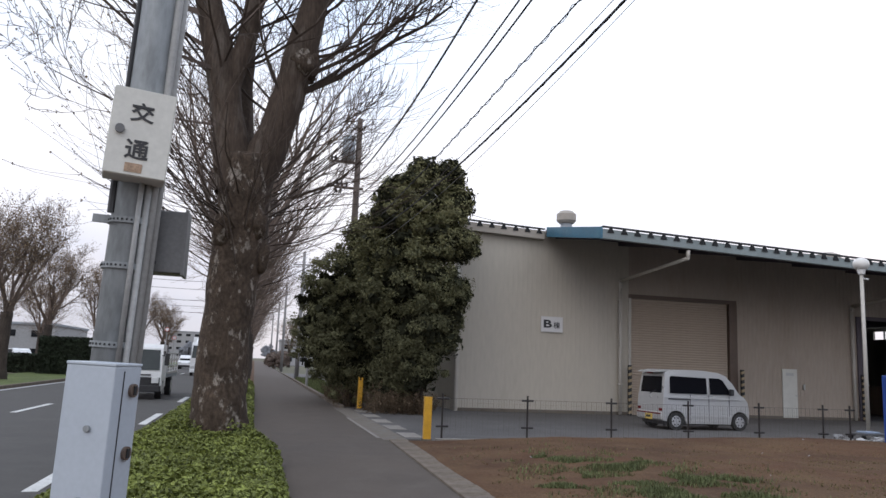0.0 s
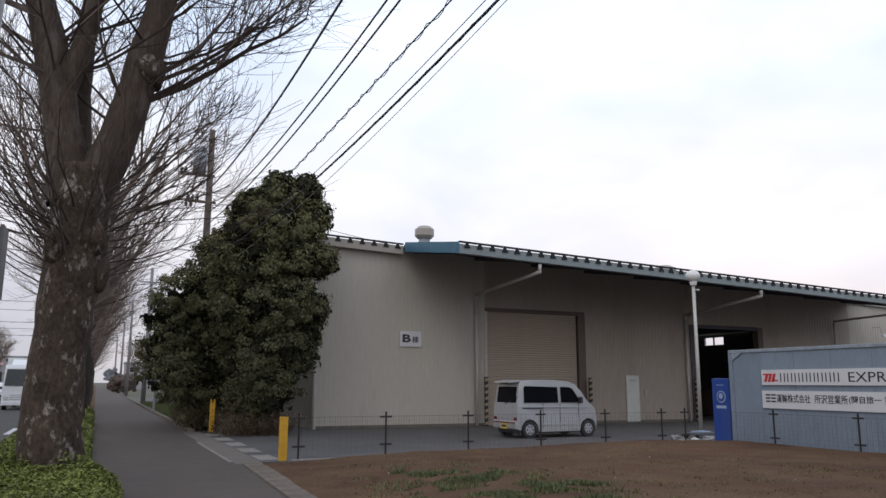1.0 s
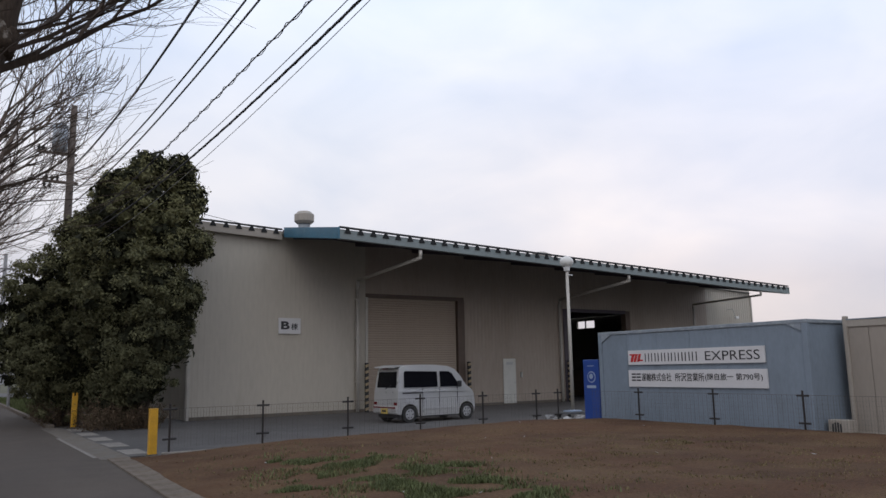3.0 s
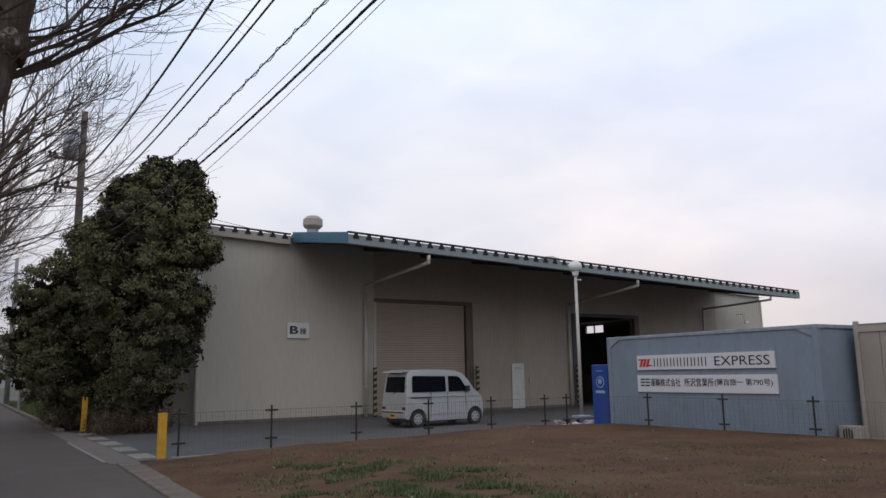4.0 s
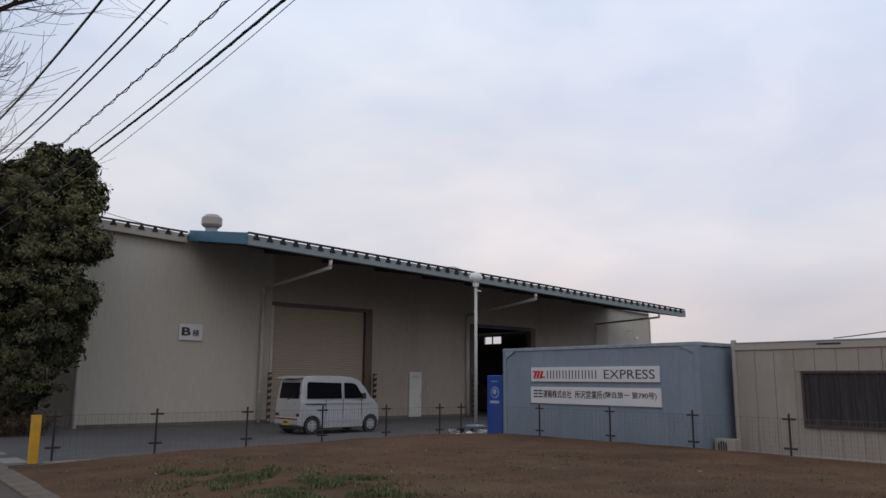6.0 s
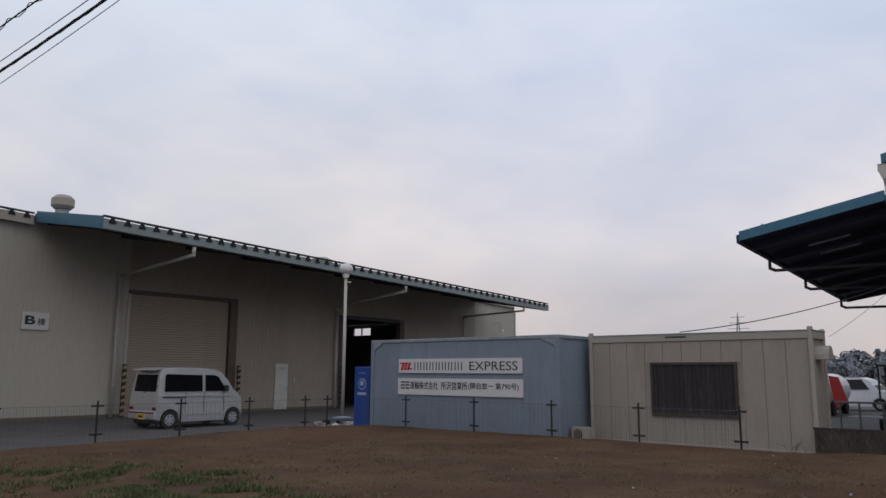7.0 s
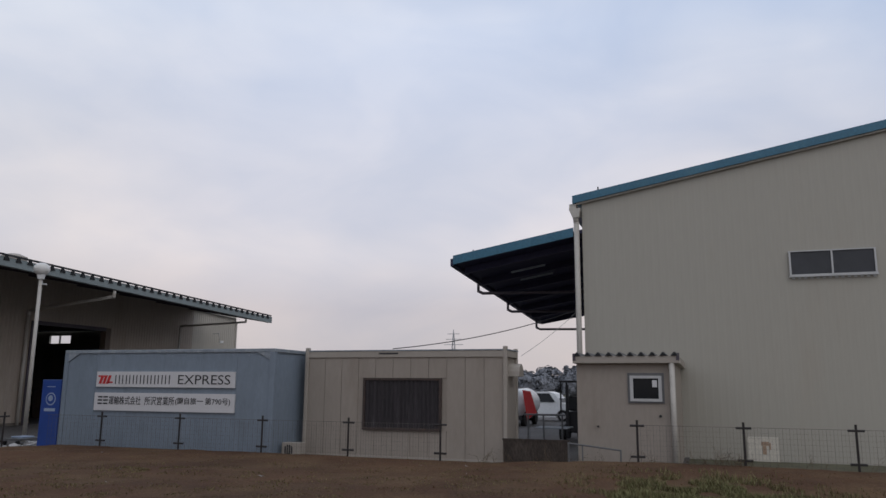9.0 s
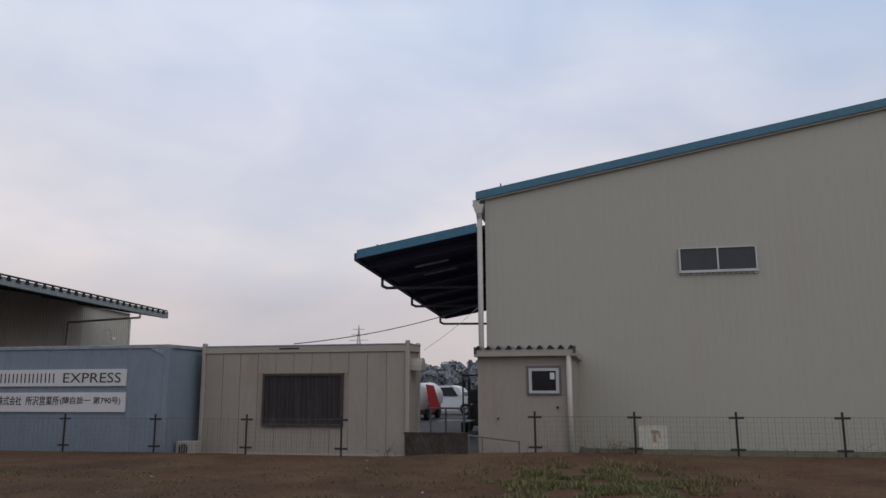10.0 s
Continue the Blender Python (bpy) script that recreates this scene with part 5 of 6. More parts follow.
# ---- steel pole with control boxes ----
def build_signal_pole():
    p = thing("signal_pole", (-0.64, 4.05, 0.05), "galvanised steel pole with straps and grey conduits", "pole")
    p.matrix_basis = pose(-0.735, 4.05, 0.05, 0, 1.75, 0)
    part("shaft", rod(bmesh.new(), (0, 0, -0.1), (0, 0, 6.0), 0.1, 0.092, n=24), "galv", p, "", True)
    for x, y, r, z0, z1 in ((0.075, -0.075, 0.017, 0.2, 2.62), (0.10, -0.045, 0.02, 0.2, 6.0), (0.045, -0.1, 0.013, 1.6, 2.62), (0.118, -0.005, 0.022, 0.2, 6.0)):
        part("conduit", rod(bmesh.new(), (x, y, z0), (x, y, z1), r, n=10), "conduit", p, "grey cable conduit", True)
    part("cable", rod(bmesh.new(), (-0.1, -0.03, 3.0), (-0.1, -0.03, 4.2), 0.013, n=8), "cable", p)
    part("cable", rod(bmesh.new(), (-0.09, -0.05, 2.35), (-0.095, -0.04, 2.6), 0.02, n=8), "blacktrim", p)
    for z in (1.68, 2.07, 2.30):
        s = part("strap", rod(bmesh.new(), (0, 0, z), (0, 0, z + 0.03), 0.112, n=24), "galv", p, "punched steel strap")
        for k in range(10):
            a = -math.pi * 0.95 + k * 0.2
            c = Vector((math.cos(a), math.sin(a), 0))
            part("hole", rod(bmesh.new(), c * 0.11 + Vector((0, 0, z + 0.015)), c * 0.114 + Vector((0, 0, z + 0.015)), 0.006, n=6), "dark", s)
    part("strap_end", B(-0.17, -0.08, -0.06, -0.04, 2.295, 2.335), "galv", p)

    b = thing("control_box", (-0.655, 3.84, 2.60), "ivory steel control box with two black characters", "control box", rz=2)
    b.matrix_basis = pose(-0.645, 3.88, 2.555, 0, 2.6, 10)
    part("case", B(-0.145, 0.145, -0.06, 0.10, 0, 0.445, 0.008), "boxwhite", b)
    part("door", B(-0.142, 0.142, -0.066, -0.06, 0.004, 0.441, 0.004), "boxwhite", b)
    T = Matrix.Translation
    lettering("交", "ink", b, T((-0.058, -0.068, 0.275)) @ FACE_SOUTH, 0.11, 0.098, bold=0.018)
    lettering("通", "ink", b, T((-0.06, -0.068, 0.085)) @ FACE_SOUTH, 0.11, 0.098, bold=0.018)
    part("lock", rod(bmesh.new(), (-0.095, -0.085, 0.225), (-0.095, -0.06, 0.225), 0.022, n=16), "steelgrey", b)
    part("sticker", B(-0.05, 0.03, -0.069, -0.064, 0.02, 0.065), "rust", b, "weathered brown sticker")

    c = thing("meter_cabinet", (-0.75, 3.72, 0.0), "pale grey steel cabinet with latches on the pole", "cabinet", rz=-24)
    c.matrix_basis = pose(-0.725, 3.72, 0.0, 0, 1.2, -24)
    part("case", B(-0.07, 0.17, -0.1, 0.1, 0.3, 1.65, 0.006), "boxgrey", c)
    part("lid", B(-0.072, 0.172, -0.103, 0.103, 1.65, 1.664, 0.004), "boxgrey", c)
    part("door_gap", B(0.168, 0.1725, -0.035, -0.029, 0.3, 1.63), "blacktrim", c)
    for z in (1.38, 1.08):
        part("rivet", rod(bmesh.new(), (0.07, -0.112, z), (0.07, -0.098, z), 0.015, n=12), "galv", c)
    for z in (1.545, 1.27):
        l = part("latch", rod(bmesh.new(), (0.165, 0.04, z), (0.185, 0.04, z), 0.03, n=16), "brown", c, "bronze latch")
        part("keyhole", B(0.184, 0.19, 0.03, 0.05, z - 0.02, z + 0.02), "dark", l)
    part("leg", B(-0.05, 0.15, -0.05, 0.08, -0.02, 0.3), "galv", c)
    d = thing("junction_box", (-0.45, 4.22, 2.13), "dark grey steel box fixed behind the pole", "control box")
    part("case", B(-0.12, 0.05, -0.08, 0.1, 0.0, 0.33, 0.006), "steelgrey", d)
    part("flange", B(0.04, 0.055, -0.09, 0.11, -0.01, 0.34), "steelgrey", d)
    part("bracket", rod(bmesh.new(), (-0.2, -0.15, 0.05), (-0.02, 0, 0.05), 0.02), "blacktrim", d)


build_signal_pole()


# ---- utility poles and cables ----
def build_utility_poles():
    p = thing("utility_pole", (3.82, 32.4, 0), "brown-grey utility pole with transformer and crossarms", "utility pole")
    part("shaft", rod(bmesh.new(), (0, 0, 0), (0, 0, 12.45), 0.19, 0.12, n=14), "pole", p, "", True)
    t = part("transformer", rod(bmesh.new(), (-0.45, -0.1, 10.5), (-0.45, -0.1, 11.5), 0.28, n=18), "trafo", p, "grey drum transformer", True)
    part("lid", rod(bmesh.new(), (-0.45, -0.1, 11.5), (-0.45, -0.1, 11.58), 0.3, 0.2, n=18), "trafo", t)
    part("crossarm", B(-1.25, 0.2, -0.06, 0.06, 10.36, 10.46), "pole", p)
    part("crossarm", B(-0.95, 0.3, -0.06, 0.06, 9.2, 9.3), "pole", p)
    for x, z in ((-1.15, 10.46), (-1.0, 10.46), (-0.85, 9.3), (-0.65, 9.3), (-0.45, 9.3), (-0.9, 9.0), (-0.7, 9.0)):
        part("insulator", rod(rod(bmesh.new(), (x, 0, z), (x, 0, z + 0.22), 0.05, 0.035, n=8), (x, 0, z + 0.1), (x, 0, z + 0.14), 0.08, n=8), "blacktrim", p)
    q = thing("utility_pole", (3.6, 66.0, 0), "plain grey utility pole beside the far footpath", "utility pole", "far utility poles")
    part("shaft", rod(bmesh.new(), (0, 0, 0), (0, 0, 11.0), 0.19, 0.12, n=12), "polegrey", q, "", True)
    part("crossarm", B(-0.9, 0.5, -0.05, 0.05, 9.8, 9.9), "polegrey", q)
    copy_thing(q, pose(3.4, 98, 0))
    copy_thing(q, pose(3.5, 130, 0))
    copy_thing(q, pose(3.3, 165, 0))
    copy_thing(q, pose(4.5, -3.1, 0))
    g = thing("sign_post", (3.2, 47.0, 0), "slim grey green post beside the footpath", "post")
    part("shaft", rod(bmesh.new(), (0, 0, 0), (0, 0, 7.2), 0.08, n=10), "polegrey", g)


def hang(name, a, b, sag, r, label, twist=0.0, mat="cable"):
    a, b = Vector(a), Vector(b)
    n = 60 if not twist else 240
    lines = [[]]
    if twist:
        lines.append([])
    for i in range(n + 1):
        t = i / n
        p = a.lerp(b, t) - Vector((0, 0, sag * 4 * t * (1 - t)))
        lines[0].append((p, r))
        if twist:
            k = i * 1.25
            lines[1].append((p + Vector((math.cos(k) * twist, 0, math.sin(k) * twist)), r * 0.6))
    v, f = tubes(lines, 5)
    return tagged(mesh_of(name, v, f, mat), label, "cable", "overhead cables")


def build_cables():
    far = 32.4
    hang("overhead_cable", (3.84, far, 9.86), (4.5, -3, 12.06), 1.28, 0.03, "thick black overhead power cable", 0.012)
    hang("overhead_cable", (3.84, far, 8.81), (4.5, -3, 9.95), 1.12, 0.02, "black overhead power cable")
    hang("overhead_cable", (3.84, far, 8.31), (4.5, -3, 9.37), 0.9, 0.02, "black overhead power cable")
    hang("overhead_cable", (3.84, far, 6.86), (4.5, -3, 7.61), 0.25, 0.012, "coiled grey telephone cable", 0.035)
    hang("overhead_cable", (3.84, far, 6.85), (4.5, -3, 7.53), 1.0, 0.02, "thick black telephone cable", 0.014)
    hang("overhead_cable", (3.80, far, 6.97), (4.46, -3, 7.66), 1.0, 0.007, "thin black wire above the telephone cable")
    hang("overhead_cable", (3.84, far, 6.19), (4.5, -3, 7.6), 0.97, 0.006, "thin pale drop wire", mat="conduit")
    hang("overhead_cable", (3.9, far, 9.6), (13.6, 33.0, 8.05), 0.15, 0.012, "thin drop wire to the warehouse roof")
    hang("overhead_cable", (21.9, 3.25, 4.0), (17.75, 7.2, 2.72), 0.16, 0.012, "black cable slung to the cabin roof")
    hang("overhead_cable", (21.9, 3.25, 3.95), (19.4, 4.3, 2.6), 0.06, 0.006, "thin cable to the cabin", mat="conduit")
    for k, (x, z) in enumerate(((-3.4, 11.2), (-3.8, 10.6), (-4.4, 9.5), (-5.0, 9.0), (-5.6, 8.4))):
        hang("overhead_cable", (-24.0, 92.0 + 4 * k, z - 0.4), (3.6, 98.0 + 5 * k, z), 0.5, 0.025, "cable across the far road")


build_utility_poles()
build_cables()



# ---- trees ----
def grow(lines, p, d, r, length, level, rng, up=0.08, wild=0.16, kids=2.0, least=0.005):
    n = 5 if level else 4
    line = [(p.copy(), r)]
    for i in range(n):
        d = (d + Vector((rng.gauss(0, wild), rng.gauss(0, wild), rng.gauss(0, wild) + up))).normalized()
        p = p + d * (length / n)
        ri = max(least, r * (1 - 0.68 * (i + 1) / n))
        line.append((p.copy(), ri))
        if level and i >= 1:
            k = int(kids) + (rng.random() < kids % 1)
            for _ in range(k):
                side = Vector((rng.gauss(0, 1), rng.gauss(0, 1), rng.gauss(0, 0.6)))
                side = (side - d * side.dot(d)).normalized()
                a = rng.uniform(0.35, 0.8)
                grow(lines, p, (d * math.cos(a) + side * math.sin(a)).normalized(), max(least, ri * 0.66), length * rng.uniform(0.4, 0.65), level - 1, rng, up, wild, kids, least)
    lines.append(line)


def trunk_mesh(line, seed):
    """A thick uneven stem from (point, radius) pairs."""
    fine = []
    for (p, r), (q, s) in zip(line, line[1:]):
        for k in range(6):
            fine.append((p.lerp(q, k / 6), r + (s - r) * k / 6))
    fine.append(line[-1])
    v, f = tubes([fine], 22)
    out = []
    for i, co in enumerate(v):
        c = fine[i // 22][0]
        w = 1 + 0.10 * noise.noise(co * 1.6 + Vector((seed, 0, 0))) + 0.06 * noise.noise(co * 4.5 + Vector((0, seed, 0)))
        out.append(c + (co - c) * w)
    return out, f


def build_near_tree():
    t = thing("zelkova_tree", (-0.5, 13.2, 0.05), "large bare street tree with mottled bark and burls", "tree")
    V = Vector
    v, f = trunk_mesh([(V((0, 0, -0.1)), 0.62), (V((0.01, 0, 0.35)), 0.5), (V((-0.01, 0, 1.0)), 0.45), (V((-0.01, 0, 2.0)), 0.40), (V((0.05, 0, 3.0)), 0.41), (V((0.11, 0, 3.5)), 0.48), (V((0.12, 0, 3.8)), 0.46), (V((0.12, 0, 4.4)), 0.45), (V((0.12, 0, 5.1)), 0.42)], 1.0)
    mesh_of("trunk", v, f, "bark", t, True, "thick mottled grey-brown trunk")
    limbs = [
        [(V((-0.02, 0, 4.5)), 0.36), (V((-0.16, 0.05, 5.3)), 0.3), (V((-0.36, 0.05, 6.3)), 0.27), (V((-0.62, 0.1, 7.4)), 0.25), (V((-0.95, 0.2, 8.6)), 0.21), (V((-1.3, 0.4, 10.2)), 0.15), (V((-1.5, 0.6, 12.0)), 0.08)],
        [(V((0.22, 0, 4.6)), 0.36), (V((0.5, 0.0, 5.4)), 0.31), (V((0.74, 0, 6.3)), 0.29), (V((0.92, 0, 7.2)), 0.29), (V((1.1, 0.0, 8.2)), 0.24), (V((1.45, 0.1, 10.0)), 0.16), (V((1.8, 0.2, 12.0)), 0.08)],
        [(V((0.0, 0.2, 5.0)), 0.24), (V((-0.1, 0.9, 6.6)), 0.2), (V((-0.1, 1.4, 8.2)), 0.16), (V((0.1, 2.0, 11.0)), 0.08)],
        [(V((-0.3, 0.05, 6.2)), 0.18), (V((-0.02, 0.0, 7.4)), 0.16), (V((0.12, -0.1, 8.6)), 0.13), (V((0.2, -0.2, 11.0)), 0.06)],
    ]
    for k, limb in enumerate(limbs):
        v, f = trunk_mesh(limb, 3.0 + k)
        mesh_of("limb", v, f, "limb", t, True)
    # burls where cut branches have grown over
    for c, r in ((V((0.48, -0.12, 3.35)), 0.17), (V((-0.1, -0.34, 3.75)), 0.22), (V((0.98, -0.08, 6.9)), 0.25), (V((0.35, -0.28, 3.9)), 0.19)):
        bm = bmesh.new()
        bmesh.ops.create_icosphere(bm, subdivisions=3, radius=r, matrix=Matrix.Translation(c))
        for q in bm.verts:
            q.co = c + (q.co - c) * (1 + 0.5 * noise.noise(q.co * 5) + 0.25 * noise.noise(q.co * 13))
            q.co.z = c.z + (q.co.z - c.z) * 1.5
        part("burl", bm, "bark", t, "", True)
    rng = random.Random(11)
    lines = []
    # long thin shoots round the burls of the trunk
    for i in range(105):
        a = rng.uniform(0, 2 * math.pi)
        z = rng.gauss(3.95, 0.38)
        d = V((math.cos(a), math.sin(a), rng.uniform(0.0, 0.95))).normalized()
        p = V((0.12, 0, z)) + V((math.cos(a), math.sin(a), 0)) * 0.4
        grow(lines, p, d, rng.uniform(0.010, 0.02), rng.uniform(1.5, 3.1), 1, rng, 0.07, 0.08, 0.9, 0.003)
    # boughs that leave the limbs
    for k, limb in enumerate(limbs):
        for i in range(32 if k < 2 else 18):
            j = rng.randrange(1, len(limb) - 1)
            s = rng.random()
            p = limb[j][0].lerp(limb[j + 1][0], s)
            r = limb[j][1]
            a = rng.uniform(0, 2 * math.pi)
            d = V((math.cos(a), abs(math.sin(a)) if rng.random() < 0.6 else math.sin(a), rng.uniform(0.25, 1.2))).normalized()
            grow(lines, p + d * r * 0.7, d, rng.uniform(0.016, 0.04), rng.uniform(1.8, 3.3), 2, rng, 0.05, 0.11, 1.3, 0.003)
    # the two great side boughs
    for p, d, r, ln in ((V((1.0, -0.1, 6.4)), V((1, 0.1, 0.45)), 0.075, 3.2), (V((1.05, 0.1, 6.5)), V((0.9, 0.3, 0.75)), 0.06, 3.0), (V((1.1, 0, 6.9)), V((0.8, 0.3, 0.9)), 0.065, 3.0), (V((1.1, -0.2, 6.7)), V((1, -0.2, 0.7)), 0.05, 3.0), (V((1.2, 0, 8.0)), V((0.8, -0.1, 0.8)), 0.06, 3.0), (V((0.7, 0, 4.9)), V((1, 0.2, 0.9)), 0.03, 1.9),
                        (V((-0.8, 0, 7.6)), V((-1, 0.3, 0.3)), 0.07, 4.2), (V((-0.7, 0, 7.0)), V((-1, 0.5, 0.25)), 0.05, 3.6), (V((-1.0, 0, 8.4)), V((-1, 0.1, 0.45)), 0.06, 4.0),
                        (V((-0.55, -0.1, 6.6)), V((-1, -0.1, 0.12)), 0.045, 3.6), (V((-0.35, -0.1, 5.6)), V((-1, 0.2, -0.02)), 0.03, 3.2), (V((-0.9, 0.1, 8.0)), V((-1, -0.2, 0.2)), 0.05, 4.0)):
        grow(lines, p, d.normalized(), r, ln, 3, rng, 0.09, 0.11, 1.3, 0.0055)
    v, f = tubes(lines, 3)
    tw = mesh_of("fine_branching", v, f, "twig", t, False, "fine bare brown twigs")
    tagged(tw, kind="stuff")
    # a few opening leaves at the tips of the boughs over the road
    rng2 = np.random.default_rng(5)
    tips = np.array([line[-1][0][:] for line in lines if line[-1][0].x < -1.6])
    if len(tips):
        pts = np.repeat(tips, 2, 0) + rng2.normal(0, 0.02, (2 * len(tips), 3))
        v, f = leaves(pts, np.tile([0, 0, 1.0], (len(pts), 1)), 0.05, 0.03, rng2)
        o = mesh_of("young_foliage", v, f, "bud", t)
        tagged(o, kind="stuff")


def build_row_trees():
    def one(at, seed, label, leafy, group, height=9.5):
        t = thing("street_tree", at, label, "tree", group)
        rng = random.Random(seed)
        V = Vector
        v, f = trunk_mesh([(V((0, 0, -0.1)), 0.42), (V((0, 0, 0.6)), 0.31), (V((0.03, 0, 2.2)), 0.28), (V((0.05, 0, 3.4)), 0.3)], seed)
        mesh_of("trunk", v, f, "bark2", t, True)
        lines, tips = [], []
        for k in range(5):
            a = k * 1.257 + rng.uniform(-0.3, 0.3)
            d = V((math.cos(a) * 0.34, math.sin(a) * 0.34, 1)).normalized()
            grow(lines, V((0.05, 0, 3.2)) + d * 0.1, d, 0.15, height * 0.56, 3, rng, 0.08, 0.10, 1.7, 0.007)
        for k in range(26):
            a = rng.uniform(0, 6.28)
            d = V((math.cos(a), math.sin(a), rng.uniform(0.2, 1.0))).normalized()
            grow(lines, V((0.05, 0, rng.uniform(2.9, 4.2))) + d * 0.25, d, 0.022, rng.uniform(1.3, 2.3), 1, rng, 0.06, 0.1, 1.0, 0.006)
        v, f = tubes(lines, 3)
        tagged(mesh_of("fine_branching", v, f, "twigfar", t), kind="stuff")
        if leafy:
            r2 = np.random.default_rng(seed)
            ends = np.array([q[0][:] for line in lines for q in line[1:] if q[0].z > 3.6])
            pts = ends[r2.integers(0, len(ends), 7000)] + r2.normal(0, 0.14, (7000, 3))
            v, f = leaves(pts, np.tile([0, 0, 1.0], (len(pts), 1)), 0.10, 0.07, r2)
            tagged(mesh_of("young_foliage", v, f, "bud", t, False, "thin brown young leaves"), kind="stuff")
        return t
    a = one((-0.5, 22.3, 0.05), 21, "bare street tree in a row along the footpath", False, "bare trees along the footpath")
    for i, y in enumerate((31.5, 40.5, 50, 60, 71, 83, 96, 112, 130)):
        copy_thing(a, pose(-0.55, y, 0.05, 0, 0, 70 * (i + 1)))
    b = one((-16.0, 50.0, 0.1), 31, "street tree with thin brown young leaves", True, "young-leaved trees beyond the road", 6.3)
    for i, (x, y) in enumerate(((-15.2, 62), (-12.4, 42.5), (-14.0, 74), (-14.0, 84), (-14.0, 100), (-13.5, 120), (-26, 66), (-24, 95), (6.5, 150), (-16, 150))):
        copy_thing(b, pose(x, y, 0.1, 0, 0, 47 * (i + 1)))


build_near_tree()
build_row_trees()


# ---- evergreen bushes, hedges, grass ----
def clumps(balls, per, size, count, rng, shell_in=0.72):
    """Points and outward normals of leaf clumps spread over the skins of ellipsoids (x, y, z, rx, ry, rz)."""
    P, Q = [], []
    for x, y, z, rx, ry, rz in balls:
        c, r = np.array([x, y, z]), np.array([rx, ry, rz])
        for _ in range(int(per * min(1.3, 0.3 + 0.45 * rx * rz)) if per > 50 else per):
            u = rng.normal(0, 1, 3)
            u /= np.linalg.norm(u)
            far = rng.random() < 0.2
            k = c + u * r * (rng.uniform(1.08, 1.42) if far else rng.uniform(shell_in, 1.08))
            w = rng.normal(0, 1, (count, 3))
            w /= np.linalg.norm(w, axis=1)[:, None]
            s = size * (rng.uniform(0.35, 0.6) if far else rng.uniform(0.6, 1.25))
            P.append(k + w * s * rng.uniform(0.1, 1.25, (count, 1)) * np.array([1, 1, 0.75]))
            Q.append(w + u * 0.7 + np.array([0, 0, 0.35]))
    return np.concatenate(P), np.concatenate(Q)


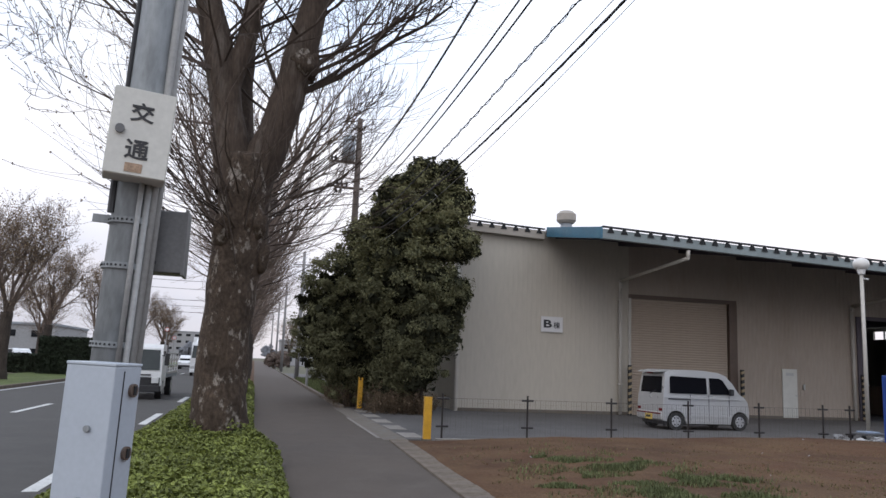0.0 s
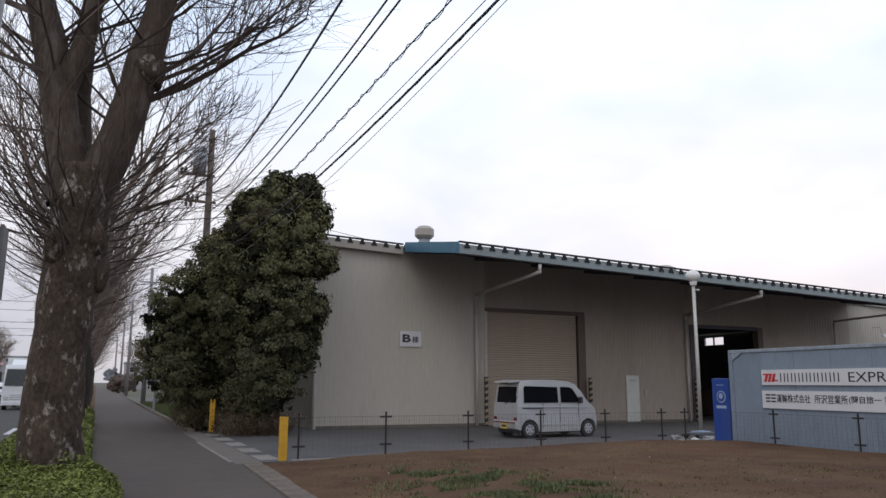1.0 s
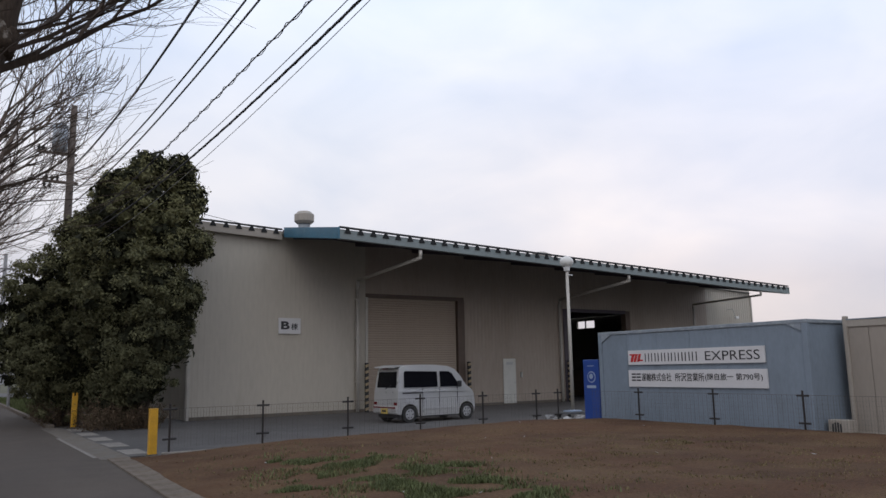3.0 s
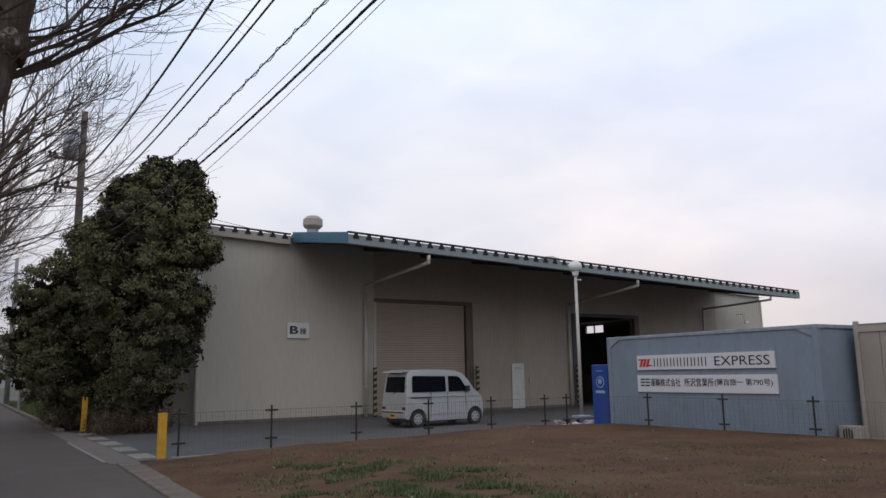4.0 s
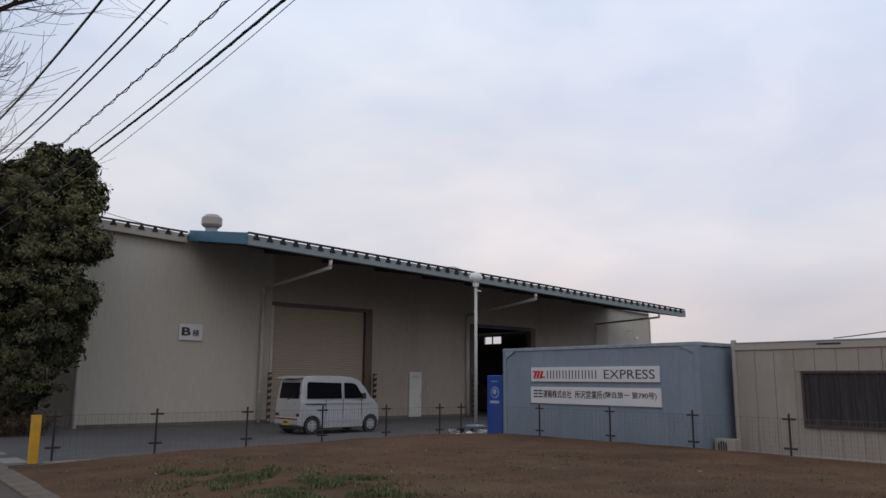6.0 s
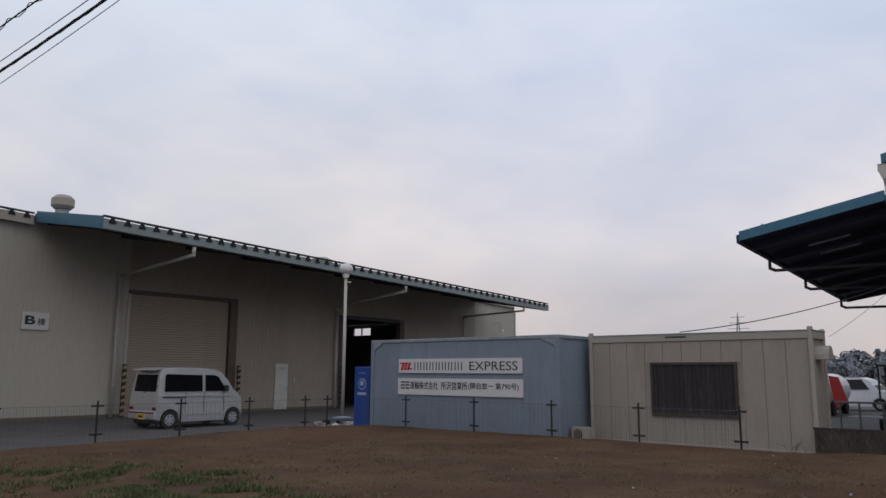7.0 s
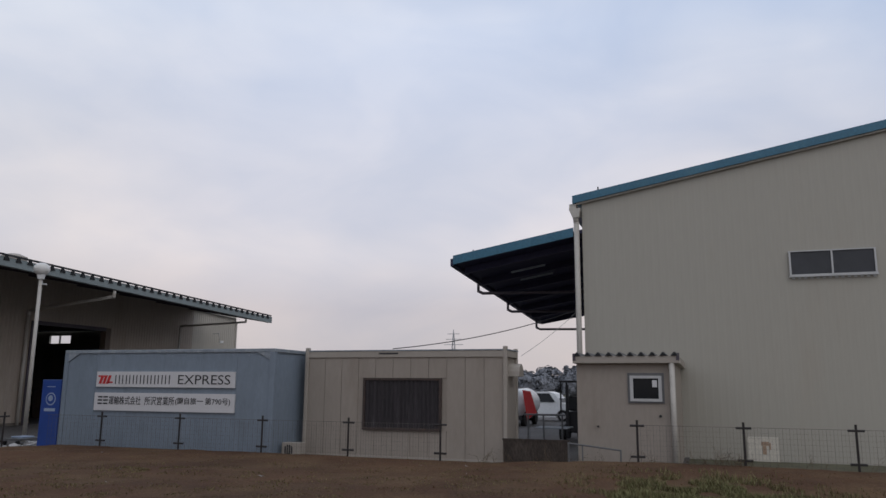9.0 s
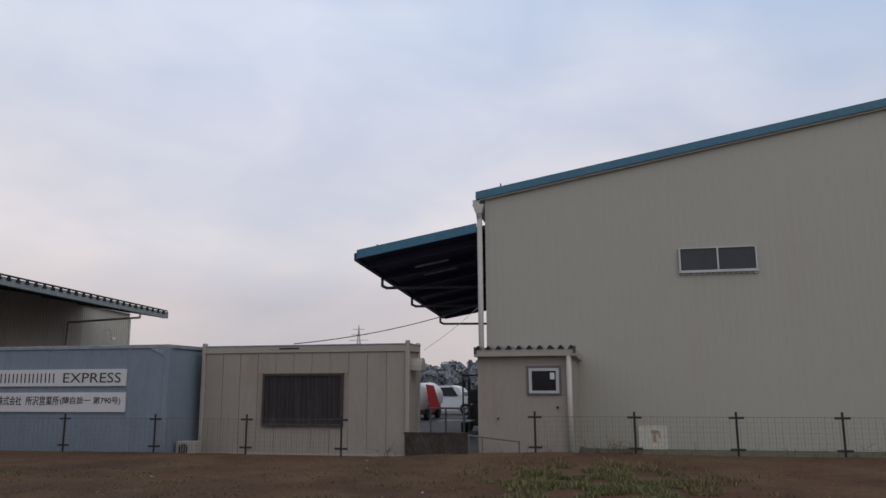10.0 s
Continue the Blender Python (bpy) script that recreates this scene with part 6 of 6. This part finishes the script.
def build_evergreens():
    rng = np.random.default_rng(8)
    T = [
        ("tall dark evergreen tree beside the warehouse corner", (5.5, 26.3, 0), [(0.0, 0.1, 7.4, 1.2, 1.1, 1.3), (0.75, 0.1, 7.0, 0.8, 0.9, 0.9), (-0.65, 0.1, 7.2, 0.75, 0.8, 0.7), (0.1, 0, 8.55, 0.4, 0.45, 0.6), (0.95, 0, 8.5, 0.38, 0.4, 0.6), (1.3, 0, 7.7, 0.4, 0.5, 0.5), (-0.5, 0, 8.1, 0.3, 0.4, 0.45), (-1.1, 0, 7.75, 0.22, 0.3, 0.4), (-1.25, 0.2, 6.9, 0.5, 0.6, 0.6), (0.6, 0, 6.1, 1.3, 1.2, 0.8), (1.5, 0, 6.0, 0.5, 0.6, 0.45), (-0.8, 0, 6.0, 1.35, 1.3, 1.2), (0.25, -0.2, 4.6, 1.25, 1.3, 0.9), (1.3, 0, 4.25, 0.45, 0.6, 0.5), (-0.7, -0.1, 4.4, 1.3, 1.3, 1.2), (0.05, -0.1, 3.0, 1.05, 1.3, 1.0), (0.95, 0, 2.6, 0.38, 0.5, 0.45), (1.0, 0.1, 3.45, 0.5, 0.6, 0.5), (-0.4, 0.7, 1.0, 0.8, 0.8, 0.9), (0, 0, 1.7, 0.85, 1.1, 1.0), (-0.6, 0, 2.6, 1.0, 1.2, 1.0)]),
        ("broad dark evergreen bush overhanging the footpath", (3.65, 29.3, 0), [(-0.35, 0, 4.5, 1.75, 1.6, 1.8), (0.2, -0.2, 2.4, 1.7, 1.6, 1.7), (-0.7, 0.2, 2.3, 1.3, 1.7, 1.3), (0.6, 0.2, 5.7, 1.3, 1.3, 1.4), (0.3, 0.1, 6.5, 0.7, 0.8, 0.8), (0.7, -0.6, 1.5, 1.1, 1.0, 1.0), (-0.9, 0, 3.3, 1.3, 1.4, 1.2)]),
        ("dark evergreen bush behind the footpath edge", (4.3, 33.4, 0), [(0, 0, 2.6, 1.6, 2.2, 2.0), (0.3, 0.6, 4.0, 1.4, 1.6, 1.5), (-0.4, 2.0, 1.6, 1.1, 1.6, 1.2)]),
    ]
    for label, at, balls in T:
        t = thing("evergreen_tree", at, label, "tree")
        lines = []
        for k in range(5):
            a = k * 1.25
            lines.append([(Vector((0.15 * math.cos(a), 0.15 * math.sin(a), -0.05)), 0.09), (Vector((0.4 * math.cos(a), 0.4 * math.sin(a), 1.2)), 0.07), (Vector((0.7 * math.cos(a), 0.7 * math.sin(a), 2.8)), 0.05), (Vector((0.5 * math.cos(a), 0.5 * math.sin(a), 4.8)), 0.03)])
        v, f = tubes(lines, 7)
        mesh_of("trunk", v, f, "bark2", t, True)
        p, q = clumps(balls, 66, 0.36, 190, rng)
        # paler leaves become more common above about 5.8 m
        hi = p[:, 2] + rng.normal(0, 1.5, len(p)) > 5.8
        v, f = leaves(p[~hi], q[~hi], 0.12, 0.052, rng, 0.8)
        mesh_of("crown", v, f, "leaf", t, False, "dense glossy dark green leaves")
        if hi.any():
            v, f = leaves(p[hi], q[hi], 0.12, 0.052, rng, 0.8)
            mesh_of("upper_crown", v, f, "leaftop", t, False, "paler green leaves, mostly in the upper crown")
        # dark core leaves: the shade inside dense growth is put into their colour
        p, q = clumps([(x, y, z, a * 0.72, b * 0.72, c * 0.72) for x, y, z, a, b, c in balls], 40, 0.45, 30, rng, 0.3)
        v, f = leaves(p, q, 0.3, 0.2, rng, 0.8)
        mesh_of("inner_shade_growth", v, f, "inner", t)
    # dry growth at the foot of the bushes
    lines, P = [], []
    r = random.Random(3)
    for i in range(330):
        x, y = r.uniform(4.0, 6.0), r.uniform(25.2, 27.4)
        if i > 250:
            x, y = r.uniform(3.0, 4.2), r.uniform(28, 33)
        p = Vector((x, y, 0))
        grow(lines, p, Vector((r.gauss(0, 0.5), r.gauss(0, 0.5), 1)).normalized(), 0.008, r.uniform(0.3, 0.75), 1, r, 0.0, 0.2, 1.0, 0.004)
    s = thing("dry_undergrowth", (0, 0, 0), "dry brown twigs and leaves under the evergreens", "undergrowth", kind="stuff")
    v, f = tubes(lines, 3)
    mesh_of("stems", v, f, "dry", s)
    ends = np.array([q[0][:] for line in lines for q in line[1:]])
    pts = ends[rng.integers(0, len(ends), 4000)] + rng.normal(0, 0.05, (4000, 3))
    pts[:, 2] = np.maximum(pts[:, 2], 0.02)
    v, f = leaves(pts, np.tile([0, 0, 1.0], (len(pts), 1)), 0.09, 0.05, rng)
    mesh_of("dry_leaves", v, f, "dry", s)


def azalea_edge(y):
    """The footpath side of the shrubs, which draws back behind the near tree."""
    return 0.5 - 0.42 * smooth(12.2, 13.4, y)


def azalea_top(x, y):
    e = min((x + 1.95) / 0.35, (azalea_edge(y) - x) / 0.3, 1)
    foot = 0.32 * math.exp(-((x + 0.5) ** 2 / 0.9 + (y - 13.3) ** 2 / 1.6)) if y > 12.75 else 0.12 * math.exp(-((y - 12.75) ** 2) / 0.2)
    return 0.08 + foot + 0.30 * max(0, e) ** 0.5 + 0.07 * noise.noise((x * 1.3, y * 1.3, 5)) + 0.065 * noise.noise((x * 4.5, y * 4.5, 1))


def build_azalea(y0, y1, count, label, seed, size):
    rng = np.random.default_rng(seed)
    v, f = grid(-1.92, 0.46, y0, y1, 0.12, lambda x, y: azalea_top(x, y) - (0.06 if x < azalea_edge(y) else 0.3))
    bed = thing("azalea_hedge", (0, 0, 0.03), label, "hedge", kind="stuff")
    # body under the leaves, coloured as their shade
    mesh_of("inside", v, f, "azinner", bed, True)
    x, y = rng.uniform(-1.97, 0.53, count), rng.uniform(y0 - 0.05, y1 + 0.05, count)
    keep = np.array([a < azalea_edge(b) + 0.03 for a, b in zip(x, y)])
    x, y, count = x[keep], y[keep], int(keep.sum())
    z = np.array([azalea_top(a, b) for a, b in zip(x, y)]) + rng.uniform(-0.09, 0.035, count)
    p = np.stack([x, y, z], 1)
    v, f = leaves(p, np.tile([0, 0, 0.9], (count, 1)), size, size * 0.45, rng, 0.55)
    mesh_of("foliage", v, f, "azalea", bed, False, "small bright green leaves")


def build_hedges():
    build_azalea(5.4, 12.65, 64000, "low bright green azalea hedge on the verge", 2, 0.072)
    build_azalea(19.2, 46.0, 22000, "low shrubs along the far verge", 4, 0.12)
    build_azalea(12.75, 19.0, 22000, "low azalea shrubs round the tree's foot", 3, 0.08)
    rng = np.random.default_rng(14)
    for name, x0, x1, y0, y1, top, n, label in (("clipped_hedge", -13.6, -10.6, 54, 76, 2.35, 16000, "tall dark clipped hedge beyond the road"), ("low_hedge", -24, -14.2, 56, 60, 1.15, 9000, "low dark green clipped hedge")):
        h = thing(name, (0, 0, 0.1), label, "hedge")
        # core box in the painted shade colour of the bushes
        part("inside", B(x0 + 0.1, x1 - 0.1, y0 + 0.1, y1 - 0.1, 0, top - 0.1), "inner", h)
        u = rng.integers(0, 3, n)
        x, y, z = rng.uniform(x0, x1, n), rng.uniform(y0, y1, n), rng.uniform(0.02, top, n)
        y = np.where(u == 0, y0, y)
        x = np.where(u == 1, x1, x)
        z = np.where(u == 2, top, z)
        p = np.stack([x, y, z], 1) + rng.normal(0, 0.05, (n, 3))
        nv = np.stack([(u == 1) * 1.0, (u == 0) * -1.0, (u == 2) * 1.0], 1)
        v, f = leaves(p, nv, 0.2, 0.13, rng, 0.7)
        mesh_of("leaves", v, f, "hedge", h)


def build_grass():
    rng = np.random.default_rng(6)

    def tufts(name, spots, label, mat, h):
        V, F = [], []
        for cx, cy, sx, sy, n in spots:
            x, y = rng.normal(cx, sx, n), rng.normal(cy, sy, n)
            keep = (x > 3.35) & (x < 16.2)
            for a, b in zip(x[keep], y[keep]):
                k = noise.noise((a * 1.8, b * 1.8, 2.0))
                if k < -0.05:
                    continue
                z = lot_height(a, b)
                t = rng.uniform(0, 6.28)
                hh = h * rng.uniform(0.4, 1.2) * (0.6 + k)
                w = 0.012
                dx, dy = math.cos(t), math.sin(t)
                lean = rng.uniform(0.1, 0.9) * hh
                i = len(V)
                V += [(a - dy * w, b + dx * w, z - 0.01), (a + dy * w, b - dx * w, z - 0.01), (a + dx * lean + dy * w * 0.5, b + dy * lean, z + hh)]
                F.append((i, i + 1, i + 2))
        o = mesh_of(name, V, F, mat)
        tagged(o, label, "grass", "", "stuff")
    tufts("weed_patch", [(x, y, 0.17, 0.2, 1100) for x, y in ((5.05, 12.74), (5.44, 12.0), (5.8, 11.3), (5.37, 10.04), (5.3, 9.04), (6.19, 9.95), (5.31, 7.92), (6.11, 8.36), (6.03, 7.32), (4.21, 9.95), (4.82, 8.32), (6.72, 9.81), (6.31, 11.89), (4.76, 10.87), (5.9, 6.4))] + [(5.6, 10.0, 0.8, 1.7, 5000), (5.5, 7.6, 0.6, 0.9, 2500)], "green weeds and grass on the bare soil", "grass", 0.085)
    tufts("weed_patch", [(5.5, 10.4, 0.9, 1.8, 7000), (12.0, 9.6, 0.5, 0.5, 900)], "thin pale grass between the weeds", "straw", 0.05)
    tufts("dry_grass", [(9.5, 8.5, 3.0, 3.6, 26000), (12.5, 2.0, 1.8, 2.5, 9000)], "short dry grass scattered over the bare soil", "straw", 0.028)
    tufts("dry_grass", [(12.3, 0.2, 0.9, 0.7, 9000), (11.9, -1.0, 0.7, 0.6, 4000)], "thin dry grass on the bare soil", "straw", 0.09)
    tufts("green_tuft", [(11.7, 0.1, 0.9, 0.55, 9000), (11.2, -0.7, 0.8, 0.4, 4000)], "tuft of yellowish green grass on the soil", "grasspale", 0.11)
    # dry weeds at the foot of the wall and along the fence
    r = random.Random(31)
    lines = []
    for i in range(120):
        x, y = (r.uniform(15.6, 16.2), r.uniform(-7, 4.5)) if i % 3 else (r.uniform(15.7, 16.1), r.gauss(-0.5, 0.3))
        grow(lines, Vector((x, y, lot_height(x, y) - 0.02)), Vector((r.gauss(0, 0.5), r.gauss(0, 0.5), 1)).normalized(), 0.004, r.uniform(0.08, 0.3), 1, r, 0.0, 0.2, 1.0, 0.002)
    v, f = tubes(lines, 3)
    tagged(mesh_of("dry_weeds", v, f, "dry"), "thin dry weeds along the mesh fence", "weeds", "", "stuff")
    # clods and stones
    r = random.Random(9)
    V, F = [], []
    for i in range(700):
        x, y = r.uniform(3.5, 15.8), r.uniform(-6, 15.9)
        s = r.uniform(0.008, 0.035)
        z = lot_height(x, y)
        k = len(V)
        for q in range(5):
            a = q * 1.257 + r.random()
            V.append((x + s * math.cos(a), y + s * math.sin(a), z - 0.01))
        V.append((x, y, z + s * r.uniform(0.5, 1.0)))
        F += [(k + q, k + (q + 1) % 5, k + 5) for q in range(5)]
    tagged(mesh_of("clods", V, F, "soil"), "small clods of brown soil and stones", "soil", "", "stuff")
    V, F = [], []
    for i in range(22):
        x, y = r.uniform(3.8, 15.6), r.uniform(2, 15.6)
        s, z, a = r.uniform(0.015, 0.045), lot_height(x, y) + 0.012, r.uniform(0, 3)
        k = len(V)
        c, d = math.cos(a) * s, math.sin(a) * s
        V += [(x - c, y - d, z), (x + d * 0.5, y - c * 0.5, z + 0.01), (x + c, y + d, z + 0.02), (x - d * 0.5, y + c * 0.5, z)]
        F.append((k, k + 1, k + 2, k + 3))
    tagged(mesh_of("litter", V, F, "rubbish"), "scraps of pale litter on the soil", "litter", "", "stuff")
    # far verge grass on the right of the footpath
    V, F = [], []
    for i in range(9000):
        x, y = r.uniform(3.3, 5.0), r.uniform(34, 62)
        a, h = r.uniform(0, 6.28), r.uniform(0.1, 0.4)
        k = len(V)
        V += [(x - 0.02, y, 0), (x + 0.02, y, 0), (x + 0.1 * math.cos(a), y + 0.1 * math.sin(a), h)]
        F.append((k, k + 1, k + 2))
    tagged(mesh_of("verge_grass", V, F, "grass"), "long grass beside the far footpath", "grass", "", "stuff")


build_evergreens()
build_hedges()
build_grass()


# ---- behind the huts and far off ----
def build_beyond():
    m = thing("road_sweeper", (36.0, 8.1, 0), "red and white rear of a parked tank truck", "truck")
    part("tank", rod(bmesh.new(), (0, 0.7, 0.95), (3.5, 0.7, 1.05), 0.75, n=20), "carwhite", m, "white round tank", True)
    part("tail_panel", prism(bmesh.new(), [(-0.17, 0.31), (-0.63, 0.66), (-0.33, 1.64), (0.05, 1.7)], "x", -0.1, 0.0), "red", m, "slanted red panel")
    part("chassis", B(-0.1, 3.5, 0.1, 1.4, 0.3, 0.5), "blacktrim", m)
    for x in (0.4, 2.8):
        part("wheel", rod(bmesh.new(), (x, 0.0, 0.35), (x, 0.2, 0.35), 0.35, n=16), "tyre", m)
    build_small_car((43.0, 6.6, -0.004), "white hatchback parked side-on beyond the huts", rz=-6)
    f = thing("forklift", (27.5, 4.5, 0), "dark forklift with mast and overhead guard", "forklift")
    part("body", B(-0.2, 1.3, -0.45, -0.02, 0.25, 1.0, 0.05), "blacktrim", f)
    for x, y in ((0.0, -0.42), (0.0, 0.28), (1.2, -0.42), (1.2, 0.28)):
        part("guard_post", rod(bmesh.new(), (x, y, 0.9), (x, y, 2.0), 0.03), "blacktrim", f)
    part("guard_roof", B(-0.1, 1.3, -0.45, 0.32, 2.0, 2.06), "blacktrim", f)
    part("seat", B(0.4, 0.8, -0.3, 0.1, 1.0, 1.5, 0.05), "blacktrim", f)
    part("mast", B(-0.35, -0.25, -0.42, -0.34, 0.1, 2.05), "blacktrim", f)
    part("mast", B(-0.35, -0.25, -0.05, 0.05, 0.1, 1.9), "blacktrim", f)
    for x in (0.1, 1.1):
        part("wheel", rod(bmesh.new(), (x, -0.5, 0.25), (x, -0.3, 0.25), 0.25, n=16), "tyre", f)
        part("wheel", rod(bmesh.new(), (x, 0.15, 0.25), (x, 0.34, 0.25), 0.25, n=16), "tyre", f)
    k = thing("pallet_rack", (24.5, 4.7, 0), "low dark steel trestles with a sheet on them", "rack")
    for y in (-0.5, 0.1, 0.6):
        part("leg", rod(bmesh.new(), (0, y, 0), (0, y, 0.95), 0.03), "steelgrey", k)
    part("beam", rod(bmesh.new(), (0, -0.6, 0.95), (0, 0.75, 0.95), 0.03), "steelgrey", k)
    part("sheet", B(0.3, 1.5, -0.6, 0.5, 0.5, 0.53), "fargrey", k)

    rng = np.random.default_rng(20)

    def far_trees(name, cx, cy, spread, n, h, label, mat="fartree"):
        balls = []
        for i in range(n):
            u = rng.uniform(-1, 1, 2) * spread
            hh = h * rng.uniform(0.6, 1.1)
            balls.append((cx + u[0], cy + u[1], hh * 0.6, h * 0.33, h * 0.33, hh * 0.42))
        p, q = clumps(balls, 40, h * 0.14, 90, rng, 0.5)
        v, fc = leaves(p, q, h * 0.12, h * 0.1, rng, 0.2)
        o = mesh_of(name, v, fc, mat)
        tagged(o, label, "trees", "", "stuff")
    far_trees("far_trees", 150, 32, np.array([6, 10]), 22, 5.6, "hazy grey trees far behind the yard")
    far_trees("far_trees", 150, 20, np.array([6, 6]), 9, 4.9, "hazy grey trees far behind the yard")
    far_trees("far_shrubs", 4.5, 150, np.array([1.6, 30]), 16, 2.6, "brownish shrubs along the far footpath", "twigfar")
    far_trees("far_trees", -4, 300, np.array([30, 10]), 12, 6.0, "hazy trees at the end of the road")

    def building(at, w, d, h, label, rows, cols, wall="farwall"):
        b = thing("far_building", at, label, "building")
        part("wall", B(0, w, 0, d, 0, h), wall, b)
        part("roof", B(-0.2, w + 0.2, -0.2, d + 0.2, h, h + 0.3), "fargrey", b)
        for r in range(rows):
            for c in range(cols):
                x, z = w * (c + 0.25) / cols, h * (r + 0.35) / rows
                part("window", B(x, x + w * 0.5 / cols, -0.06, 0.02, z, z + h * 0.35 / rows), "glass", b)
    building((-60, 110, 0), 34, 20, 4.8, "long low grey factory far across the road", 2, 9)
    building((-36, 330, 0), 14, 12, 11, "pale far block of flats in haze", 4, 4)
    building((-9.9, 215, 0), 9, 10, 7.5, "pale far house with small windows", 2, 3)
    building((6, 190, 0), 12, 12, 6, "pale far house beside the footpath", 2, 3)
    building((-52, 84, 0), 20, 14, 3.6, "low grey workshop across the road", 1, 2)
    for i, (x, y) in enumerate(((-20, 62), (-23, 63), (-26.5, 64), (-18.6, 70))):
        build_small_car((x, y, 0.06), "pale car parked across the road", rz=10 * i)
    # traffic signs by the far crossing
    for x, y, z in ((-10.4, 96, 4.6), (-10.3, 104, 3.8)):
        s = thing("traffic_sign", (x, y, 0), "round road sign on a slim pole", "sign")
        part("pole", rod(bmesh.new(), (0, 0, 0), (0, 0, z + 0.5), 0.05), "polegrey", s)
        part("disc", rod(bmesh.new(), (0, -0.06, z), (0, -0.03, z), 0.25, n=20), "red", s)
        part("face", rod(bmesh.new(), (0, -0.07, z), (0, -0.062, z), 0.19, n=20), "signwhite", s)

    # pylon on the horizon, lattice of four legs
    p = thing("power_pylon", (400, 132.3, 0), "pale lattice power pylon on the horizon", "pylon")
    lines = []
    for sx in (-1, 1):
        for sy in (-1, 1):
            lines.append([(Vector((sx * 2.6, sy * 2.6, 0)), 0.22), (Vector((sx * 0.7, sy * 0.7, 24)), 0.18), (Vector((0, 0, 34)), 0.15)])
    for k in range(12):
        z0, z1 = 2 * k, 2 * k + 2
        a, b = 2.6 - 1.9 * z0 / 24, 2.6 - 1.9 * z1 / 24
        for s in (-1, 1):
            lines.append([(Vector((-a * s, -a, z0)), 0.1), (Vector((b * s, -b, z1)), 0.1)])
            lines.append([(Vector((-a, -a * s, z0)), 0.1), (Vector((-b, b * s, z1)), 0.1)])
    v, fc = tubes(lines, 4)
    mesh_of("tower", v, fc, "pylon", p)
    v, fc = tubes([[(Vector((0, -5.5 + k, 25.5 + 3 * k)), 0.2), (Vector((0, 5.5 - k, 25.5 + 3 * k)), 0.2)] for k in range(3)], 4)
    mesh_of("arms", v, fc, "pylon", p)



build_beyond()


def motions():
    for ob, rows in MOVING:
        walk(ob, rows)


motions()
